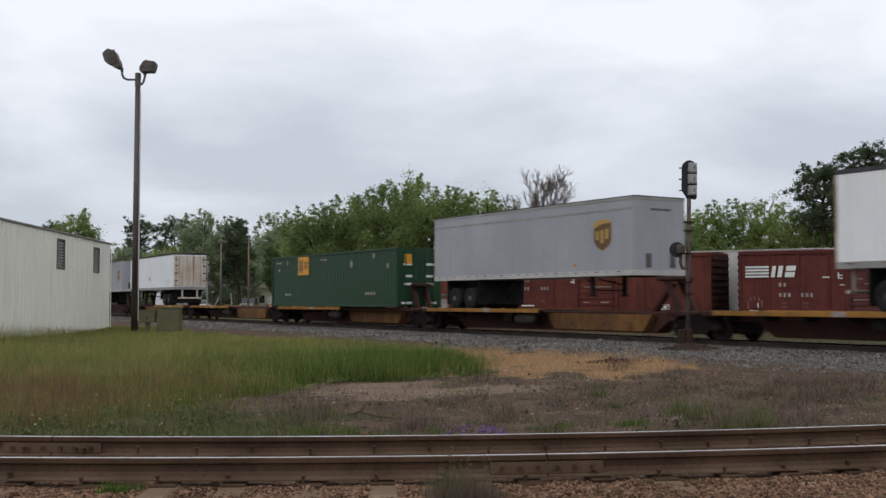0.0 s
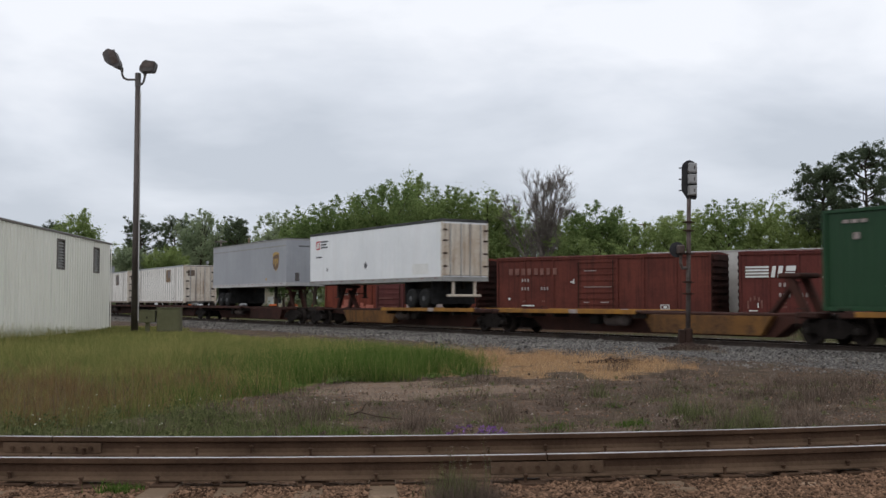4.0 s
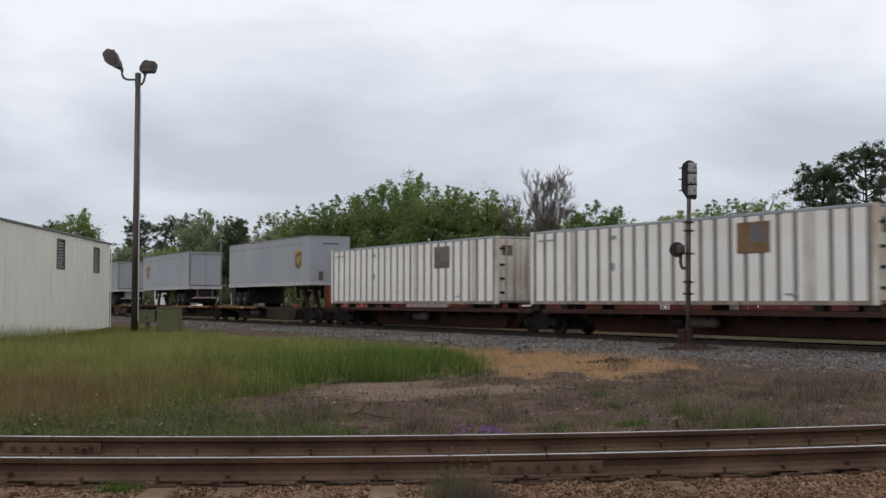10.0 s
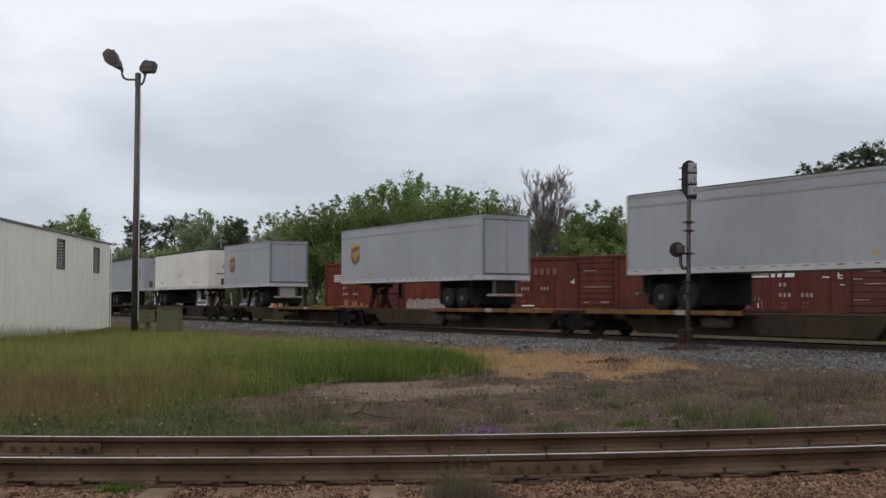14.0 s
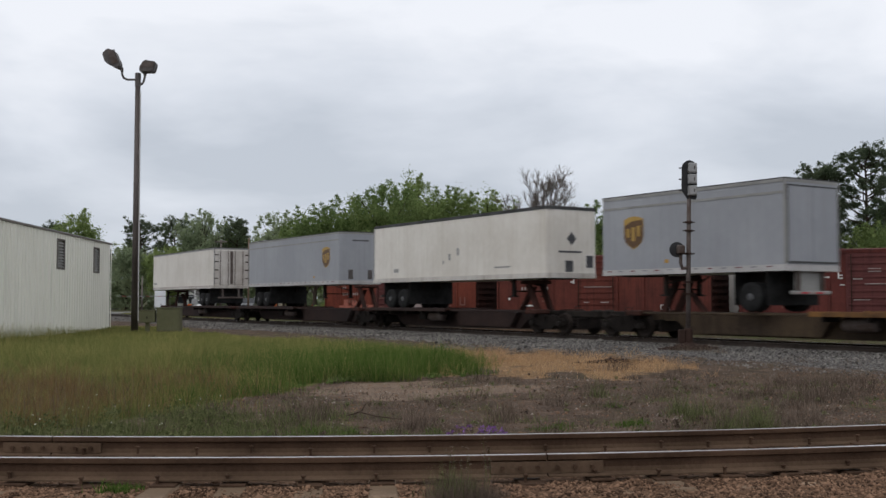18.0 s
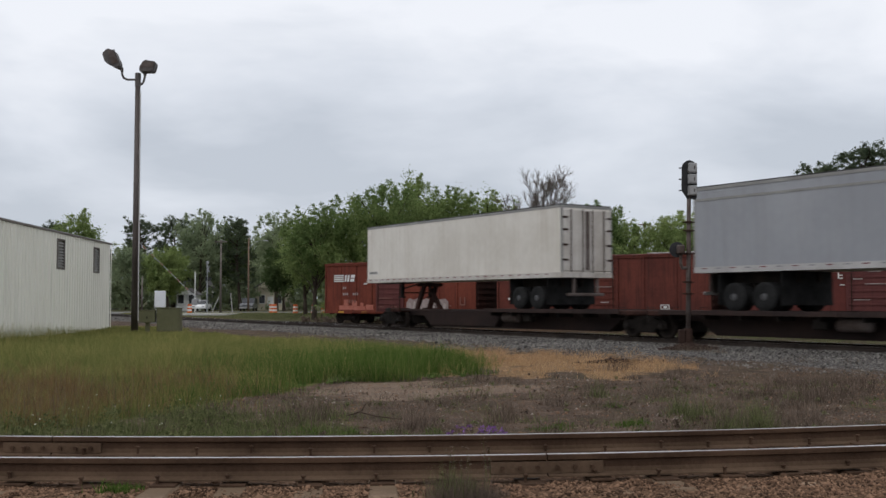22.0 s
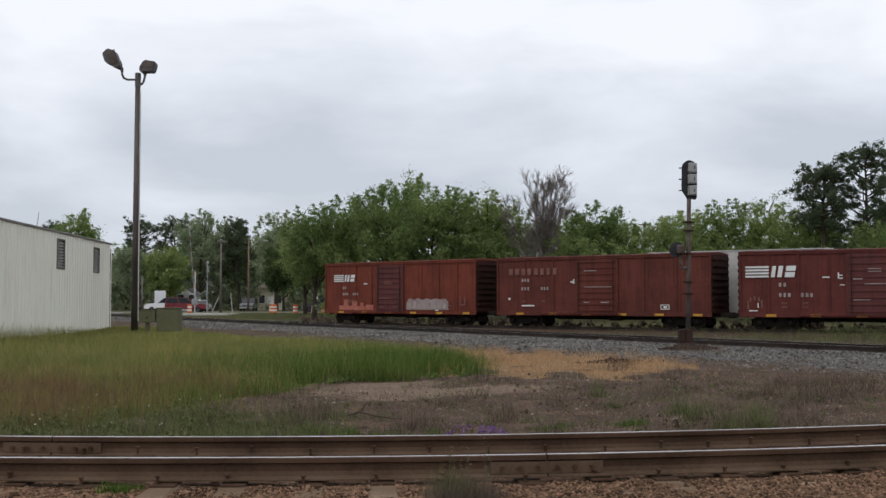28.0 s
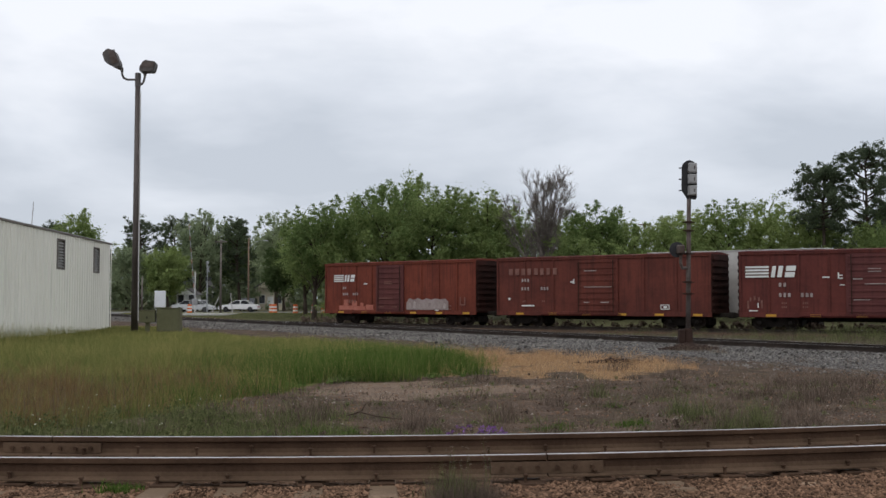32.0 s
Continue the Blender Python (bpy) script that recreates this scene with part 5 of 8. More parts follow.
        for side in (-1, 1):
            for i in range(n):
                ob = new("rib", rib)
                ob.parent = base
                ob.matrix_basis = pose(-h + 0.25 + (i + 0.5) * pitch, side * (w - 0.027), 0, 0, 0, 0 if side < 0 else 180)
        y = -w - 0.004
        p0 = 11.0
        panel = plaque("picture_panel", bar(-h + p0, -h + p0 + 1.35, 2.86, 3.86), y, M["decal_rust"] if wide > 0.34 else M["decal_brown"], base, "weathered brown square panel")
        plaque("panel_patch", bar(-h + p0 + 0.55, -h + p0 + 1.2, 3.2, 3.75), y - 0.007, M["decal_blue"], panel)
        for u, q in (((2.55, 0.3), (13.6, 0.48)) if wide > 0.34 else ((9.1, 0.3), (14.2, 0.3))):
            plaque("repair_sheet", bar(-h + u, -h + u + q, z0, z1), y + 0.001, M["stained_door"], base, "tan repair sheet")
        for x, z, q, r_ in ((0.5, 3.72, 1.1, 0.07), (4.9, 3.6, 0.3, 0.16), (4.9, 2.45, 0.2, 0.3), (12.9, 1.5, 0.5, 0.07)):
            plaque("marking", bar(-h + x, -h + x + q, z, z + r_), y, M["grey_rail"], base)
    # door end leads
    dm = M["green_box"] if style == "green" else M["tan_rust"]
    for side in (-1, 1):
        y0, y1 = sorted((side * 0.012, side * (w - 0.16)))
        door = solid("door", dm, base, h - 0.05, h - 0.01, y0, y1, lo + 0.14, hi - 0.12, cut=0.01)
        for y in (side * 0.35, side * 0.8):
            bm = bmesh.new()
            tube(bm, [(h + 0.03, y, lo + 0.1), (h + 0.03, y, hi - 0.08)], 0.024, 6)
            part("lock_rod", bm, M["aluminium"] if style != "green" else M["green_box"], door)
        for z in (lo + 0.5, lo + 1.1, lo + 1.7, lo + 2.4):
            y0, y1 = sorted((side * (w - 0.4), side * (w - 0.16)))
            solid("hinge", M["steel_dark"] if style != "green" else M["green_box"], door, h - 0.01, h + 0.02, y0, y1, z - 0.05, z + 0.05)
        for z, q in (((lo + 2.1), 0.5), ((lo + 1.5), 0.4), ((lo + 1.1), 0.45), ((lo + 0.15), 0.6)):
            if style == "green":
                y0, y1 = sorted((side * 0.42, side * (0.42 + q)))
                solid("marking", M["white_print"], door, h - 0.012, h - 0.004, y0, y1, z, z + 0.12)
    if style == "green":
        solid("orange_emblem", M["orange_print"], base, h - 0.012, h - 0.003, -0.85, -0.42, 3.2, 3.7)
    else:
        solid("picture_panel", M["decal_brown"], base, h - 0.012, h - 0.003, -1.0, -0.45, 3.3, 3.75)
    # feet on the platform
    for x in (-h + 0.3, h - 0.3, -6.0, 6.0):
        for side in (-1, 1):
            y0, y1 = sorted((side * 0.9, side * 1.24))
            solid("pedestal", M["steel_dark"], base, x - 0.18, x + 0.18, y0, y1, 0.975, lo + 0.045)
    return base


# pivots from the head of the train to its end
P0, P1, P2, P3, P4, P5 = 156.0, 137.8, 119.7, 101.7, 84.1, 66.2
Q0, Q1, Q2, Q3 = 62.7, 45.1, 25.7, 7.9
R0, R1, R2, R3 = 3.1, -13.0, -32.8, -51.0
S0, S1, S2, S3 = -55.6, -71.2, -90.3, -108.9
spine_unit(P1, P0, "ochre", False, first=True)
spine_unit(P2, P1, "ochre", False)
spine_unit(P3, P2, "ochre", False)
spine_unit(P4, P3, "ochre", False)
spine_unit(P5, P4, "ochre", True, last=True)
spine_unit(Q1, Q0, "brown_car", False, first=True)
spine_unit(Q2, Q1, "brown_car", False, boxed=True)
spine_unit(Q3, Q2, "brown_car", False, last=True, boxed=True)
spine_unit(R1, R0, "brown_car", False, first=True, ledge="ochre")
spine_unit(R2, R1, "brown_car", True, ledge="ochre")
spine_unit(R3, R2, "brown_car", True, last=True, ledge="ochre")
spine_unit(S1, S0, "black_car", False, first=True)
spine_unit(S2, S1, "black_car", False)
spine_unit(S3, S2, "black_car", True, last=True)

GREY = "plain grey trailer with a gold and brown shield emblem"
trailer(151.7, P1, P0, 16.15, M["white_trailer"], False, "white trailer with grey lower rail on a yellow platform", "white")
grey_marks(*trailer(128.17, P2, P1, 13.72, M["grey_trailer"], False, GREY, "grey"))
container(109.63, P3, P2, 16.15, "dark green container with an orange square emblem and white markings", "green")
white_marks(*trailer(73.05, P5, P4, 14.63, M["white_trailer"], True, "white trailer with dirty cream doors and a small red emblem", "white"))
grey_marks(*trailer(55.5, Q1, Q0, 13.72, M["grey_trailer"], False, GREY, "grey"))
container(33.45, Q2, Q1, 16.15, "white ribbed container with shade-coloured grooves and a rusty panel", "ribbed", "groove_shade", 0.345)
container(14.86, Q3, Q2, 16.15, "white ribbed container with shade-coloured, rust-stained grooves and a brown panel", "ribbed", "stained_groove_shade", 0.335)
grey_marks(*trailer(-2.9, R1, R0, 13.72, M["grey_trailer"], False, GREY, "grey"))
grey_marks(*trailer(-26.07, R2, R1, 13.86, M["grey_trailer"], True, GREY + ", doors leading", "grey"))
grey_marks(*trailer(-47.6, R3, R2, 8.53, M["grey_trailer"], True, "short grey trailer with a gold and brown shield emblem", "grey"))
nose_marks(*trailer(-62.5, S1, S0, 14.63, M["cream_trailer"], False, "off-white trailer with small plates and a dark diamond on its nose", "cream", True))
grey_marks(*trailer(-80.74, S2, S1, 13.72, M["grey_trailer"], False, GREY, "grey"))
cream_marks(*trailer(-102.88, S3, S2, 16.30, M["cream_trailer"], True, "cream trailer with stained rear doors at the train's end", "cream"))

# ---------------------------------------------------------------- parked boxcars
BOX_LOW, BOX_EAVE, BOX_W = 0.87, 4.60, 1.42


def boxcar(first, last, paint, label, posts, door_at, logo, tone):
    """A parked boxcar between its ends at first and last along the siding."""
    p, q = SIDING.at(first), SIDING.at(last)
    turn = math.degrees(math.atan2(q[1] - p[1], q[0] - p[0]))
    base = bare("boxcar", pose((p[0] + q[0]) / 2, (p[1] + q[1]) / 2, SIDING_Z, 0, 0, turn), label, "boxcar", "parked boxcars")
    h, w, lo, hi = (last - first) / 2, BOX_W, BOX_LOW, BOX_EAVE
    solid("body", paint, base, -h + 0.06, h - 0.06, -w + 0.06, w - 0.06, lo + 0.02, hi - 0.02)
    bm = bmesh.new()
    slab(bm, [(-w - 0.05, hi - 0.019), (w + 0.05, hi - 0.019), (w + 0.05, hi + 0.03), (0.5, hi + 0.12), (-0.5, hi + 0.12), (-w - 0.05, hi + 0.03)], -h, h, "yz")
    roof = part("roof", bm, paint, base, "dusty ribbed roof")
    for i in range(12):
        x = -h + 0.5 + i * (2 * h - 1.0) / 11
        bm = bmesh.new()
        slab(bm, [(-w, hi + 0.035), (-0.5, hi + 0.125), (0.5, hi + 0.125), (w, hi + 0.035), (w, hi + 0.055), (0.5, hi + 0.145), (-0.5, hi + 0.145), (-w, hi + 0.055)], x - 0.05, x + 0.05, "yz")
        part("roof_rib", bm, paint, roof)
    for side in (-1, 1):
        y0, y1 = sorted((side * (w - 0.05), side * (w + 0.02)))
        solid("side_sill", paint, base, -h + 0.02, h - 0.02, y0, y1, lo - 0.12, lo + 0.16, cut=0.01)
        solid("top_chord", paint, base, -h + 0.02, h - 0.02, y0, y1, hi - 0.16, hi - 0.022, cut=0.01)
    d0, d1 = door_at
    for side in (-1, 1):
        n = posts
        for i in range(n + 1):
            x = -h + 0.1 + i * (2 * h - 0.2) / n
            if d0 - 0.1 < x < d1 + 0.1:
                continue
            y0, y1 = sorted((side * (w - 0.055), side * (w + 0.012)))
            solid("side_post", paint, base, x - 0.055, x + 0.055, y0, y1, lo + 0.163, hi - 0.163, cut=0.012)
    y = -w
    door = solid("door", M["boxcar_door"] if tone != "b" else paint, base, d0, d1, y - 0.075, y + 0.055, lo + 0.05, hi - 0.2, cut=0.01)
    n = 9
    for i in range(n):
        z = lo + 0.25 + i * (hi - lo - 0.6) / (n - 1)
        solid("door_corrugation", M["boxcar_door"] if tone != "b" else paint, door, d0 + 0.12, d1 - 0.12, y - 0.115, y - 0.072, z - 0.07, z + 0.07, cut=0.03)
    for x in (d0 + 0.3, d1 - 0.3):
        bm = bmesh.new()
        tube(bm, [(x, y - 0.14, lo + 0.1), (x, y - 0.14, hi - 0.25)], 0.028, 6)
        part("lock_rod", bm, M["mast_rust"], door)
    solid("door_track", paint, base, d0 - 2.6, d1 + 0.2, y - 0.13, y - 0.022, lo - 0.03, lo + 0.04)
    # corrugated ends
    for f in (-1, 1):
        end = solid("end_wall", M["boxcar_end"], base, *sorted((f * (h - 0.05), f * (h - 0.005))), -w + 0.02, w - 0.02, lo + 0.03, hi - 0.03)
        for i in range(9):
            z = lo + 0.25 + i * (hi - lo - 0.5) / 8
            bm = bmesh.new()
            slab(bm, [(-w + 0.16, z - 0.13), (w - 0.16, z - 0.13), (w - 0.16, z + 0.07), (-w + 0.16, z + 0.07)], *sorted((f * (h - 0.006), f * (h + 0.085))), "yz")
            part("end_rib", bm, M["boxcar_end"], end)
        for i in range(7):
            z = lo + 0.15 + i * 0.42
            bm = bmesh.new()
            k = f * (h - 0.25)
            tube(bm, [(k - 0.2, -w - 0.08, z), (k + 0.2, -w - 0.08, z)], 0.014, 5)
            part("ladder_rung", bm, paint, base)
        bm = bmesh.new()
        box(bm, *sorted((f * (h - 0.1), f * (h + 0.72))), -0.13, 0.13, 0.72, 0.98, cut=0.03)
        box(bm, *sorted((f * (h + 0.55), f * (h + 0.78))), -0.19, 0.19, 0.66, 1.02, cut=0.05)
        part("coupler", bm, M["steel_dark"], base, "rusty coupler")
    bm = bmesh.new()
    slab(bm, [(-h + 0.1, 0.72), (-h + 3.5, 0.72), (-h + 4.4, 0.5), (h - 4.4, 0.5), (h - 3.5, 0.72), (h - 0.1, 0.72), (h - 0.1, lo + 0.018), (-h + 0.1, lo + 0.018)], -0.3, 0.3, "xz")
    part("underframe", bm, M["truck"], base)
    bm = bmesh.new()
    box(bm, 0.6, 1.5, -1.05, -0.6, 0.45, 0.84, cut=0.05)
    part("brake_gear", bm, M["truck"], base)
    for x in (-h + 2.0, h - 2.0):
        truck(base, x, rolls=False)
    for x in np.linspace(-h + 1.6, h - 1.2, 6):
        plaque("yellow_reflector", bar(x, x + 0.6, lo - 0.08, lo + 0.06), y - 0.021, M["yellow_tab"], base, "yellow reflector strip")
    if logo:
        # white bars and block strokes of the railway's emblem
        x, s, z = logo
        for i in range(4):
            plaque("emblem_bar", bar(x, x + 1.5 * s, z + i * 0.2 * s, z + (i * 0.2 + 0.12) * s), -w - 0.013, M["white_print"], base)
        # two plain slanted blocks stand beside the bars
        x += 1.62 * s
        top = z + 0.72 * s
        for k, wd in ((0.0, 0.24), (0.40, 0.28)):
            plaque("emblem_block", [(x + k * s, z), (x + (k + wd) * s, z), (x + (k + wd + 0.12) * s, top), (x + (k + 0.12) * s, top)], -w - 0.013, M["white_print"], base)
        for j in range(2):
            plaque("emblem_block", [(x + (0.86 + 0.08 * j) * s, z + 0.4 * j * s), (x + (1.46 + 0.08 * j) * s, z + 0.4 * j * s), (x + (1.52 + 0.08 * j) * s, z + (0.32 + 0.4 * j) * s), (x + (0.92 + 0.08 * j) * s, z + (0.32 + 0.4 * j) * s)], -w - 0.013, M["white_print"], base)
    return base, h


def marks(base, rows, mat, name="marking", y=-BOX_W - 0.014):
    for x, z, w_, h_ in rows:
        plaque(name, bar(x, x + w_, z, z + h_), y, mat, base)


def figures(base, x, z, n, size, mat, seed):
    """A line of stencilling that cannot be read: a plain bar for each figure."""
    rr = random.Random(seed)
    for i in range(n):
        u = x + i * size * 0.82 + rr.uniform(-0.02, 0.02) * size
        plaque("figure_bar", bar(u, u + size * rr.uniform(0.40, 0.52), z + size * 0.08, z + size * 0.80), -BOX_W - 0.014, mat, base)


car_1, h1 = boxcar(0.0, 15.36, M["boxcar_a"], "faded red-brown boxcar with white emblem bars and pink primer patches", 9, (-2.0, 0.8), (-6.6, 0.72, 3.22), "a")
figures(car_1, -5.6, 2.62, 2, 0.26, M["worn_print"], 1)
figures(car_1, -5.6, 2.14, 3, 0.26, M["worn_print"], 2)
figures(car_1, -4.5, 2.14, 3, 0.26, M["worn_print"], 3)
marks(car_1, [(-3.3, 2.98, 0.34, 0.09), (3.9, 1.0, 0.3, 0.09), (-0.4, 1.02, 0.3, 0.12)], M["white_print"])
marks(car_1, [(-6.0, 1.05, 1.6, 0.32), (-4.38, 1.02, 1.2, 0.30), (-3.1, 1.05, 0.8, 0.38), (-5.5, 1.38, 0.5, 0.45), (-4.6, 1.33, 0.55, 0.40), (-3.7, 1.33, 0.35, 0.25)], M["pink_panel"], "primer_patch")
figures(car_1, -5.2, 1.55, 4, 0.34, M["faded_print"], 4)
# a band of sprayed paint with an uneven top, and paler patches on it
band = [(1.1, 1.08), (5.15, 1.08)] + [(5.15 - 0.27 * i_, 1.86 + 0.05 * math.sin(1.9 * i_) + 0.03 * math.sin(4.1 * i_) - 0.22 * (i_ in (0, 15))) for i_ in range(16)]
scrawl = plaque("painted_scrawl", band, -BOX_W - 0.014, M["scrawl_grey"], car_1, "grey sprayed paint")
for i_ in range(8):
    x_, h_ = 1.25 + 0.48 * i_, 0.34 + 0.12 * math.sin(2.3 * i_)
    plaque("scrawl_patch", [(x_, 1.2), (x_ + 0.26, 1.16), (x_ + 0.33, 1.2 + h_), (x_ + 0.12, 1.26 + h_)], -BOX_W - 0.021, M["worn_print"], scrawl)
marks(car_1, [(5.0, 1.1, 0.42, 0.06), (5.0, 1.34, 0.42, 0.06), (5.0, 1.16, 0.06, 0.18), (6.2, 1.4, 0.5, 0.08), (6.2, 1.5, 0.08, 0.5), (6.62, 1.5, 0.08, 0.5)], M["faded_print"])
marks(car_1, [(-1.1, 3.12, 0.8, 0.05), (-1.1, 2.98, 0.8, 0.05), (-1.7, 1.9, 1.5, 0.05), (-1.6, 1.25, 0.5, 0.06), (-0.3, 1.25, 0.5, 0.06)], M["faded_print"], y=-BOX_W - 0.118)
car_2, h2 = boxcar(16.97, 32.44, M["boxcar_b"], "dull brown boxcar with faded lettering and weathered panels", 7, (-1.6, 1.5), None, "b")
figures(car_2, -6.7, 3.42, 8, 0.60, M["faded_print"], 5)
figures(car_2, -5.7, 2.98, 3, 0.28, M["worn_print"], 6)
figures(car_2, -5.7, 2.42, 3, 0.28, M["worn_print"], 7)
figures(car_2, -4.2, 2.42, 3, 0.28, M["worn_print"], 8)
figures(car_2, -5.6, 1.62, 2, 0.16, M["faded_print"], 9)
figures(car_2, -4.1, 1.62, 2, 0.16, M["faded_print"], 10)
marks(car_2, [(-6.75, 1.78, 0.16, 0.16), (-1.95, 2.92, 0.30, 0.08), (-1.75, 2.84, 0.10, 0.3), (-5.7, 1.35, 1.0, 0.10)], M["white_print"])
marks(car_2, [(4.4, 1.18, 0.6, 0.05), (4.4, 1.44, 0.6, 0.05), (4.4, 1.23, 0.05, 0.21), (4.95, 1.23, 0.05, 0.21), (4.6, 1.26, 0.24, 0.14)], M["white_print"])
marks(car_2, [(-0.9, 3.65, 0.9, 0.05), (-0.9, 2.6, 2.0, 0.04), (-0.9, 1.6, 0.4, 0.06), (0.3, 1.6, 0.6, 0.06)], M["worn_print"], y=-BOX_W - 0.118)
car_3, h3 = boxcar(33.96, 49.4, M["boxcar_c"], "oxide red boxcar with large white emblem bars", 9, (-1.6, 1.5), (-7.3, 0.92, 3.10), "c")
figures(car_3, -5.35, 2.52, 2, 0.32, M["worn_print"], 11)
figures(car_3, -5.35, 1.92, 3, 0.32, M["worn_print"], 12)
figures(car_3, -4.1, 1.92, 3, 0.32, M["worn_print"], 13)
for k_ in (-5.2, -4.0):
    figures(car_3, k_, 1.52, 3, 0.14, M["faded_print"], 14)
    figures(car_3, k_, 1.30, 3, 0.14, M["faded_print"], 15)
for a_ in range(7):
    b_ = math.radians(200 - a_ * 36)
    c_, d_ = -6.75 + 0.42 * math.cos(b_), 1.5 + 0.38 * math.sin(b_)
    plaque("painted_scrawl", bar(c_ - 0.05, c_ + 0.05, d_ - 0.12, d_ + 0.12), -BOX_W - 0.014, M["faded_print"], car_3)
marks(car_3, [(-7.1, 1.1, 0.5, 0.07), (-6.6, 1.3, 0.06, 0.3), (-1.95, 2.6, 0.26, 0.05), (-2.05, 3.0, 0.08, 0.34), (-1.97, 2.98, 0.2, 0.06), (-1.97, 3.14, 0.2, 0.06), (-2.9, 3.04, 0.4, 0.07), (-1.6, 3.22, 0.34, 0.07)], M["white_print"])
marks(car_3, [(-1.2, 2.92, 0.5, 0.07), (-0.4, 3.5, 0.7, 0.05), (-0.4, 3.35, 0.7, 0.05), (-1.2, 1.75, 0.9, 0.05), (0.5, 1.75, 0.9, 0.05), (-0.6, 2.65, 1.2, 0.04)], M["worn_print"], y=-BOX_W - 0.118)


def grey_wagon(first, last, off):
    """A pale covered wagon on the next track, of which the roof and an end show above the boxcars."""
    p, q = SIDING.at(first, off), SIDING.at(last, off)
    turn = math.degrees(math.atan2(q[1] - p[1], q[0] - p[0]))
    base = bare("covered_wagon", pose((p[0] + q[0]) / 2, (p[1] + q[1]) / 2, SIDING_Z, 0, 0, turn), "pale grey covered wagon parked behind the boxcars", "railway car")
    h = (last - first) / 2
    solid("body", M["pale_roof"], base, -h, h, -1.4, 1.4, 0.9, 4.92, cut=0.05)
    bm = bmesh.new()
    slab(bm, [(-1.45, 4.923), (1.45, 4.923), (1.45, 4.96), (0.4, 5.02), (-0.4, 5.02), (-1.45, 4.96)], -h - 0.1, h + 0.1, "yz")
    part("roof", bm, M["pale_roof"], base)
    for x in np.linspace(-h + 0.1, h - 0.1, 12):
        solid("side_post", M["pale_roof"], base, x - 0.07, x + 0.07, -1.46, -1.403, 0.95, 4.88)
    for x in (-h + 2, h - 2):
        truck(base, x, rolls=False)
    return base


grey_wagon(26.4, 37.8, -4.6)

# ---------------------------------------------------------------- signal mast
SX, SY = 7.73, 34.0
sz = float(ground_height([SX], [SY])[0])
signal = bare("signal_mast", pose(SX, SY, sz, 0, 1.0, 0), "rusty railway signal mast with two lamp heads turned away", "railway signal")
bm = bmesh.new()
tube(bm, [(0, 0, 0.5), (0, 0, 4.85)], [0.075, 0.066], 12)
part("mast", bm, M["mast"], signal, smooth=True)
bm = bmesh.new()
lathe(bm, [(0.42, -0.1), (0.40, 0.12), (0.30, 0.18), (0.16, 0.22), (0.14, 0.62), (0.12, 0.66)], 14, "z")
part("base", bm, M["mast_rust"], signal, "rusty cast base")
solid("junction_box", M["mast_rust"], signal, -0.30, -0.13, -0.16, 0.12, 0.20, 0.62, cut=0.02)
for z in (1.75, 2.12, 3.02, 3.75, 4.02):
    bm = bmesh.new()
    lathe(bm, [(0.09, z - 0.03), (0.125, z - 0.03), (0.125, z + 0.03), (0.09, z + 0.03)], 12, "z")
    tube(bm, [(-0.19, 0, z), (0.19, 0, z)], 0.018, 6)
    part("step_clamp", bm, M["mast_rust"], signal)
upper = new("upper_head")
upper.parent = signal
upper.matrix_basis = pose(0.0, 0, 4.72)
bm = bmesh.new()
slab(bm, [(-0.24, 0.30), (-0.06, 0.04), (0.20, 0.02), (0.24, 0.10)] + [(0.24 * math.cos(k_ * math.pi / 10), 1.02 + 0.25 * math.sin(k_ * math.pi / 10)) for k_ in range(11)], -0.06, 0.0, "xz")
part("background_plate", bm, M["signal_black"], upper, "black backing plate")
for i in range(3):
    z = 0.14 + i * 0.36
    case = solid("lamp_case", M["signal_grey"], upper, -0.065, 0.195, -0.26, -0.062, z, z + 0.31, cut=0.02, label="grey lamp case with latch")
    solid("case_door", M["signal_grey"], case, -0.035, 0.165, -0.270, -0.262, z + 0.04, z + 0.27)
    bm = bmesh.new()
    tube(bm, [(0.11, -0.275, z + 0.1), (0.11, -0.275, z + 0.2)], 0.012, 5)
    part("latch", bm, M["mast_rust"], upper)
    bm = bmesh.new()
    lathe(bm, [(0.13, 0.001), (0.14, 0.30), (0.125, 0.31), (0.115, 0.004)], 12, "y", (0.02, 0, z + 0.16))
    part("hood", bm, M["signal_black"], upper, "black lamp hood")
    bm = bmesh.new()
    tube(bm, [(-0.25, -0.03, z + 0.16), (-0.33, -0.03, z + 0.16)], 0.02, 6)
    part("plate_lug", bm, M["signal_black"], upper)
lower = new("lower_head")
lower.parent = signal
lower.matrix_basis = pose(-0.33, 0, 2.98)
bm = bmesh.new()
lathe(bm, [(0.05, -0.03), (0.245, -0.03), (0.245, 0.0), (0.05, 0.0)], 20, "y", (-0.04, 0, 0.16))
part("background_disc", bm, M["signal_black"], lower, "round black backing plate")
solid("lamp_case", M["mast"], lower, -0.07, 0.16, -0.27, -0.032, 0.02, 0.30, cut=0.03, label="rusty brown lamp case")
bm = bmesh.new()
lathe(bm, [(0.12, 0.002), (0.13, 0.26), (0.12, 0.27), (0.10, 0.004)], 12, "y", (-0.04, 0, 0.16))
part("hood", bm, M["signal_black"], lower)
bm = bmesh.new()
tube(bm, [(0.06, -0.1, 0.02), (0.06, -0.1, -0.28), (0.12, -0.06, -0.42), (0.33, 0, -0.42)], 0.055, 8)
part("bracket", bm, M["mast"], lower, "bent pipe bracket")

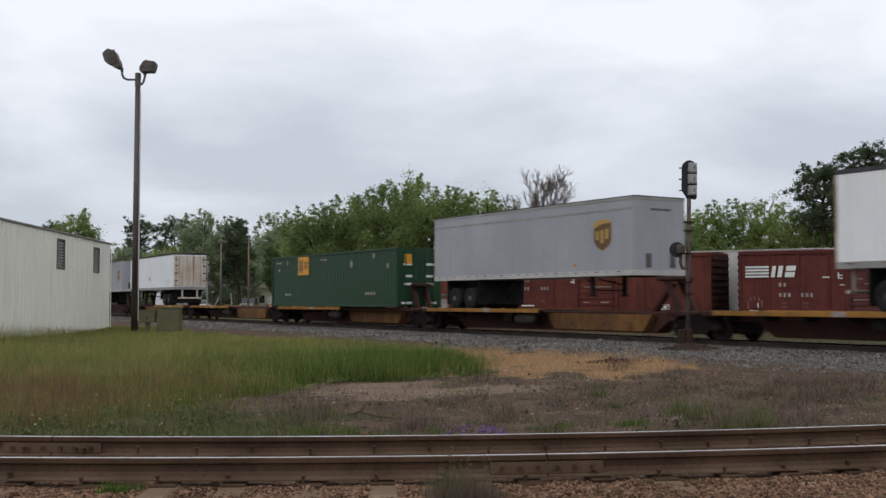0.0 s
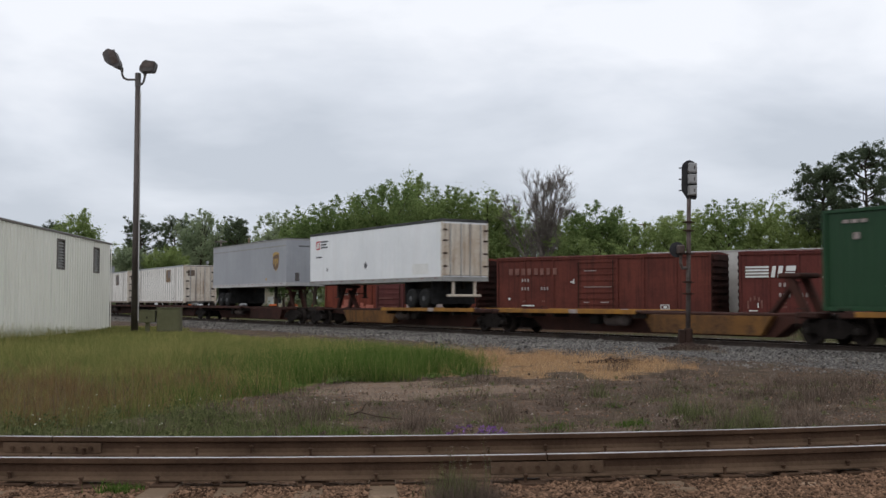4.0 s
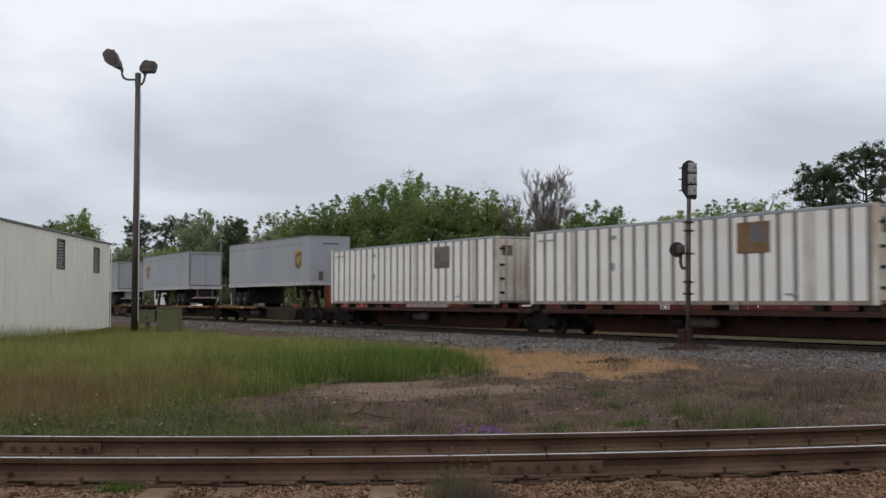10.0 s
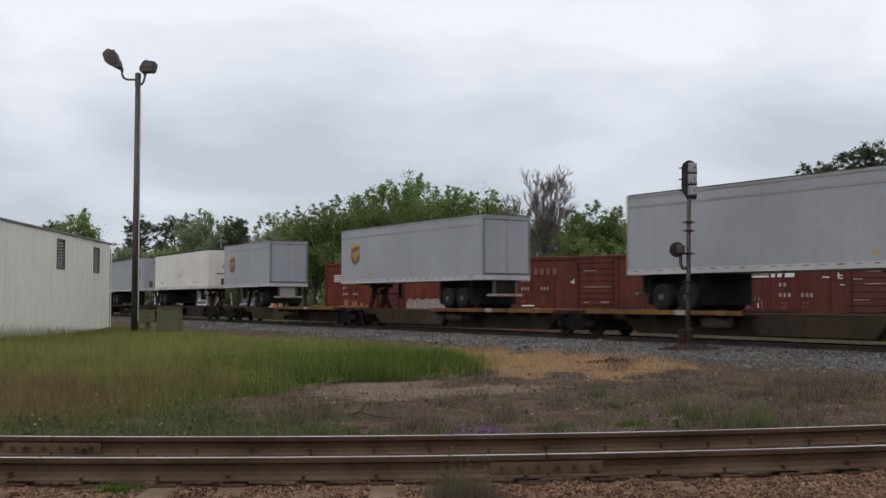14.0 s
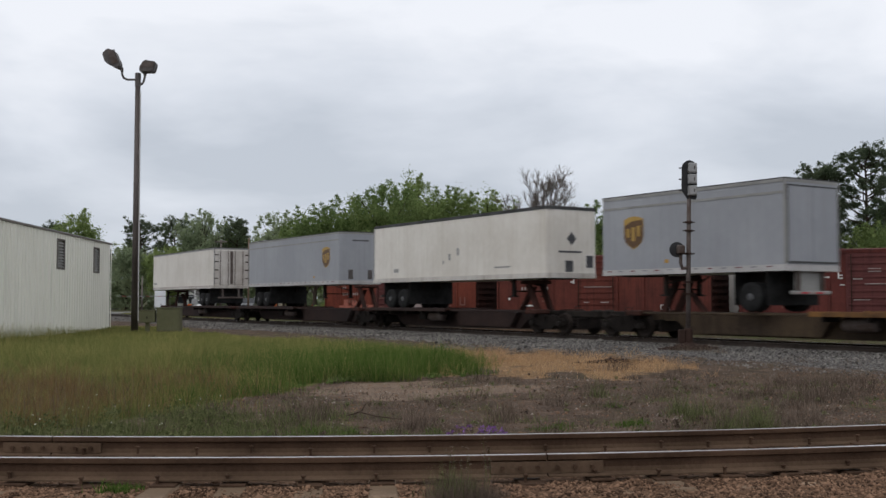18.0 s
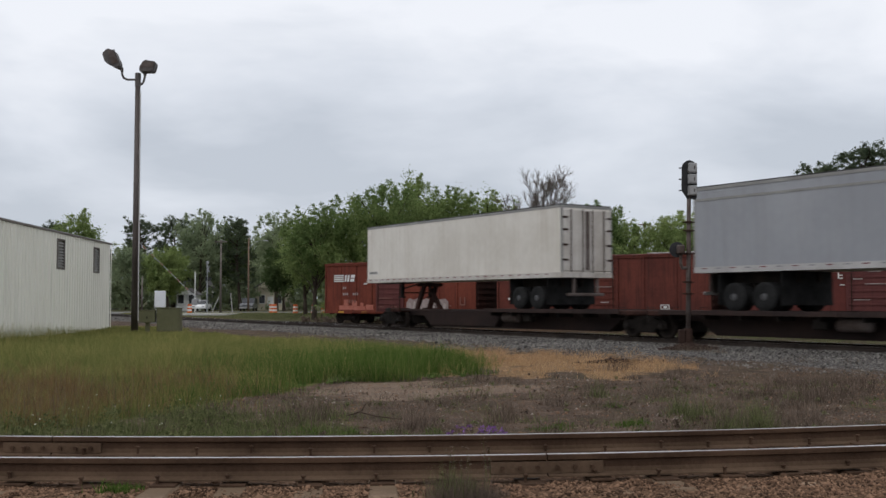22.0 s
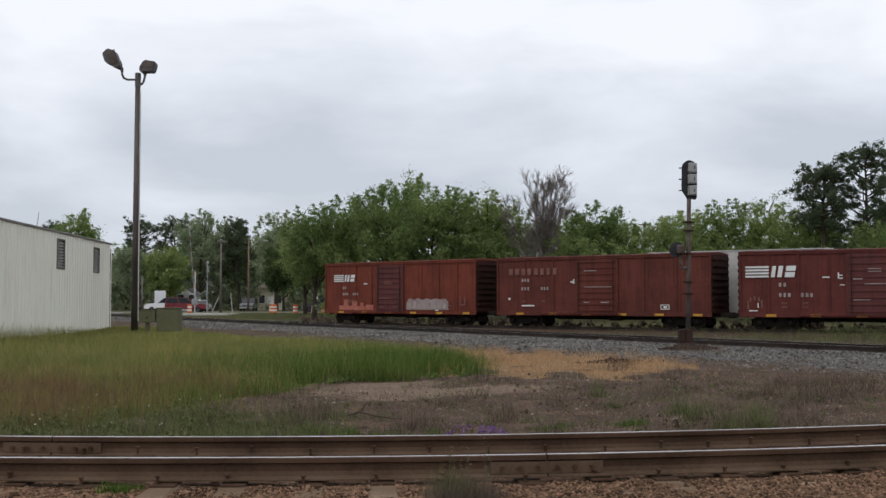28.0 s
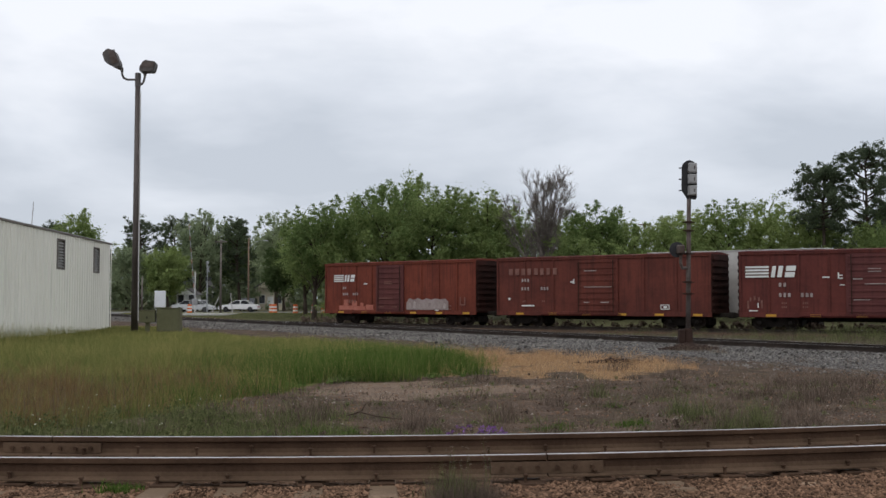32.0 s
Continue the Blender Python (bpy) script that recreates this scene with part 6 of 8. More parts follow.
# ---------------------------------------------------------------- floodlight pole
PX, PY = -16.05, 56.0
pz = float(ground_height([PX], [PY])[0])
LIFT = 0.02 - pz  # heights above the rails, seen from the pole's foot
light_pole = bare("floodlight_pole", pose(PX, PY, pz - 0.02, 0, 0.0, 0), "tall brown steel pole with two floodlights", "street lamp")
bm = bmesh.new()
tube(bm, [(0, 0, 0), (0, 0, 12.95)], [0.185, 0.135], 16)
part("shaft", bm, M["pole"], light_pole, smooth=True)
bm = bmesh.new()
lathe(bm, [(0.14, 12.60 + LIFT), (0.155, 12.63 + LIFT), (0.155, 13.28 + LIFT), (0.13, 13.32 + LIFT)], 14, "z")
part("pole_cap", bm, M["fixture"], light_pole)
# a pale tube gives the shaft its bright highlight along the right edge
bm = bmesh.new()
tube(bm, [(0.20, -0.06, 0.6), (0.155, -0.06, 12.6)], 0.036, 6)
part("conduit", bm, M["trailer_sill"], light_pole, "pale tube standing for the highlight on the pole's edge")
HEADS = [
    ("left", [(-1.84, 14.31), (-1.68, 13.86), (-1.05, 13.52), (-0.92, 13.62), (-0.89, 13.80), (-1.17, 14.43), (-1.30, 14.50), (-1.58, 14.58)],
     [(-1.55, 14.50), (-1.24, 14.42), (-0.96, 13.82), (-1.30, 13.74)], [(-0.85, 0, 13.62), (-0.83, 0, 13.22), (-0.74, 0, 13.05), (-0.55, 0, 12.97), (-0.15, 0, 12.97)]),
    ("right", [(0.11, 13.54), (0.15, 13.34), (0.86, 13.35), (0.95, 13.62), (0.97, 13.84), (0.88, 13.91), (0.40, 13.95), (0.30, 13.91)],
     [(0.24, 13.56), (0.36, 13.85), (0.88, 13.82), (0.84, 13.58)], [(0.37, 0, 13.40), (0.35, 0, 13.05), (0.30, 0, 12.86), (0.22, 0, 12.74), (0.10, 0, 12.70)]),
]
for which, outline, lit_face, bend in HEADS:
    arm = new("lamp_arm")
    arm.parent = light_pole
    arm.matrix_basis = pose(0, 0, LIFT)
    bm = bmesh.new()
    tube(bm, bend, 0.06, 8)
    lathe(bm, [(0.085, bend[0][2] - 0.2), (0.085, bend[0][2] - 0.03)], 8, "z", (bend[0][0], 0, 0))
    part("bracket", bm, M["fixture"], arm, smooth=False)
    bm = bmesh.new()
    slab(bm, outline, -0.28, 0.30, "xz")
    bmesh.ops.bevel(bm, geom=bm.edges[:], offset=0.035, segments=2, affect="EDGES")
    part("housing", bm, M["fixture"], arm, "dark floodlight housing")
    # the housing's lit face, as a plate of lighter colour
    bm = bmesh.new()
    slab(bm, lit_face, -0.31, -0.283, "xz")
    part("cover", bm, M["mast"], arm, "lighter brown plate for the housing's lit face")
    solid("knob", M["fixture"], arm, outline[-2][0] - 0.04, outline[-2][0] + 0.05, -0.05, 0.05, outline[-2][1] - 0.03, outline[-2][1] + 0.07)

# ---------------------------------------------------------------- metal building
WALL_A, WALL_B, WALL_TOP = Vector((-18.62, 60.0)), Vector((-16.3, 29.0)), 4.47
wall_dir = (WALL_B - WALL_A).normalized()
wall_turn = math.degrees(math.atan2(wall_dir.y, wall_dir.x))
shed = bare("metal_shed", pose(WALL_A.x, WALL_A.y, -0.35, 0, 0, wall_turn), "white ribbed metal building with two louvred openings", "building")
SH_L, SH_H, SH_D = (WALL_B - WALL_A).length, WALL_TOP + 0.35, 16.0
OPENINGS = [(2.55, 3.72, 3.16, 4.52), (9.25, 10.5, 3.15, 4.58)]


def ribbed(x0, x1, z0, z1):
    bm = bmesh.new()
    pitch = 0.45
    n = max(1, round((x1 - x0) / pitch))
    pitch = (x1 - x0) / n
    row = []
    for i in range(n):
        a = x0 + i * pitch
        row += [(a, 0.0), (a + pitch * 0.52, 0.0), (a + pitch * 0.64, 0.065), (a + pitch * 0.88, 0.065)]
    row.append((x1, 0.0))
    row += [(x1, -0.12), (x0, -0.12)]
    slab(bm, row, z0, z1, "xy")
    return bm


xs = [0.0] + [v for o in OPENINGS for v in o[:2]] + [SH_L]
for i in range(0, len(xs), 2):
    part("wall_panel", ribbed(xs[i], xs[i + 1], 0, SH_H), M["metal_wall"], shed)
for x0, x1, z0, z1 in OPENINGS:
    part("wall_panel", ribbed(x0, x1, 0, z0), M["metal_wall"], shed)
    part("wall_panel", ribbed(x0, x1, z1, SH_H), M["metal_wall"], shed)
    win = new("louvre_window")
    win.parent = shed
    bm = bmesh.new()
    for a, b2, c, d in ((x0, x0 + 0.06, z0, z1), (x1 - 0.06, x1, z0, z1), (x0 + 0.06, x1 - 0.06, z0, z0 + 0.06), (x0 + 0.06, x1 - 0.06, z1 - 0.06, z1)):
        box(bm, a, b2, -0.1, 0.05, c, d)
    part("frame", bm, M["louvre"], win)
    solid("backing", M["louvre_slat"], win, x0 + 0.06, x1 - 0.06, -0.115, -0.08, z0 + 0.06, z1 - 0.06)
    for j in range(9):
        z = z0 + 0.1 + j * (z1 - z0 - 0.2) / 9
        bm = bmesh.new()
        slab(bm, [(0.03, z), (0.038, z + 0.01), (-0.06, z + 0.11), (-0.068, z + 0.10)], x0 + 0.065, x1 - 0.065, "yz")
        part("slat", bm, M["grey_rail"], win)
solid("eave_trim", M["louvre"], shed, -0.12, SH_L + 0.1, -0.3, 0.09, SH_H + 0.004, SH_H + 0.08)
bm = bmesh.new()
slab(bm, [(-0.3, SH_H + 0.085), (0.06, SH_H + 0.085), (0.06, SH_H + 0.11), (-SH_D / 2, SH_H + 1.2), (-SH_D, SH_H + 0.16), (-SH_D, SH_H + 0.135)], -0.1, SH_L + 0.1, "yz")
part("roof", bm, M["aluminium"], shed)
for x in (0.0, SH_L - 0.12):
    solid("end_wall", M["metal_wall"], shed, x, x + 0.12, -SH_D, -0.121, 0, SH_H + 0.13)
solid("back_wall", M["metal_wall"], shed, 0.121, SH_L - 0.121, -SH_D, -SH_D + 0.12, 0, SH_H + 0.13)
solid("corner_trim", M["metal_wall"], shed, -0.03, 0.10, 0.0665, 0.086, 0, SH_H)

# ---------------------------------------------------------------- cabinets by the pole
bx, by = -14.82, 54.0
z0 = float(ground_height([bx], [by])[0])
cab = bare("utility_box", pose(bx, by, z0, 0, 0, 4), "small olive electrical box on a post beside the pole", "utility box")
solid("post", M["box_green"], cab, -0.1, 0.1, -0.08, 0.08, 0, 0.52)
solid("case", M["box_green"], cab, -0.39, 0.39, -0.22, 0.22, 0.52, 1.10, cut=0.02)
solid("lid", M["box_green"], cab, -0.42, 0.42, -0.25, 0.25, 1.103, 1.15, cut=0.015)
solid("latch", M["steel_dark"], cab, -0.03, 0.03, -0.24, -0.222, 0.72, 0.82)
bx, by = -13.77, 54.2
z0 = float(ground_height([bx], [by])[0])
cab = bare("equipment_cabinet", pose(bx, by, z0, 0, 0, 3), "olive green equipment cabinet standing in grass", "utility box")
solid("case", M["box_green"], cab, -0.57, 0.57, -0.35, 0.35, 0, 1.22, cut=0.02)
solid("lid", M["box_green"], cab, -0.6, 0.6, -0.38, 0.38, 1.223, 1.28, cut=0.015)
solid("door", M["box_green"], cab, -0.5, 0.5, -0.375, -0.352, 0.12, 1.12, cut=0.008)
bx, by = -37.0, 140.6
board = bare("white_board", pose(bx, by, 0.0, 0, 0, 2), "blank white board on two short legs across the street", "sign")
solid("leg", M["aluminium"], board, -0.6, -0.5, 0, 0.1, 0, 0.55)
solid("leg", M["aluminium"], board, 0.5, 0.6, 0, 0.1, 0, 0.55)
solid("panel", M["white_board"], board, -0.72, 0.72, -0.06, 0.14, 0.553, 2.72, cut=0.02)


# ---------------------------------------------------------------- road, houses, crossing
NEAR_LANE, FAR_LANE, ROAD_Z = 127.2, 133.6, 0.012


def flat(name, x0, x1, y0, y1, z0, z1, mat, label, kind="structure", category="road"):
    bm = bmesh.new()
    box(bm, x0, x1, y0, y1, z0, z1)
    return tagged(new(name, mesh_of(name, bm, mat)), label, category, kind=kind)


flat("road", -160, 90, 123.9, 136.8, -0.3, ROAD_Z, M["asphalt"], "grey asphalt street behind the railway")
flat("kerb", -90, -24.5, 123.2, 123.88, -0.3, 0.10, M["concrete"], "pale concrete kerb along the street", category="kerb")
flat("apron", -27.9, -22.2, 110.5, 117.5, -0.5, 0.015, M["concrete"], "pale concrete apron of the level crossing", category="apron")
flat("road_line", -160, 90, 130.35, 130.5, ROAD_Z + 0.004, ROAD_Z + 0.008, M["yellow_tab"], "worn yellow centre line on asphalt", category="road marking")


def wooden_pole(x, y, h, label, lamp=False, bars=1, mat="wood_pole"):
    z0 = float(ground_height([x], [y])[0])
    base = bare("utility_pole", pose(x, y, z0 - 0.02), label, "utility pole", "utility poles by the street")
    bm = bmesh.new()
    tube(bm, [(0, 0, 0), (0, 0, h)], [0.13, 0.085], 10)
    part("pole", bm, M[mat], base, smooth=True)
    for i in range(bars):
        solid("crossarm", M[mat], base, -0.7, 0.7, -0.18, -0.06, h - 0.3 - i * 0.9, h - 0.18 - i * 0.9)
    if lamp:
        bm = bmesh.new()
        tube(bm, [(0, -0.1, h - 1.4), (0.9, -0.2, h - 0.5), (2.0, -0.2, h - 0.35)], 0.03, 6)
        part("lamp_arm", bm, M["aluminium"], base)
        solid("lamp_head", M["aluminium"], base, 1.9, 2.6, -0.34, -0.08, h - 0.43, h - 0.30, cut=0.05)
    return base


wooden_pole(-25.35, 122.5, 8.4, "grey wooden utility pole beside the street", bars=1, mat="bark_pale")
wooden_pole(-25.3, 139.7, 9.6, "brown wooden pole with a street lamp arm", lamp=True, bars=0)
wooden_pole(-39.4, 140.7, 4.6, "short grey pole by the street", bars=0, mat="bark_pale")
wooden_pole(21.6, 114.7, 9.8, "wooden pole rising out of the trees", bars=1)
wooden_pole(30.2, 104.1, 8.2, "grey pole behind the boxcars", bars=0, mat="bark_pale")

gate = bare("crossing_gate", pose(-28.25, 122.4, 0.0), "white railway crossing gate, its arm rising", "crossing gate")
bm = bmesh.new()
tube(bm, [(0, 0, 0), (0, 0, 4.7)], 0.06, 8)
part("post", bm, M["white_paint"], gate)
solid("mechanism", M["aluminium"], gate, -0.3, 0.3, -0.3, 0.2, 0.9, 1.6, cut=0.04)
bm = bmesh.new()
slab(bm, [(-0.9, -0.09), (0.0, -0.05), (8.9, -0.025), (8.9, 0.025), (0.0, 0.05), (-0.9, 0.09)], -0.03, 0.03, "xz")
gate_arm = part("arm", bm, M["aluminium"], gate, "long white striped arm")
for i in range(6):
    solid("stripe", M["pink_panel"], gate_arm, 1.0 + i * 1.35, 1.5 + i * 1.35, -0.036, -0.0305, -0.03, 0.03)
side_gate = bare("crossing_gate", pose(-36.95, 95.0, float(ground_height([-36.95], [95.0])[0]) - 0.02), "railway crossing gate behind the shed, its arm rising", "crossing gate")
bm = bmesh.new()
tube(bm, [(0, 0, 0), (0, 0, 2.3)], 0.09, 8)
part("post", bm, M["aluminium"], side_gate)
solid("mechanism", M["aluminium"], side_gate, -0.3, 0.3, -0.2, 0.3, 0.9, 1.6, cut=0.04)
bm = bmesh.new()
slab(bm, [(-0.9, -0.10), (0.0, -0.06), (9.5, -0.022), (9.5, 0.022), (0.0, 0.06), (-0.9, 0.10)], -0.03, 0.03, "xz")
side_arm = part("arm", bm, M["signal_grey"], side_gate, "long slender grey arm")
for i in range(6):
    solid("stripe", M["mast_rust"], side_arm, 1.2 + i * 1.4, 1.9 + i * 1.4, -0.036, -0.0305, -0.022, 0.022)
cross = bare("crossing_signal", pose(-27.0, 123.0, 0.0, 0, 0, 72), "crossing signal mast with crossed white boards", "crossing signal")
bm = bmesh.new()
tube(bm, [(0, 0, 0), (0, 0, 5.6)], [0.09, 0.07], 8)
part("mast", bm, M["aluminium"], cross)
for a in (45, -45):
    bm = bmesh.new()
    box(bm, -0.5, 0.5, -0.12, -0.09, -0.08, 0.08)
    part("crossed_board", bm, M["lens"], cross, at=pose(0, 0.02 * (a > 0), 5.0, 0, a, 0))
for x in (-0.38, 0.38):
    bm = bmesh.new()
    lathe(bm, [(0.05, -0.14), (0.24, -0.13), (0.24, -0.10), (0.05, -0.09)], 14, "y", (x, 0, 3.9))
    part("flasher", bm, M["signal_black"], cross, "dark round flasher")
bm = bmesh.new()
tube(bm, [(-0.4, -0.08, 3.9), (0.4, -0.08, 3.9)], 0.03, 6)
part("flasher_bar", bm, M["aluminium"], cross)
solid("bell_box", M["aluminium"], cross, -0.14, 0.14, -0.14, 0.14, 5.6, 5.9, cut=0.03)


def stake(x, y, h, lean):
    """A guy wire's pale sleeve."""
    base = bare("guy_wire_guard", pose(x, y, float(ground_height([x], [y])[0]) - 0.02), "pale leaning guard of a pole's guy wire", "guy wire", "guy wire guards")
    bm = bmesh.new()
    tube(bm, [(0, 0, 0), (lean, 0, h)], [0.06, 0.05], 6)
    part("sleeve", bm, M["trailer_sill"], base)


stake(-23.9, 122.2, 2.3, -0.25)
stake(-26.3, 122.3, 1.9, 0.8)


def house(x, y, w, d, h, wall, label, porch=False, turn=0):
    base = bare("house", pose(x, y, -0.05, 0, 0, turn), label, "house", "houses across the street")
    solid("wall", wall, base, -w / 2, w / 2, 0, d, 0, h)
    bm = bmesh.new()
    slab(bm, [(-w / 2 - 0.4, h + 0.003), (w / 2 + 0.4, h + 0.003), (0, h + 0.36 * w)], -0.5, d + 0.4, "xz")
    part("roof", bm, M["shingle"], base)
    bm = bmesh.new()
    slab(bm, [(-w / 2 + 0.1, h + 0.02), (w / 2 - 0.1, h + 0.02), (0, h + 0.33 * w)], -0.54, -0.503, "xz")
    part("gable", bm, wall, base)
    for k in (-w * 0.28, w * 0.28):
        win = solid("window", M["white_paint"], base, k - 0.5, k + 0.5, -0.06, -0.003, 1.0, 2.4)
        solid("pane", M["car_glass"], win, k - 0.42, k + 0.42, -0.075, -0.062, 1.08, 2.32)
    door = solid("door", M["white_paint"], base, -0.45, 0.45, -0.05, -0.003, 0.1, 2.1)
    if porch:
        bm = bmesh.new()
        slab(bm, [(-2.4, 2.6), (-0.05, 3.2), (-0.05, 3.3), (-2.6, 2.7)], -w / 2, w / 2, "yz")
        part("porch_roof", bm, M["white_paint"], base)
        for k in (-w / 2 + 0.2, 0, w / 2 - 0.2):
            solid("porch_post", M["white_paint"], base, k - 0.08, k + 0.08, -2.3, -2.14, 0, 2.62)
    return base


house(-26.6, 165.7, 4.6, 8, 3.4, M["house_wall"], "small cream house with a steep gable among trees")
house(-41.5, 175.4, 9.0, 8, 3.0, M["house_grey"], "low grey house with a shaded porch", porch=True)
house(-36.8, 154.2, 2.8, 3, 2.3, M["white_paint"], "little white shed roofed kiosk by the crossing")
house(-60.0, 179.2, 8.0, 7, 2.8, M["house_grey"], "grey bungalow behind trees")


def barrel(x, y):
    base = bare("traffic_barrel", pose(x, y, float(ground_height([x], [y])[0]) + 0.0), "orange and white striped traffic barrel on a rubber ring", "traffic barrel", "traffic barrels")
    z = 0.07
    bm = bmesh.new()
    lathe(bm, [(0.36, 0), (0.36, 0.06), (0.28, 0.07)], 14, "z")
    part("base_ring", bm, M["tyre"], base)
    for i in range(5):
        r_ = 0.29 - i * 0.012
        bm = bmesh.new()
        lathe(bm, [(r_, z), (r_, z + 0.18)], 14, "z")
        part("band", bm, M["barrel"] if i % 2 == 0 else M["white_paint"], base)
        z += 0.182
    bm = bmesh.new()
    lathe(bm, [(0.2, z), (0.22, z + 0.03), (0.1, z + 0.05)], 12, "z")
    part("top", bm, M["barrel"], base)


for x, y in ((-28.6, 121.4), (-19.6, 122.9), (-18.9, 120.7), (-16.0, 116.6), (-13.9, 115.8), (-13.3, 120.0), (-43.5, 122.0)):
    barrel(x, y)

CARS = []


def vehicle(kind, paint, label, y, turn, x=0.0):
    """A road vehicle facing +x before it is turned; wheels under a lofted body."""
    shapes = {
        "sedan": (4.9, [(-2.42, 0.35), (-2.45, 0.80), (-2.30, 0.92), (-1.55, 0.98), (0.95, 0.95), (2.1, 0.84), (2.42, 0.68), (2.45, 0.35)],
                  [(-1.62, 0.97), (-1.0, 1.40), (0.35, 1.42), (1.15, 0.95)]),
        "suv": (4.9, [(-2.42, 0.42), (-2.45, 1.0), (-2.40, 1.10), (0.75, 1.10), (2.0, 1.02), (2.42, 0.88), (2.45, 0.42)],
                [(-2.36, 1.10), (-2.15, 1.72), (0.0, 1.76), (0.85, 1.10)]),
        "pickup": (5.5, [(-2.72, 0.48), (-2.75, 1.12), (0.95, 1.12), (2.3, 1.06), (2.72, 0.92), (2.75, 0.48)],
                   [(-1.35, 1.12), (-1.25, 1.78), (0.25, 1.80), (1.1, 1.12)]),
    }
    length, body, cab_ = shapes[kind]
    base = bare({"sedan": "car", "suv": "suv", "pickup": "pickup_truck"}[kind], pose(x, y, ROAD_Z, 0, 0, turn), label, "car")
    w = 0.90
    bm = bmesh.new()
    for lo, hi, k in ((-w, -w + 0.12, 0.04), (-w + 0.12, w - 0.12, 0.0), (w - 0.12, w, 0.04)):
        slab(bm, [(px * (1 - k * 0.4), pz_ - (k if pz_ > 0.6 else 0)) for px, pz_ in body], lo, hi, "xz")
    part("body", bm, M[paint], base)
    bm = bmesh.new()
    slab(bm, cab_, -w + 0.13, w - 0.13, "xz")
    part("glazing", bm, M["car_glass"], base, "dark tinted windows")
    (ax, az), (bx_, bz), (cx, cz), (dx, dz) = cab_
    bm = bmesh.new()
    box(bm, bx_ - 0.02, cx + 0.05, -w + 0.14, w - 0.14, bz - 0.01, bz + 0.05, cut=0.02)
    part("roof", bm, M[paint], base)
    for side in (-1, 1):
        q0, q1 = sorted((side * (w - 0.135), side * (w - 0.10)))
        for (u0, v0), (u1, v1) in (((ax, az), (bx_, bz)), ((dx, dz), (cx, cz)), (((ax + dx) / 2, az), ((bx_ + cx) / 2, bz))):
            bm = bmesh.new()
            slab(bm, [(u0 - 0.05, v0), (u0 + 0.05, v0), (u1 + 0.05, v1), (u1 - 0.05, v1)], q0, q1, "xz")
            part("pillar", bm, M[paint], base)
    for f, mat_, name in ((1, "lens", "headlight"), (-1, "lamp_red", "tail_light")):
        for side in (-1, 1):
            q0, q1 = sorted((side * (w - 0.08), side * (w - 0.42)))
            solid(name, M[mat_], base, *sorted((f * (length / 2 - 0.06), f * (length / 2 + 0.012))), q0, q1, body[1][1] - 0.25, body[1][1] - 0.08)
    for f in (-1, 1):
        solid("bumper", M["grey_rail"] if kind != "sedan" else M[paint], base, *sorted((f * (length / 2 - 0.04), f * (length / 2 + 0.07))), -w + 0.02, w - 0.02, 0.36, 0.56, cut=0.03)
    for k in (-length * 0.30, length * 0.31):
        for side in (-1, 1):
            bm = bmesh.new()
            lathe(bm, [(0.19, -0.1), (0.31, -0.1), (0.335, -0.06), (0.335, 0.06), (0.31, 0.1), (0.19, 0.1)], 18, "y")
            wh = part("wheel", bm, M["tyre"], base, at=pose(k, side * (w - 0.08), 0.335))
            bm = bmesh.new()
            lathe(bm, [(0.05, -0.105), (0.19, -0.102), (0.2, 0.0), (0.19, 0.102), (0.05, 0.105)], 12, "y")
            part("rim", bm, M["rim"], wh)
            CARS.append((wh, base, (k, side * (w - 0.08), 0.335)))
    return base


def drive(base, y, speed, t_ref, x_ref, turn):
    MOVES.append((base, [(t, pose(x_ref + speed * (t - t_ref), y, ROAD_Z, 0, 0, turn)) for t in (0, 4, 8, 12, 16, 20, 24, 28, 32)]))
    for wh, owner, place in CARS:
        if owner == base:
            DRIVEN.append((wh, place, abs(speed)))


DRIVEN = []


red_suv = vehicle("suv", "car_red", "dark red sport utility vehicle driving on the street", NEAR_LANE, 0)
drive(red_suv, NEAR_LANE, 6.75, 28.1, -29.6, 0)
white_suv = vehicle("suv", "car_white", "white sport utility vehicle driving on the street", FAR_LANE, 180)
MOVES.append((white_suv, [(t, pose(x, FAR_LANE, ROAD_Z, 0, 0, 180)) for t, x in ((0, 120.5), (8, 76.5), (16, 32.5), (22, -0.5), (25.5, -19.8), (27.5, -30.8), (28.1, -35.3), (28.7, -41.0), (30, -53.1), (32, -71.7))]))
for wh, owner, place in CARS:
    if owner == white_suv:
        DRIVEN.append((wh, place, 5.9))
dark_truck = vehicle("suv", "car_dark", "charcoal sport utility vehicle driving on the street", FAR_LANE, 180)
drive(dark_truck, FAR_LANE, -7.9, 29.6, -27.6, 180)
silver_car = vehicle("sedan", "car_silver", "silver sedan driving on the street", NEAR_LANE, 0)
drive(silver_car, NEAR_LANE, 7.2, 32.0, -29.5, 0)
white_car = vehicle("sedan", "car_white", "white sedan driving on the street", FAR_LANE, 180)
drive(white_car, FAR_LANE, -8.1, 32.0, -25.3, 180)
for kind, paint, label, x, y in (("sedan", "car_white", "white car parked facing the street", -32.0, 142.5), ("suv", "car_dark", "dark car parked facing the street", -25.9, 143.4)):
    vehicle(kind, paint, label, y, 272, x)

# ---------------------------------------------------------------- trees


def limb_path(start, way, length, g, n=5, droop=0.0):
    pts = [Vector(start)]
    d = Vector(way).normalized()
    for _ in range(n):
        d = (d + Vector((g.uniform(-0.25, 0.25), g.uniform(-0.25, 0.25), g.uniform(-0.12, 0.22) - droop))).normalized()
        pts.append(pts[-1] + d * (length / n))
    return pts


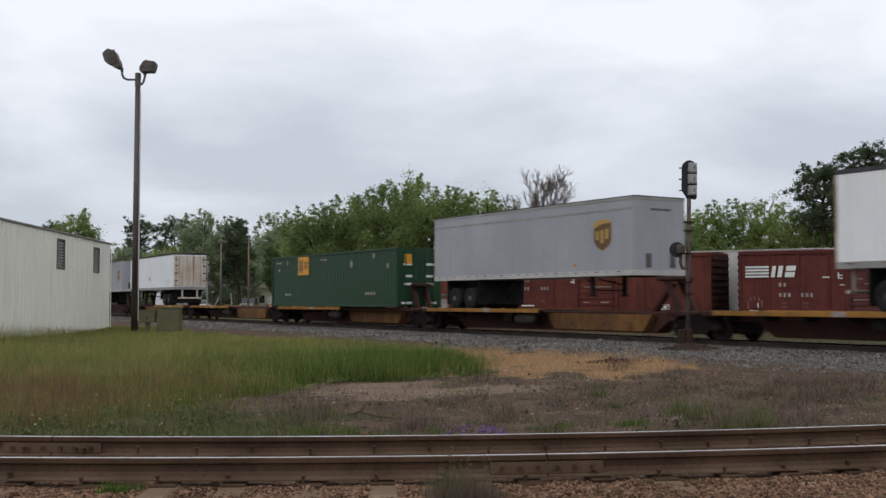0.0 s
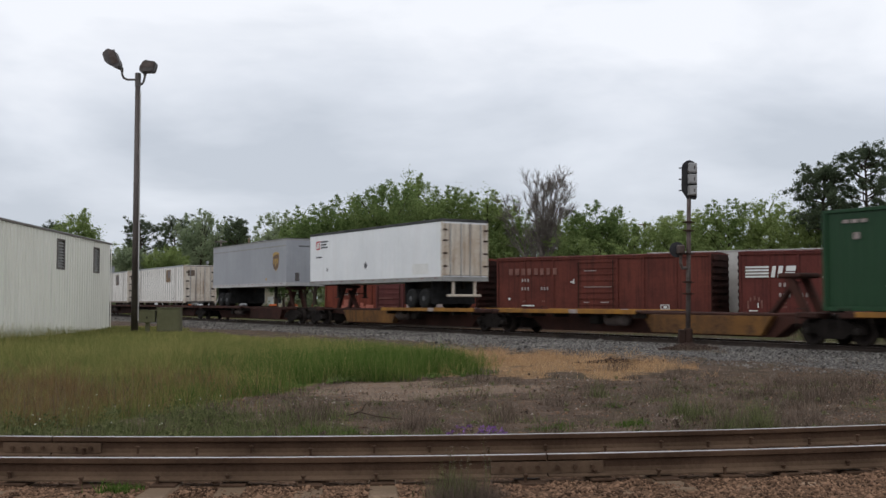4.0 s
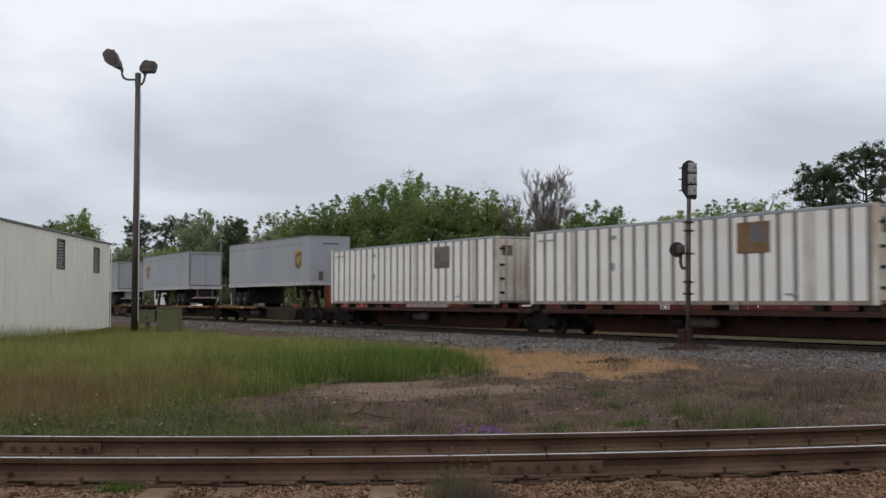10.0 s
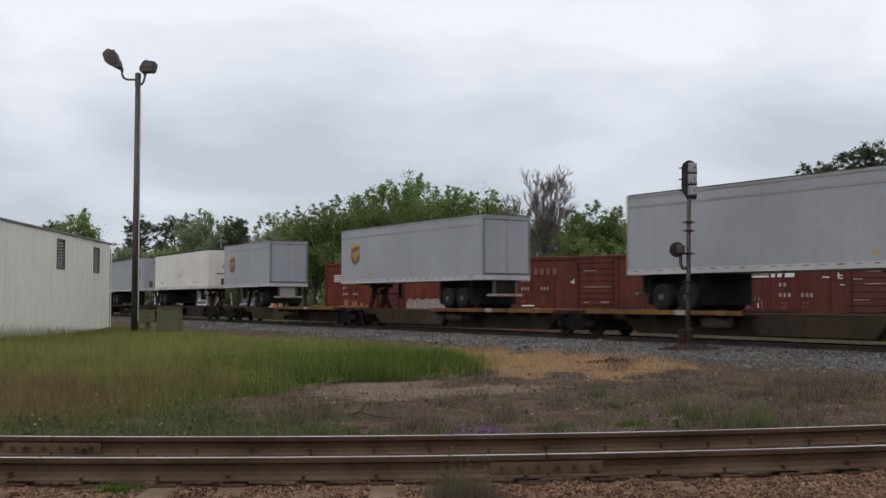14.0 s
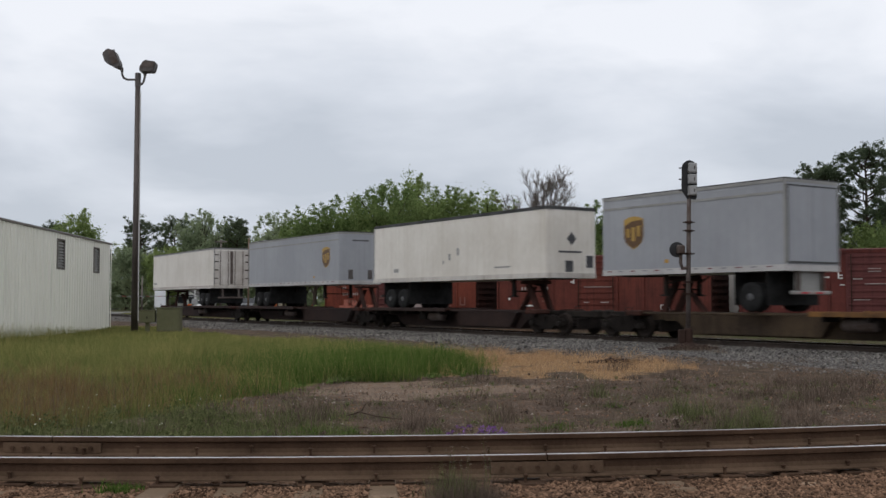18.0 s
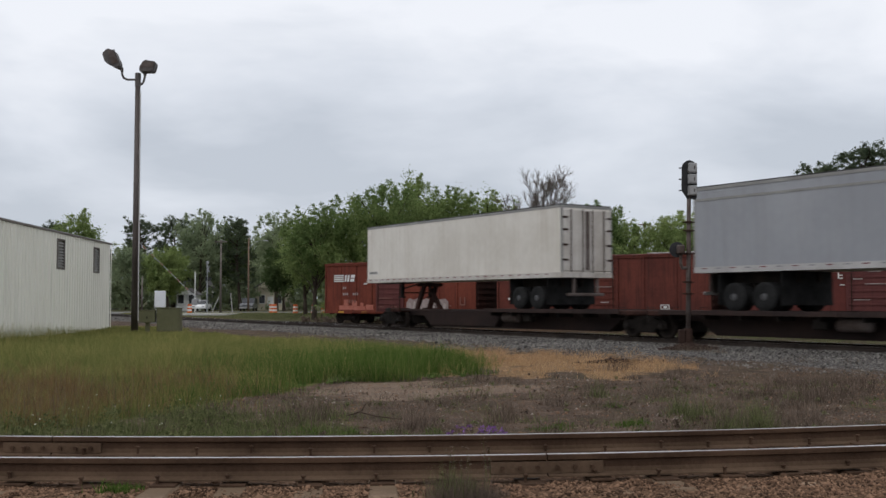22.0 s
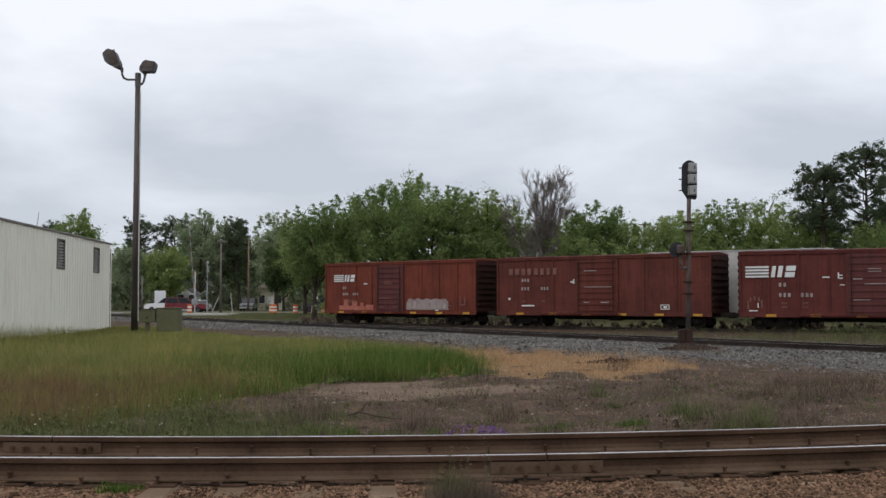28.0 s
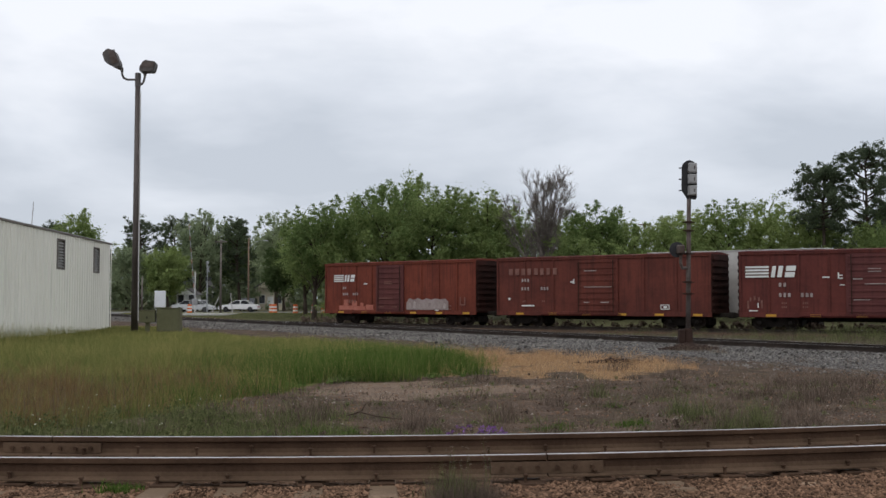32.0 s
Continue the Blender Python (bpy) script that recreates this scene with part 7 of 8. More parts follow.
def leaves(centres, radii, per, size, g, flatness=0.75):
    """Small leaf sprays round each clump's centre."""
    n = len(centres) * per
    c = np.repeat(np.array(centres), per, 0)
    r_ = np.repeat(np.array(radii), per)[:, None]
    d = g.normal(0, 1, (n, 3))
    d /= np.linalg.norm(d, axis=1)[:, None]
    d[:, 2] *= flatness
    p = c + d * r_ * np.minimum(np.abs(g.normal(0, 0.62, (n, 1))), 1.35)
    u = g.normal(0, 1, (n, 3))
    u /= np.linalg.norm(u, axis=1)[:, None]
    v = np.cross(u, g.normal(0, 1, (n, 3)))
    v /= np.linalg.norm(v, axis=1)[:, None] + 1e-9
    s = size * g.uniform(0.6, 1.35, (n, 1))
    quad = np.stack([p - u * s, p + v * s * 0.55, p + u * s, p - v * s * 0.55], 1).reshape(-1, 3)
    return quad


def tree(x, y, h, spread, kind, label, seed, bole=0.3, clumps=110, per=42, size=0.17, group=""):
    """A tapered trunk, limbs that reach into the crown, and a crown of small leaf sprays with gaps and an uneven outline."""
    g = np.random.default_rng(seed)
    z0 = float(ground_height([x], [y])[0]) - 0.05
    base = bare("tree" if kind != "pine" else "pine_tree", pose(x, y, z0), label, "tree", group)
    bm = bmesh.new()
    lean = g.uniform(-0.05, 0.05, 2) * (kind != "bare")
    top = {"pine": 0.95, "bare": 0.42}.get(kind, 0.80)
    trunk = [Vector((lean[0] * h * k + 0.12 * math.sin(5 * k + seed), lean[1] * h * k, h * k * top)) for k in np.linspace(0, 1, 7)]
    r0 = 0.016 * h + 0.05
    tube(bm, trunk, [r0 * (1.3 if i == 0 else 1) * (1 - 0.85 * i / 6) for i in range(7)], 8)

    def on_trunk(z):
        q = min(max(z / (h * top) * 6, 0), 5.99)
        return trunk[int(q)].lerp(trunk[int(q) + 1], q - int(q))

    centres, radii = [], []
    if kind == "bare":
        # a vase of straight rising limbs that fork again and again into fine twigs
        def fork(start, way, length, rad, level):
            n = 4 - level // 2
            pts = [start]
            d = way.normalized()
            for _ in range(n):
                d = (d + Vector(g.normal(0, 0.07, 3)) + Vector((0, 0, 0.05))).normalized()
                pts.append(pts[-1] + d * (length / n))
            tube(bm, pts, [rad * (1 - 0.7 * m_ / n) for m_ in range(n + 1)], 6 if level == 0 else 3, caps=False)
            if level:
                for k in range(n):
                    sprays.append((pts[k].lerp(pts[k + 1], 0.5), d))
                    sprays.append((pts[k + 1], d))
            if level == 2:
                return
            for k in range((8, 5)[level]):
                u = g.uniform(0.20, 1.0) * n
                m_ = min(int(u), n - 1)
                q = pts[m_].lerp(pts[m_ + 1], u - m_)
                turn_ = Vector(g.normal(0, 1, 3))
                turn_ = (turn_ - d * turn_.dot(d)).normalized()
                fork(q, d + turn_ * g.uniform(0.30, 0.80), length * g.uniform(0.20, 0.32), max(rad * 0.40, 0.014), level + 1)
        sprays = []
        for i in range(17):
            ang = i * 2.4 + g.uniform(-0.3, 0.3)
            out = 0.42 * math.sqrt((i + 0.5) / 17)
            start = on_trunk(h * (0.15 + 0.25 * g.uniform(0, 1)))
            tip = h * (0.97 - 1.1 * out * out) * g.uniform(0.95, 1.0)
            fork(start, Vector((math.cos(ang) * out, math.sin(ang) * out, 1.0)), (tip - start.z) * 0.86, 0.07, 0)
    elif kind == "pine":
        n_l = 38
        for i in range(n_l):
            k = bole + (0.97 - bole) * (i + g.uniform(0, 1)) / n_l
            start = on_trunk(h * k * top)
            ang = i * 2.4 + g.uniform(-0.5, 0.5)
            mid = (k - bole) / (1 - bole)
            reach = spread * (0.32 + 0.70 * math.sin(math.pi * (0.18 + 0.76 * mid))) * g.uniform(0.6, 1.08)
            pts = limb_path(start, (math.cos(ang), math.sin(ang), 0.1 + 0.5 * mid), reach, g, 5)
            tube(bm, pts, [0.075 * (1 - 0.85 * m_ / 5) + 0.01 for m_ in range(6)], 5)
            for m_ in (3, 4, 5):
                for _ in range(2):
                    centres.append(tuple(pts[m_] + Vector(g.normal(0, 0.30, 3)) + Vector((0, 0, 0.15))))
                    radii.append(g.uniform(0.32, 0.62))
        for _ in range(8):
            centres.append(tuple(trunk[-1] + Vector((g.normal(0, 0.5), g.normal(0, 0.5), g.uniform(-0.7, 0.25)))))
            radii.append(0.6)
    else:
        lo, hi = h * bole, h
        mid_z, half_z = (lo + hi) / 2, (hi - lo) / 2
        ph = g.uniform(0, 6.283, 6)
        for i in range(clumps):
            a, v = g.uniform(0, 6.283), g.uniform(-1, 1)
            rough = 0.88 + 0.10 * math.sin(3 * a + ph[0] + 2 * v) + 0.10 * math.sin(5 * a + ph[1] - 4 * v) + 0.10 * math.sin(2 * a + 6 * v + ph[2])
            deep = g.uniform(0.15, 1.0) ** 0.40 * rough
            flat_ = math.sqrt(1 - v * v) * (1.08 if v < 0 else 1.0)
            centres.append((lean[0] * mid_z + math.cos(a) * flat_ * spread * deep, lean[1] * mid_z + math.sin(a) * flat_ * spread * deep, mid_z + v * half_z * deep))
            radii.append((0.17 * spread + 0.20) * g.uniform(0.55, 1.3))
        # thin sprays that stand out of the crown
        for i in range(16):
            a, v = g.uniform(0, 6.283), g.uniform(0.35, 0.98)
            flat_ = math.sqrt(1 - v * v)
            top_ = Vector((lean[0] * mid_z + math.cos(a) * flat_ * spread * 0.95, lean[1] * mid_z + math.sin(a) * flat_ * spread * 0.95, mid_z + v * half_z * 0.92))
            for k in range(3):
                centres.append(tuple(top_ + Vector((g.normal(0, 0.12), g.normal(0, 0.12), 0.38 * k - 0.3))))
                radii.append(0.50 - 0.12 * k)
        for i in range(22):
            c = Vector(centres[int(g.integers(len(centres)))])
            start = on_trunk(max(c.z - h * 0.22, h * max(bole, 0.1)) * g.uniform(0.7, 1.0))
            sag = start.lerp(c, 0.5) + Vector((g.normal(0, 0.2), g.normal(0, 0.2), 0.15))
            tube(bm, [start, sag, c], [r0 * 0.30, r0 * 0.18, 0.012], 5)
    part("trunk", bm, M["bark"] if kind != "bare" else M["bark_pale"], base)
    if kind == "bare":
        # fine twigs on every branch: thin slivers that fan upwards
        root = np.repeat(np.array([tuple(q) for q, _ in sprays]), 3, 0)
        aim = np.repeat(np.array([tuple(d) for _, d in sprays]), 3, 0) + g.normal(0, 0.40, root.shape) + np.array([0, 0, 0.25])
        aim /= np.linalg.norm(aim, axis=1)[:, None]
        across = np.cross(aim, g.normal(0, 1, root.shape))
        across *= 0.010 / (np.linalg.norm(across, axis=1)[:, None] + 1e-9)
        fan = np.stack([root - across, root + across, root + aim * g.uniform(0.35, 0.95, (len(root), 1))], 1).reshape(-1, 3)
        twigs = tagged(new("brushwood", cloud_mesh("brushwood", fan, np.arange(len(fan)).reshape(-1, 3), M["bark_pale"])), "pale fine twigs", kind="stuff")
        twigs.parent = base
    mat = {"mid": "leaf_mid", "dark": "leaf_dark", "pale": "leaf_pale", "pine": "leaf_pine", "bare": "leaf_pale"}[kind]
    if centres:
        verts = leaves(centres, radii, per, size, g, 0.72 if kind == "pine" else 0.8)
        if kind != "pine":
            # larger sprays fill the crown's inside
            mid_c = np.array([lean[0] * mid_z, lean[1] * mid_z, mid_z])
            inner = mid_c + (np.array(centres[:clumps]) - mid_c) * 0.80
            verts = np.concatenate([verts, leaves(inner, radii[:clumps], 13, size * 2.9, g, 0.8)])
        ob = new("crown", cloud_mesh("crown", verts, np.arange(len(verts)).reshape(-1, 4), M[mat]))
        ob.parent = base
    return base


TREES = [
    # wood behind the boxcars
    (-14.6, 113.5, 9.8, 3.3, "mid"), (-12.2, 102.1, 10.6, 3.6, "mid"), (-8.6, 106.0, 12.0, 4.0, "mid"), (-5.4, 100.2, 12.2, 3.8, "mid"),
    (-3.3, 107.9, 14.2, 3.2, "mid"), (-1.0, 102.1, 12.6, 3.8, "mid"), (1.6, 107.9, 11.8, 3.4, "mid"), (3.9, 102.1, 11.8, 3.2, "mid"),
    (6.6, 106.0, 10.6, 3.4, "mid"), (12.4, 107.9, 10.2, 3.6, "mid"), (15.8, 107.9, 11.2, 3.4, "mid"), (18.8, 111.8, 9.6, 3.2, "mid"),
    # right of the signal
    (22.6, 104.1, 9.6, 3.2, "mid"), (25.4, 107.9, 10.2, 3.4, "mid"), (28.4, 106.0, 11.2, 3.4, "mid"), (31.6, 104.1, 11.0, 3.4, "mid"),
    (35.2, 102.1, 10.4, 3.6, "mid"), (38.6, 94.4, 8.6, 3.2, "mid"), (42.2, 100.2, 11.0, 3.6, "dark"),
    # across the street
    (-50.5, 171.5, 11.0, 4.2, "pale"), (-47.6, 169.6, 13.8, 4.8, "pine"), (-41.5, 165.7, 13.6, 4.6, "pine"), (-36.8, 161.9, 15.2, 4.6, "pale"), (-33.6, 169.6, 14.0, 3.0, "dark"), (-39.4, 172.0, 15.0, 3.6, "pale"),
    (-30.6, 161.9, 13.6, 3.0, "pine"), (-27.6, 173.4, 13.0, 4.2, "pale"), (-24.4, 158.0, 14.8, 4.0, "pale"), (-20.2, 169.6, 13.0, 4.4, "mid"),
    (-44.2, 154.2, 9.6, 4.0, "pale"), (-38.6, 150.3, 8.8, 3.6, "mid"), (-55.0, 163.8, 9.0, 3.8, "dark"), (-21.4, 144.5, 9.0, 3.4, "dark"), (-33.0, 183.1, 13.0, 4.6, "dark"), (-40, 188.8, 12, 5, "dark"),
    # over the shed's roof
    (-39.0, 115.6, 11.0, 2.9, "mid"), (-52.5, 144.5, 12.0, 3.6, "pine"),
]
NAMES_ = {"mid": "leafy green tree in fresh spring leaf", "dark": "dark green broadleaf tree", "pale": "tall tree with thin pale new leaves, lightened for haze",
          "pine": "tall dark pine with open tufted boughs"}
for i, (x, y, h, s, kind) in enumerate(TREES):
    far_ = y > 140
    tree(x, y, h * (1.02 if far_ else 1.05), s * (1.0 if far_ else 1.08), kind, NAMES_[kind], 40 + i, bole=0.30 if kind == "pine" else (0.2 if x < -13 else 0.25), group="trees beside the railway",
         clumps={"pale": 110, "dark": 170}.get(kind, 170), per=66 if far_ else 86, size=0.12 if far_ else 0.080)
for i, (x, y, h, s, low) in enumerate(((35.2, 98.3, 14.6, 2.9, 0.60), (39.3, 98.3, 16.4, 3.6, 0.34), (42.9, 101.2, 17.0, 3.6, 0.34))):
    tree(x, y, h, s, "pine", NAMES_["pine"], 90 + i, bole=low, group="trees beside the railway", per=130, size=0.09)
tree(9.15, 99.0, 14.9, 3.6, "bare", "bare tree with pale fine branches", 99, bole=0.28, group="trees beside the railway")


def thicket(name, label, rows, mat, seed, per, size):
    """Undergrowth that fills the foot of a wood: leaf sprays in one mesh."""
    g = np.random.default_rng(seed)
    cs, rs = [], []
    for x0, x1, y0, y1, h, n in rows:
        for _ in range(n):
            x, y = g.uniform(x0, x1), g.uniform(y0, y1)
            cs.append((x, y, float(ground_height([x], [y])[0]) + h * g.uniform(0.05, 1.0)))
            rs.append(g.uniform(0.6, 1.3))
    v = leaves(cs, rs, per, size, g)
    me = cloud_mesh(name, v, np.arange(len(v)).reshape(-1, 4), M[mat])
    return tagged(new(name, me), label, "undergrowth", kind="stuff")


thicket("undergrowth", "dense green undergrowth below the trees", [(-11.6, 19, 97, 112, 7.6, 600), (19, 46, 96, 110, 6.9, 480)], "leaf_mid", 7, 60, 0.12)


def siding_brush():
    """Low brush that has grown up behind the parked boxcars."""
    g = np.random.default_rng(113)
    cs, rs = [], []
    for _ in range(420):
        x, y, _h = SIDING.at(g.uniform(-8, 82), g.uniform(-3.1, -2.3))
        cs.append((x, y, float(ground_height([x], [y])[0]) + g.uniform(0.05, 0.5)))
        rs.append(g.uniform(0.25, 0.45))
    v = leaves(cs, rs, 34, 0.10, g)
    me = cloud_mesh("brush", v, np.arange(len(v)).reshape(-1, 4), M["weed_brown"])
    return tagged(new("brush", me), "low dry brown brush behind the parked boxcars", "undergrowth", kind="stuff")


siding_brush()
thicket("far_woods", "far woods closing the view", [(-75, -14, 174, 180, 4.2, 460), (-75, -14, 180, 200, 9.5, 520), (-15, 60, 150, 165, 7.5, 360), (-130, -75, 186, 210, 9, 160), (-62, -14, 164, 172, 4.6, 240)], "leaf_pale", 8, 32, 0.34)

# ---------------------------------------------------------------- grass and weeds


def blades(name, label, pts, height, width, mat, seed, lean=0.35, plain=True):
    """Grass: bent, tapered blades in one mesh; plain: straight slivers for far grass."""
    g = np.random.default_rng(seed)
    n = len(pts)
    h = np.asarray(height) * g.uniform(0.55, 1.25, n)
    w = np.asarray(width) * g.uniform(0.7, 1.3, n)
    a = g.uniform(0, 6.283, n)
    side = np.stack([np.cos(a), np.sin(a), 0 * a], 1) * w[:, None] * 0.5
    b = g.uniform(0, 6.283, n)
    bend = np.stack([np.cos(b), np.sin(b), 0 * b], 1) * (h * g.uniform(0, lean, n))[:, None]
    up = np.stack([0 * h, 0 * h, h], 1)
    base = pts - np.array([0, 0, 0.02])
    mid = base + up * 0.55 + bend * 0.35
    tip = base + up + bend
    if plain:
        v = np.stack([base - side, base + side, tip], 1).reshape(-1, 3)
        me = cloud_mesh(name, v, np.arange(n * 3).reshape(-1, 3), M[mat])
        return tagged(new(name, me), label, "grass", kind="stuff")
    v = np.stack([base - side, base + side, mid + side * 0.8, mid - side * 0.8, tip], 1).reshape(-1, 3)
    k = (np.arange(n) * 5)[:, None]
    me = cloud_mesh(name, v, k + np.array([0, 1, 2, 4, 3]), M[mat])
    return tagged(new(name, me), label, "grass", kind="stuff")


def on(poly):
    return lambda x, y, g: inside(poly, x, y)


def ragged(poly, seed, by=0.7):
    """Inside an outline whose edge wanders."""
    return lambda x, y, g: inside(poly, x + by * lumps(x, y, 2.4, seed) + g.normal(0, 0.18, len(x)), y + 1.6 * by * lumps(x, y, 3.1, seed + 1) + g.normal(0, 0.3, len(x)))


def lush(x, y):
    """Where the meadow is thick and dark: most at its end."""
    return ease(-7.0, -1.0, x) * ease(40, 26, y) * ease(13.0, 18.5, y + 0.5 * lumps(x, y, 3, 78))


def in_meadow(by):
    return lambda x, y, g: ragged(MEADOW, 70, by)(x, y, g) & (g.uniform(0, 1, len(x)) > 0.8 * lush(x, y))


def tussocks(x, y):
    """Grass stands in bunches of uneven height: about 0.6 to 1.4."""
    return np.clip(1 + 0.28 * lumps(x, y, 0.55, 201) + 0.22 * lumps(x, y, 1.5, 202) + 0.15 * lumps(x, y, 4.0, 203), 0.5, 1.5)


p = np.concatenate([scatter(190000, -9, 1, 12.3, 30, 21, in_meadow(0.45)), scatter(150000, -22, 0, 26, 64, 22, in_meadow(0.4))])
hh = 0.24 + 0.16 * ease(17, 22, p[:, 1]) * ease(40, 27, p[:, 1]) - 0.10 * ease(36, 50, p[:, 1])
blades("meadow_grass", "tall green meadow grass between shed and track", p, hh * tussocks(p[:, 0], p[:, 1]), 0.0034 + 0.00030 * p[:, 1], "grass_green", 23, 0.95, plain=True)


def in_lush(x, y, g):
    """Thick at the meadow's end, thinning out into the rest."""
    return ragged(MEADOW, 70, 0.4)(x, y, g) & (g.uniform(0, 1, len(x)) < lush(x, y))


p = scatter(125000, -8, 1.4, 13, 36, 24, in_lush)
blades("lush_grass", "darker lush grass at the meadow's end", p, (0.28 + 0.20 * ease(19, 21, p[:, 1]) * ease(29, 24, p[:, 1])) * tussocks(p[:, 0], p[:, 1]), 0.0125, "grass_lush", 25, 0.7, plain=True)


def in_seed(x, y, g):
    k = ease(-1.8, -5.0, x + 0.8 * lumps(x, y, 2.6, 79)) * ease(20.5, 14, y + 2.0 * lumps(x, y, 3.4, 80)) * (0.75 + 0.5 * lumps(x, y, 1.8, 81))
    return ragged(MEADOW, 70, 0.5)(x, y, g) & (g.uniform(0, 1, len(x)) < k)


p = scatter(70000, -8.5, -1.6, 11.3, 24, 26, in_seed)
blades("seeding_grass", "brown seeding grass at the meadow's front", p, 0.37 * tussocks(p[:, 0], p[:, 1]) ** 2.2, 0.0080, "grass_brown", 27, 1.2, plain=True)
p = scatter(7000, -12, 0.6, 13, 40, 111, ragged(MEADOW, 70, 0.5))
blades("pale_stalks", "thin pale stalks rising from the meadow", p, 0.42, 0.003 + 0.0002 * p[:, 1], "grass_green", 112, 0.4)
p = scatter(5200, -8.0, -2.2, 11.4, 19.5, 107, in_seed)
blades("seed_stalks", "sparse tall tan seed stalks", p, 0.52, 0.007, "weed_grey", 108, 0.35)
p = scatter(36000, -2.2, 6.8, 21.3, 37.5, 28, lambda x, y, g: ragged(DEAD, 74, 1.15)(x, y, g) & (g.uniform(0, 1, len(x)) < 0.50 + 0.55 * lumps(x, y, 2.2, 9)))
blades("dead_grass", "pale tan dead grass patch beside the ballast", p, 0.21 * tussocks(p[:, 0], p[:, 1]) ** 1.4, 0.008, "grass_tan", 29, 1.5, plain=True)


p = scatter(16000, -19, -15, 33, 61, 101, lambda x, y, g: (x - (-18.62 + (60 - y) * 0.0748) > 0.08) & (x - (-18.62 + (60 - y) * 0.0748) < 0.75))
blades("wall_grass", "tall uncut grass along the shed's foot", p, 0.18 + 0.50 * ease(58, 42, p[:, 1]), 0.012, "grass_green", 102, 0.5)


def tufts(name, label, n, area, h, w, mat, seed, per=38, spread=0.14, keep=None, lean=0.9):
    g = np.random.default_rng(seed)
    c = scatter(n, *area, seed + 1, keep)
    p = np.repeat(c, per, 0)
    big = np.repeat(np.clip(g.lognormal(0, 0.3, len(c)), 0.5, 1.5), per)
    p[:, :2] += g.normal(0, spread, (len(p), 2)) * big[:, None]
    return blades(name, label, p, h * big, w, mat, seed + 2, lean)


def patchy(x, y, g):
    """Open dirt, left bare here and there."""
    free = ~inside(MEADOW, x, y) & ~inside(DEAD, x, y) & (np.abs(x) < y * 0.46)
    return free & (lumps(x, y, 3.6, 12) + g.normal(0, 0.25, len(x)) > 0.12)


def clumped(seed, x0=-99, x1=99):
    """Dirt where weeds stand in loose drifts."""
    return lambda x, y, g: ~inside(MEADOW, x, y) & ~inside(DEAD, x, y) & (x > x0) & (x < x1) & (np.abs(x) < y * 0.46) & (lumps(x, y, 2.3, seed) + g.normal(0, 0.3, len(x)) > 0.30) & (g.uniform(0, 1, len(x)) > 0.9 * bare_path(x, y))


tufts("track_weeds", "short green weeds along the far rail", 260, (-6.5, 6.5, 11.2, 12.9), 0.07, 0.004, "grass_lush", 31, per=70, spread=0.10, keep=lambda x, y, g: lumps(x, y, 1.6, 82) > 0.15, lean=0.9)
tufts("meadow_weeds", "low green weeds at the meadow's front edge", 190, (-6.5, -1.2, 11.3, 15.0), 0.17, 0.0085, "weed_olive", 54, per=50, spread=0.13, keep=None, lean=0.7)
tufts("dry_weeds", "dry grey weeds scattered over the dirt", 900, (-4, 9, 12.3, 22), 0.16, 0.0075, "weed_brown", 34, per=26, spread=0.10, keep=clumped(83), lean=1.5)
tufts("green_weeds", "small green weeds scattered over the dirt", 420, (-4, 9, 11.8, 21), 0.13, 0.008, "weed_olive", 37, per=28, spread=0.09, keep=clumped(84), lean=1.4)
tufts("low_stubble", "low dry stubble over the dirt", 1500, (-4, 10, 11.5, 24), 0.06, 0.0070, "weed_grey", 85, per=16, spread=0.16, keep=patchy, lean=1.2)
def clump(name, label, places, h, w, mat, seed, per, spread, lean=0.5):
    """Single plants of weed, each a thick bunch of stalks."""
    g = np.random.default_rng(seed)
    c = np.array([(x, y, 0.0) for x, y in places])
    c[:, 2] = ground_height(c[:, 0], c[:, 1])
    p = np.repeat(c, per, 0)
    p[:, :2] += np.clip(g.normal(0, spread, (len(p), 2)), -2 * spread, 2 * spread)
    size = np.repeat(g.uniform(0.7, 1.25, len(c)), per) * np.exp(-((p[:, :2] - np.repeat(c[:, :2], per, 0)) ** 2).sum(1) / (3 * spread * spread))
    return blades(name, label, p, h * np.maximum(size, 0.25), w, mat, seed + 1, lean)


clump("tall_weeds", "tall grey-green weeds standing on dirt", [(3.53, 13.36), (3.52, 13.73), (3.70, 13.60), (3.33, 15.29), (3.50, 15.62), (4.06, 13.86), (4.04, 13.60), (3.69, 15.14), (2.49, 17.26), (3.37, 14.61), (4.11, 14.40)], 0.44, 0.0080, "weed_olive", 87, 110, 0.12, 0.9)
clump("low_green_weeds", "low bright green weeds on dirt", [(-3.19, 11.99), (-3.07, 12.15), (-2.09, 11.99), (-1.92, 12.09), (-1.70, 11.94), (-2.40, 11.94), (3.95, 11.99), (5.25, 13.29), (2.62, 12.20), (2.44, 14.12), (2.27, 13.99), (2.58, 14.26), (-1.47, 12.56), (-1.32, 12.67), (-1.63, 12.78), (2.54, 16.13), (1.22, 13.24), (1.40, 13.36), (-1.10, 12.78), (1.55, 13.73), (-0.57, 12.89), (-0.09, 12.89), (5.33, 13.48)], 0.13, 0.0075, "grass_lush", 89, 200, 0.13, 0.9)
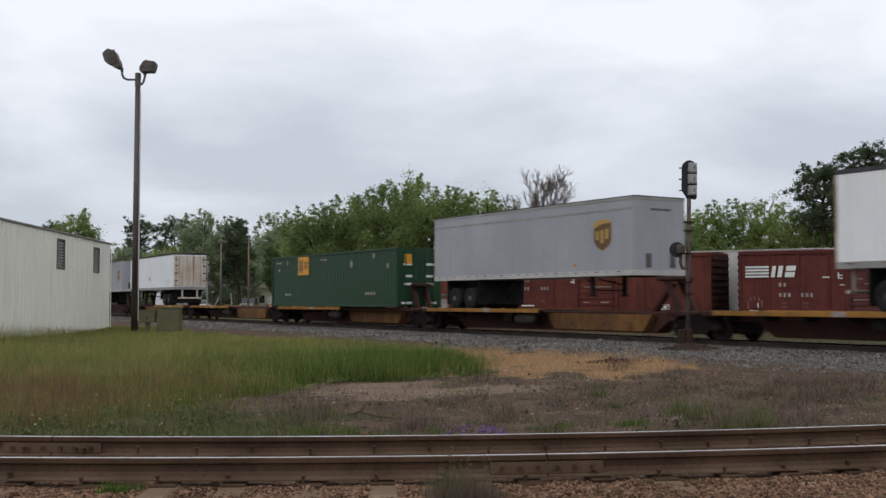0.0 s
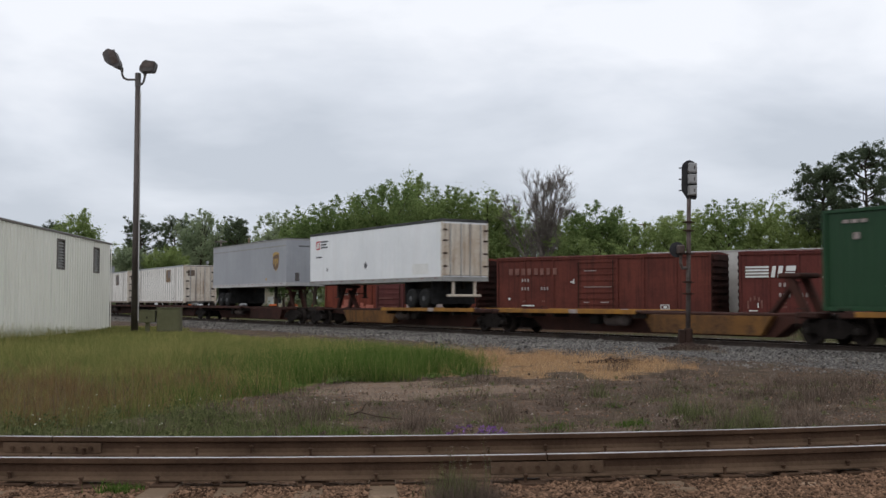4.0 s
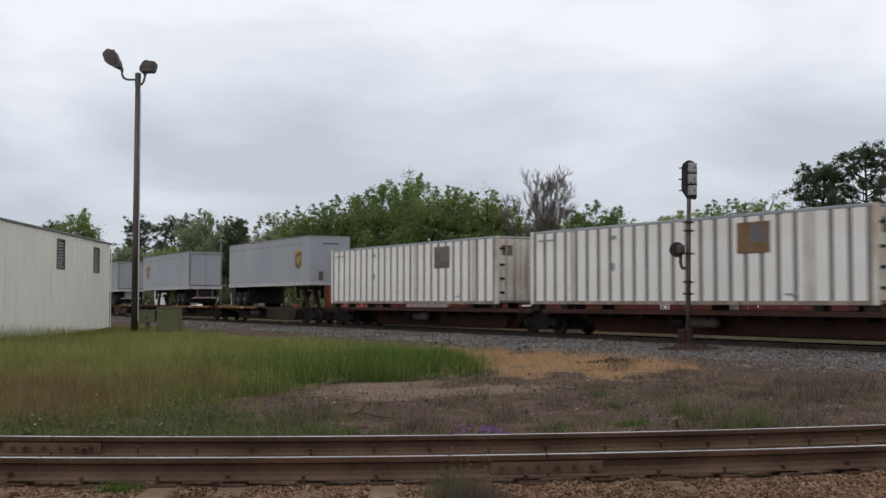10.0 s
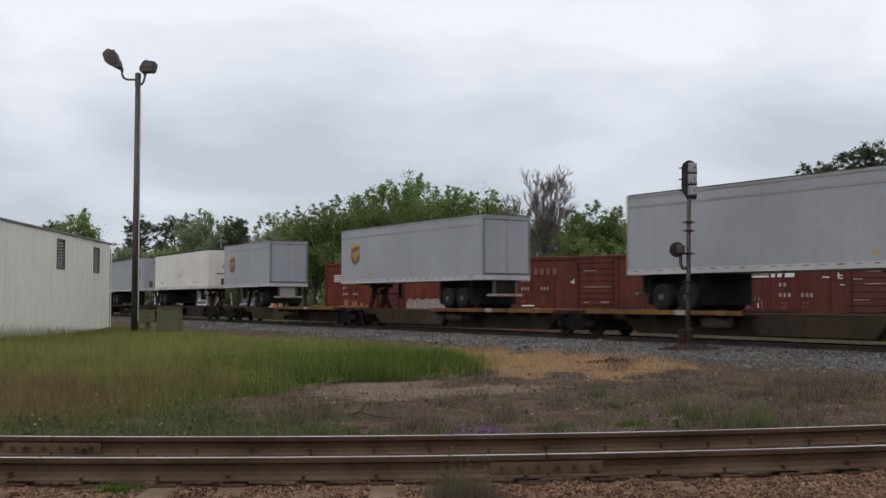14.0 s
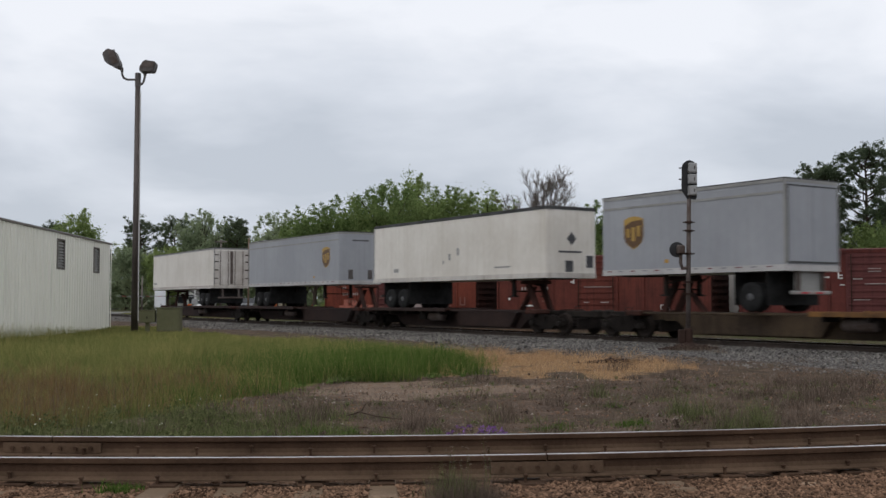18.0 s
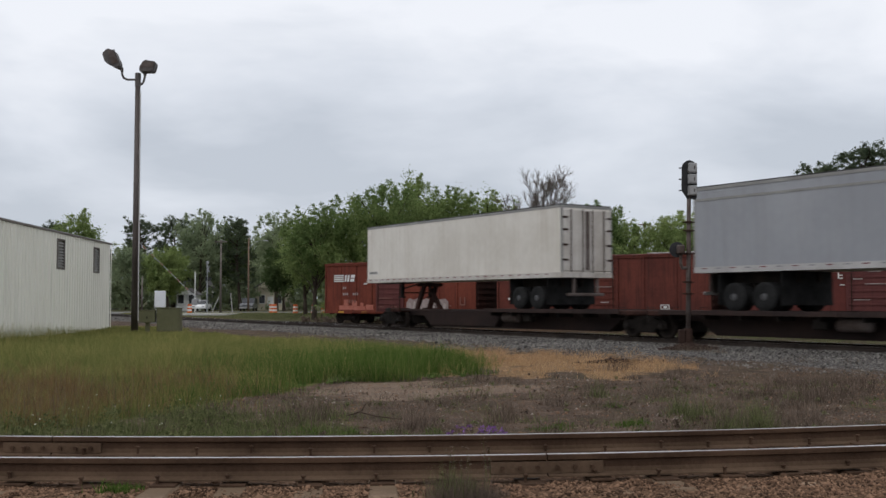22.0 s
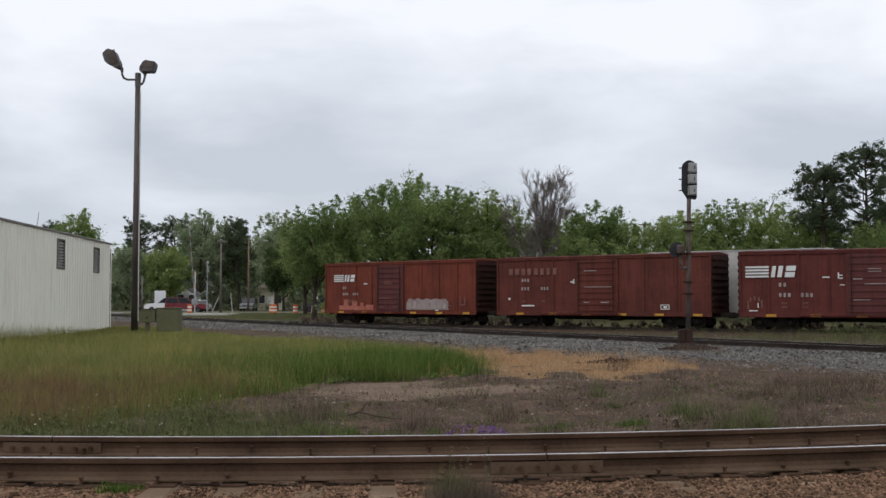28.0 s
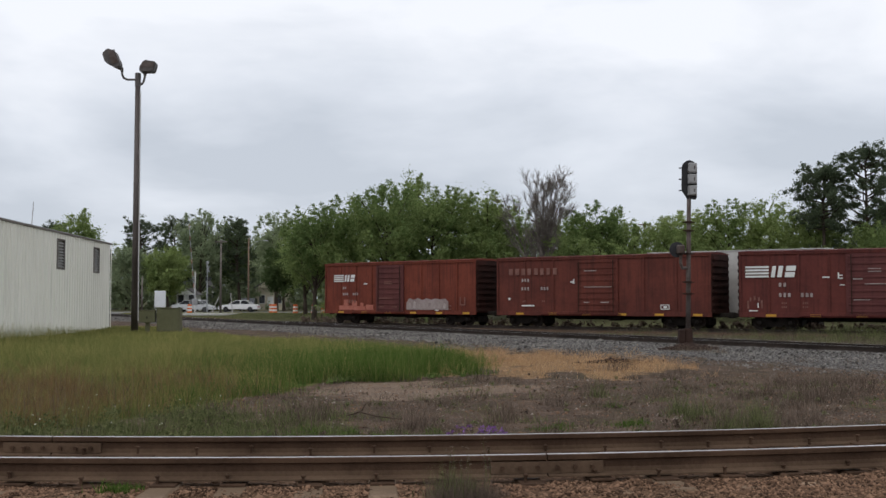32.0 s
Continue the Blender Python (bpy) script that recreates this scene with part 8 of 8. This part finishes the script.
clump("tall_dry_weeds", "tall dry brown weeds standing on dirt", [(3.70, 23.69), (3.96, 24.09), (4.23, 24.49), (4.50, 21.58), (2.43, 17.44), (1.71, 16.27), (-0.35, 13.48), (-0.21, 13.73), (-0.44, 13.24), (4.72, 13.99), (4.92, 14.40), (6.45, 18.22), (5.00, 15.78), (0.71, 14.12), (-1.79, 13.48), (3.48, 17.46), (7.44, 18.80), (6.62, 17.67), (7.74, 21.24), (6.16, 18.80), (6.95, 20.08), (-1.65, 14.12), (-1.57, 14.40), (0.92, 14.61), (4.72, 17.16), (5.33, 17.67), (6.32, 20.08), (8.31, 21.55), (5.13, 23.25), (3.42, 13.5), (3.75, 13.8), (4.2, 13.75), (5.5, 16.3), (5.75, 16.6), (5.95, 17.1), (6.05, 16.2)], 0.42, 0.0070, "weed_brown", 90, 130, 0.15, 0.9)


def leafy(name, label, places, h, size, mat, seed, per):
    """Low broad-leaved plants: small leaves on a mound."""
    g = np.random.default_rng(seed)
    c = places + np.stack([0 * places[:, 0], 0 * places[:, 0], h * g.uniform(0.15, 1.0, len(places))], 1)
    v = leaves(c, g.uniform(0.5, 1.2, len(c)) * h, per, size, g, 0.7)
    me = cloud_mesh(name, v, np.arange(len(v)).reshape(-1, 4), M[mat])
    return tagged(new(name, me), label, "weeds", kind="stuff")


front = lambda x, y, g: (y > near_front(x) + 0.15) & (lumps(x, y, 0.9, 204) + g.normal(0, 0.3, len(x)) > 0.0)


def near_front(x):
    """The far edge of the near track's bed."""
    c = np.minimum(np.abs(x), 5.0)
    return 9.18 + 0.096 * x + 0.020 * (c * c + 10.0 * (np.abs(x) - c)) + 1.9


leafy("front_weeds", "leafy green weeds crowding the meadow's front", scatter(170, -6.5, -2.6, 11.0, 13.2, 205, front), 0.12, 0.022, "weed_olive", 206, 46)
leafy("front_herbs", "dark leafy herbs among the front weeds", scatter(170, -6.5, -2.4, 11.0, 14.2, 207, front), 0.17, 0.020, "weed_olive", 208, 44)
leafy("rail_herbs", "low green herbs along the far rail", scatter(300, -2.8, 6.5, 11.0, 12.5, 209, front), 0.055, 0.013, "weed_leafy", 210, 36)
leafy("fringe_clover", "low clover along the foot of the lush grass", scatter(240, -3.6, 0.6, 18.6, 22.0, 211, lambda x, y, g: inside(MEADOW, x, y + 0.5) & ~inside(MEADOW, x, y - 0.25)), 0.09, 0.03, "weed_leafy", 212, 40)
leafy("dirt_herbs", "small olive herbs on the dirt", scatter(380, -2.5, 8.5, 12.4, 21.0, 213, clumped(84)), 0.07, 0.017, "weed_olive", 214, 30)
leafy("dead_herbs", "crumpled brown dead leaves on the dirt", scatter(900, -3.0, 9.5, 12.0, 22.0, 215, clumped(83)), 0.06, 0.016, "weed_brown", 216, 26)


tufts("bank_weeds", "dry weeds at the ballast's foot", 380, (2, 14, 16, 28), 0.17, 0.009, "weed_grey", 41, per=22, spread=0.22, keep=clumped(92), lean=1.4)
tufts("signal_weeds", "dead weeds round the signal's foot", 14, (6.9, 8.6, 32.0, 34.2), 0.22, 0.006, "weed_grey", 94, per=90, spread=0.18, lean=0.7)
behind_main = lambda x, y, g: (off_line(main_pts, x, y)[0] > 2.6) & (off_line(main_pts, x, y)[1] < 0)
tufts("far_bank_grass", "rough brown grass behind the main track", 900, (-6, 34, 36, 68), 0.24, 0.016, "weed_grey", 44, per=50, spread=0.45, keep=behind_main, lean=0.7)
tufts("far_bank_weeds", "green weeds below the parked boxcars", 380, (-6, 34, 36, 72), 0.48, 0.018, "weed_olive", 96, per=60, spread=0.40, keep=lambda x, y, g: behind_main(x, y, g) & (lumps(x, y, 7, 97) + 0.06 * (x - 16) > 0.15), lean=0.6)
p = scatter(26000, -46, -9, 117.8, 123.1, 221, lambda x, y, g: off_line(main_pts, x, y)[0] > 2.8)
blades("verge_grass", "short rough grass on the verge before the street", p, 0.10, 0.035, "grass_green", 222, 0.8)
p = scatter(14000, -30, -9, 103, 118, 223, lambda x, y, g: (off_line(main_pts, x, y)[0] > 3.2) & ((x > -22.0) | (y < 110.0)))
blades("lineside_grass", "rough olive grass between the tracks and the street", p, 0.16, 0.032, "weed_olive", 224, 0.9)
tufts("rail_weed", "dark dry weed growing beside the near rail", 20, (-0.08, 0.46, 7.62, 7.85), 0.15, 0.0035, "weed_brown", 47, per=110, spread=0.05, lean=0.7)
tufts("rail_weed_leaves", "olive leaves of the weed beside the near rail", 8, (-0.02, 0.26, 7.66, 7.9), 0.19, 0.0045, "weed_olive", 217, per=60, spread=0.05, lean=0.6)


def seed_stems(places, mat, seed):
    """Thin stems with small pale seed heads."""
    g = np.random.default_rng(seed)
    heads = []
    plant = bare("seeding_weed", Matrix.Identity(4), "thin weed stems with pale seed heads by the rail", "weed")
    for x, y, h in places:
        z = float(ground_height([x], [y])[0])
        pts = [Vector((x, y, z - 0.01))]
        for k in range(5):
            pts.append(pts[-1] + Vector((g.normal(0, 0.008), g.normal(0, 0.008), h / 5)))
            if k > 1:
                for _ in range(3):
                    heads.append(tuple(pts[-1] + Vector(g.normal(0, 0.014, 3))))
        bm = bmesh.new()
        tube(bm, pts, [0.0032, 0.003, 0.0027, 0.0023, 0.0018, 0.0012], 4)
        part("stem", bm, M["weed_olive"], plant)
    v = leaves(heads, [0.012] * len(heads), 9, 0.006, g)
    ob = tagged(new("seed_head", cloud_mesh("seed_head", v, np.arange(len(v)).reshape(-1, 4), M[mat])), "pale tan seeds on the stems", kind="stuff")
    ob.parent = plant


seed_stems([(0.03, 7.75, 0.34), (0.07, 7.8, 0.38), (0.12, 7.78, 0.30), (0.17, 7.82, 0.36), (0.21, 7.76, 0.31), (0.30, 7.8, 0.42), (0.31, 7.79, 0.37), (0.33, 7.8, 0.30)], "weed_grey", 218)
tufts("green_sprig", "bright green sprig beside the near rail", 9, (-2.46, -2.26, 7.98, 8.10), 0.075, 0.012, "grass_lush", 51, per=40, spread=0.035)


def flowers(name, label, pts, size, mat, seed):
    g = np.random.default_rng(seed)
    q = leaves([tuple(a) for a in pts], [size * 1.2] * len(pts), 7, size, g)
    me = cloud_mesh(name, q, np.arange(len(q)).reshape(-1, 4), M[mat])
    return tagged(new(name, me), label, "flowers", kind="stuff")


p = scatter(110, 0.05, 0.75, 12.2, 13.5, 61)
p[:, 2] += 0.04
flowers("purple_flowers", "patch of small purple flowers in dirt", p, 0.015, "purple", 62)
p = scatter(44, -6.3, -3.2, 12.2, 16, 63)
p[:, 2] += 0.16
flowers("white_flowers", "scattered tiny white flowers in grass", p, 0.009, "petal", 64)

branch = bare("dead_branch", pose(-1.0, 14.2, float(ground_height([-1.0], [14.2])[0])), "dry forked branch lying on the dirt", "branch")
bm = bmesh.new()
tube(bm, [(-0.30, 0.1, 0.03), (-0.10, 0.02, 0.10), (0.12, -0.05, 0.05), (0.55, -0.25, 0.02)], [0.010, 0.014, 0.013, 0.008], 6)
part("stick", bm, M["weed_brown"], branch)
bm = bmesh.new()
tube(bm, [(-0.08, 0.02, 0.09), (-0.02, 0.0, 0.20), (0.03, 0.02, 0.24)], [0.011, 0.009, 0.005], 6)
part("fork", bm, M["weed_brown"], branch)

# ---------------------------------------------------------------- what moves


def spin_rows(place, rate):
    """Rows for a wheel that rolls forwards at that many radians a second."""
    frames = max(1, int(1.5 * FPS / rate))
    n = int(DURATION * FPS) // frames
    x, y, z = place
    times = [i * frames / FPS for i in range(n + 1)]
    return [(t, Matrix.Translation((x, y, z)) @ Matrix.Rotation(rate * t, 4, "Y")) for t in times + ([DURATION] if times[-1] < DURATION else [])]


def motions():
    for thing, rows in MOVES:
        walk(thing, rows)
    for wheel, place, radius in SPINS:
        walk(wheel, spin_rows(place, 10.33 / radius))
    for wheel, place, speed in DRIVEN:
        walk(wheel, spin_rows(place, speed / 0.335))
    raise_ = ((0, 0), (19.5, 0), (20.5, 12), (21.2, 28), (22, 44), (23, 55), (24, 65), (25, 73), (26, 80), (27, 85), (32, 85))
    walk(gate_arm, [(t, pose(0, -0.2, 1.9, 0, 180 + a, 0)) for t, a in raise_])
    swing = ((0, 0), (20, 0), (21, 4), (22, 12), (24, 27), (25.5, 40), (27.5, 58.3), (28.2, 64), (29, 70.3), (29.8, 78.2), (30.4, 80), (31, 75.5), (32, 75.5))
    walk(side_arm, [(t, Matrix.Translation((0, 0, 1.45)) @ Matrix.Rotation(radians(97), 4, "Z") @ Matrix.Rotation(radians(-a), 4, "Y")) for t, a in swing])


motions()
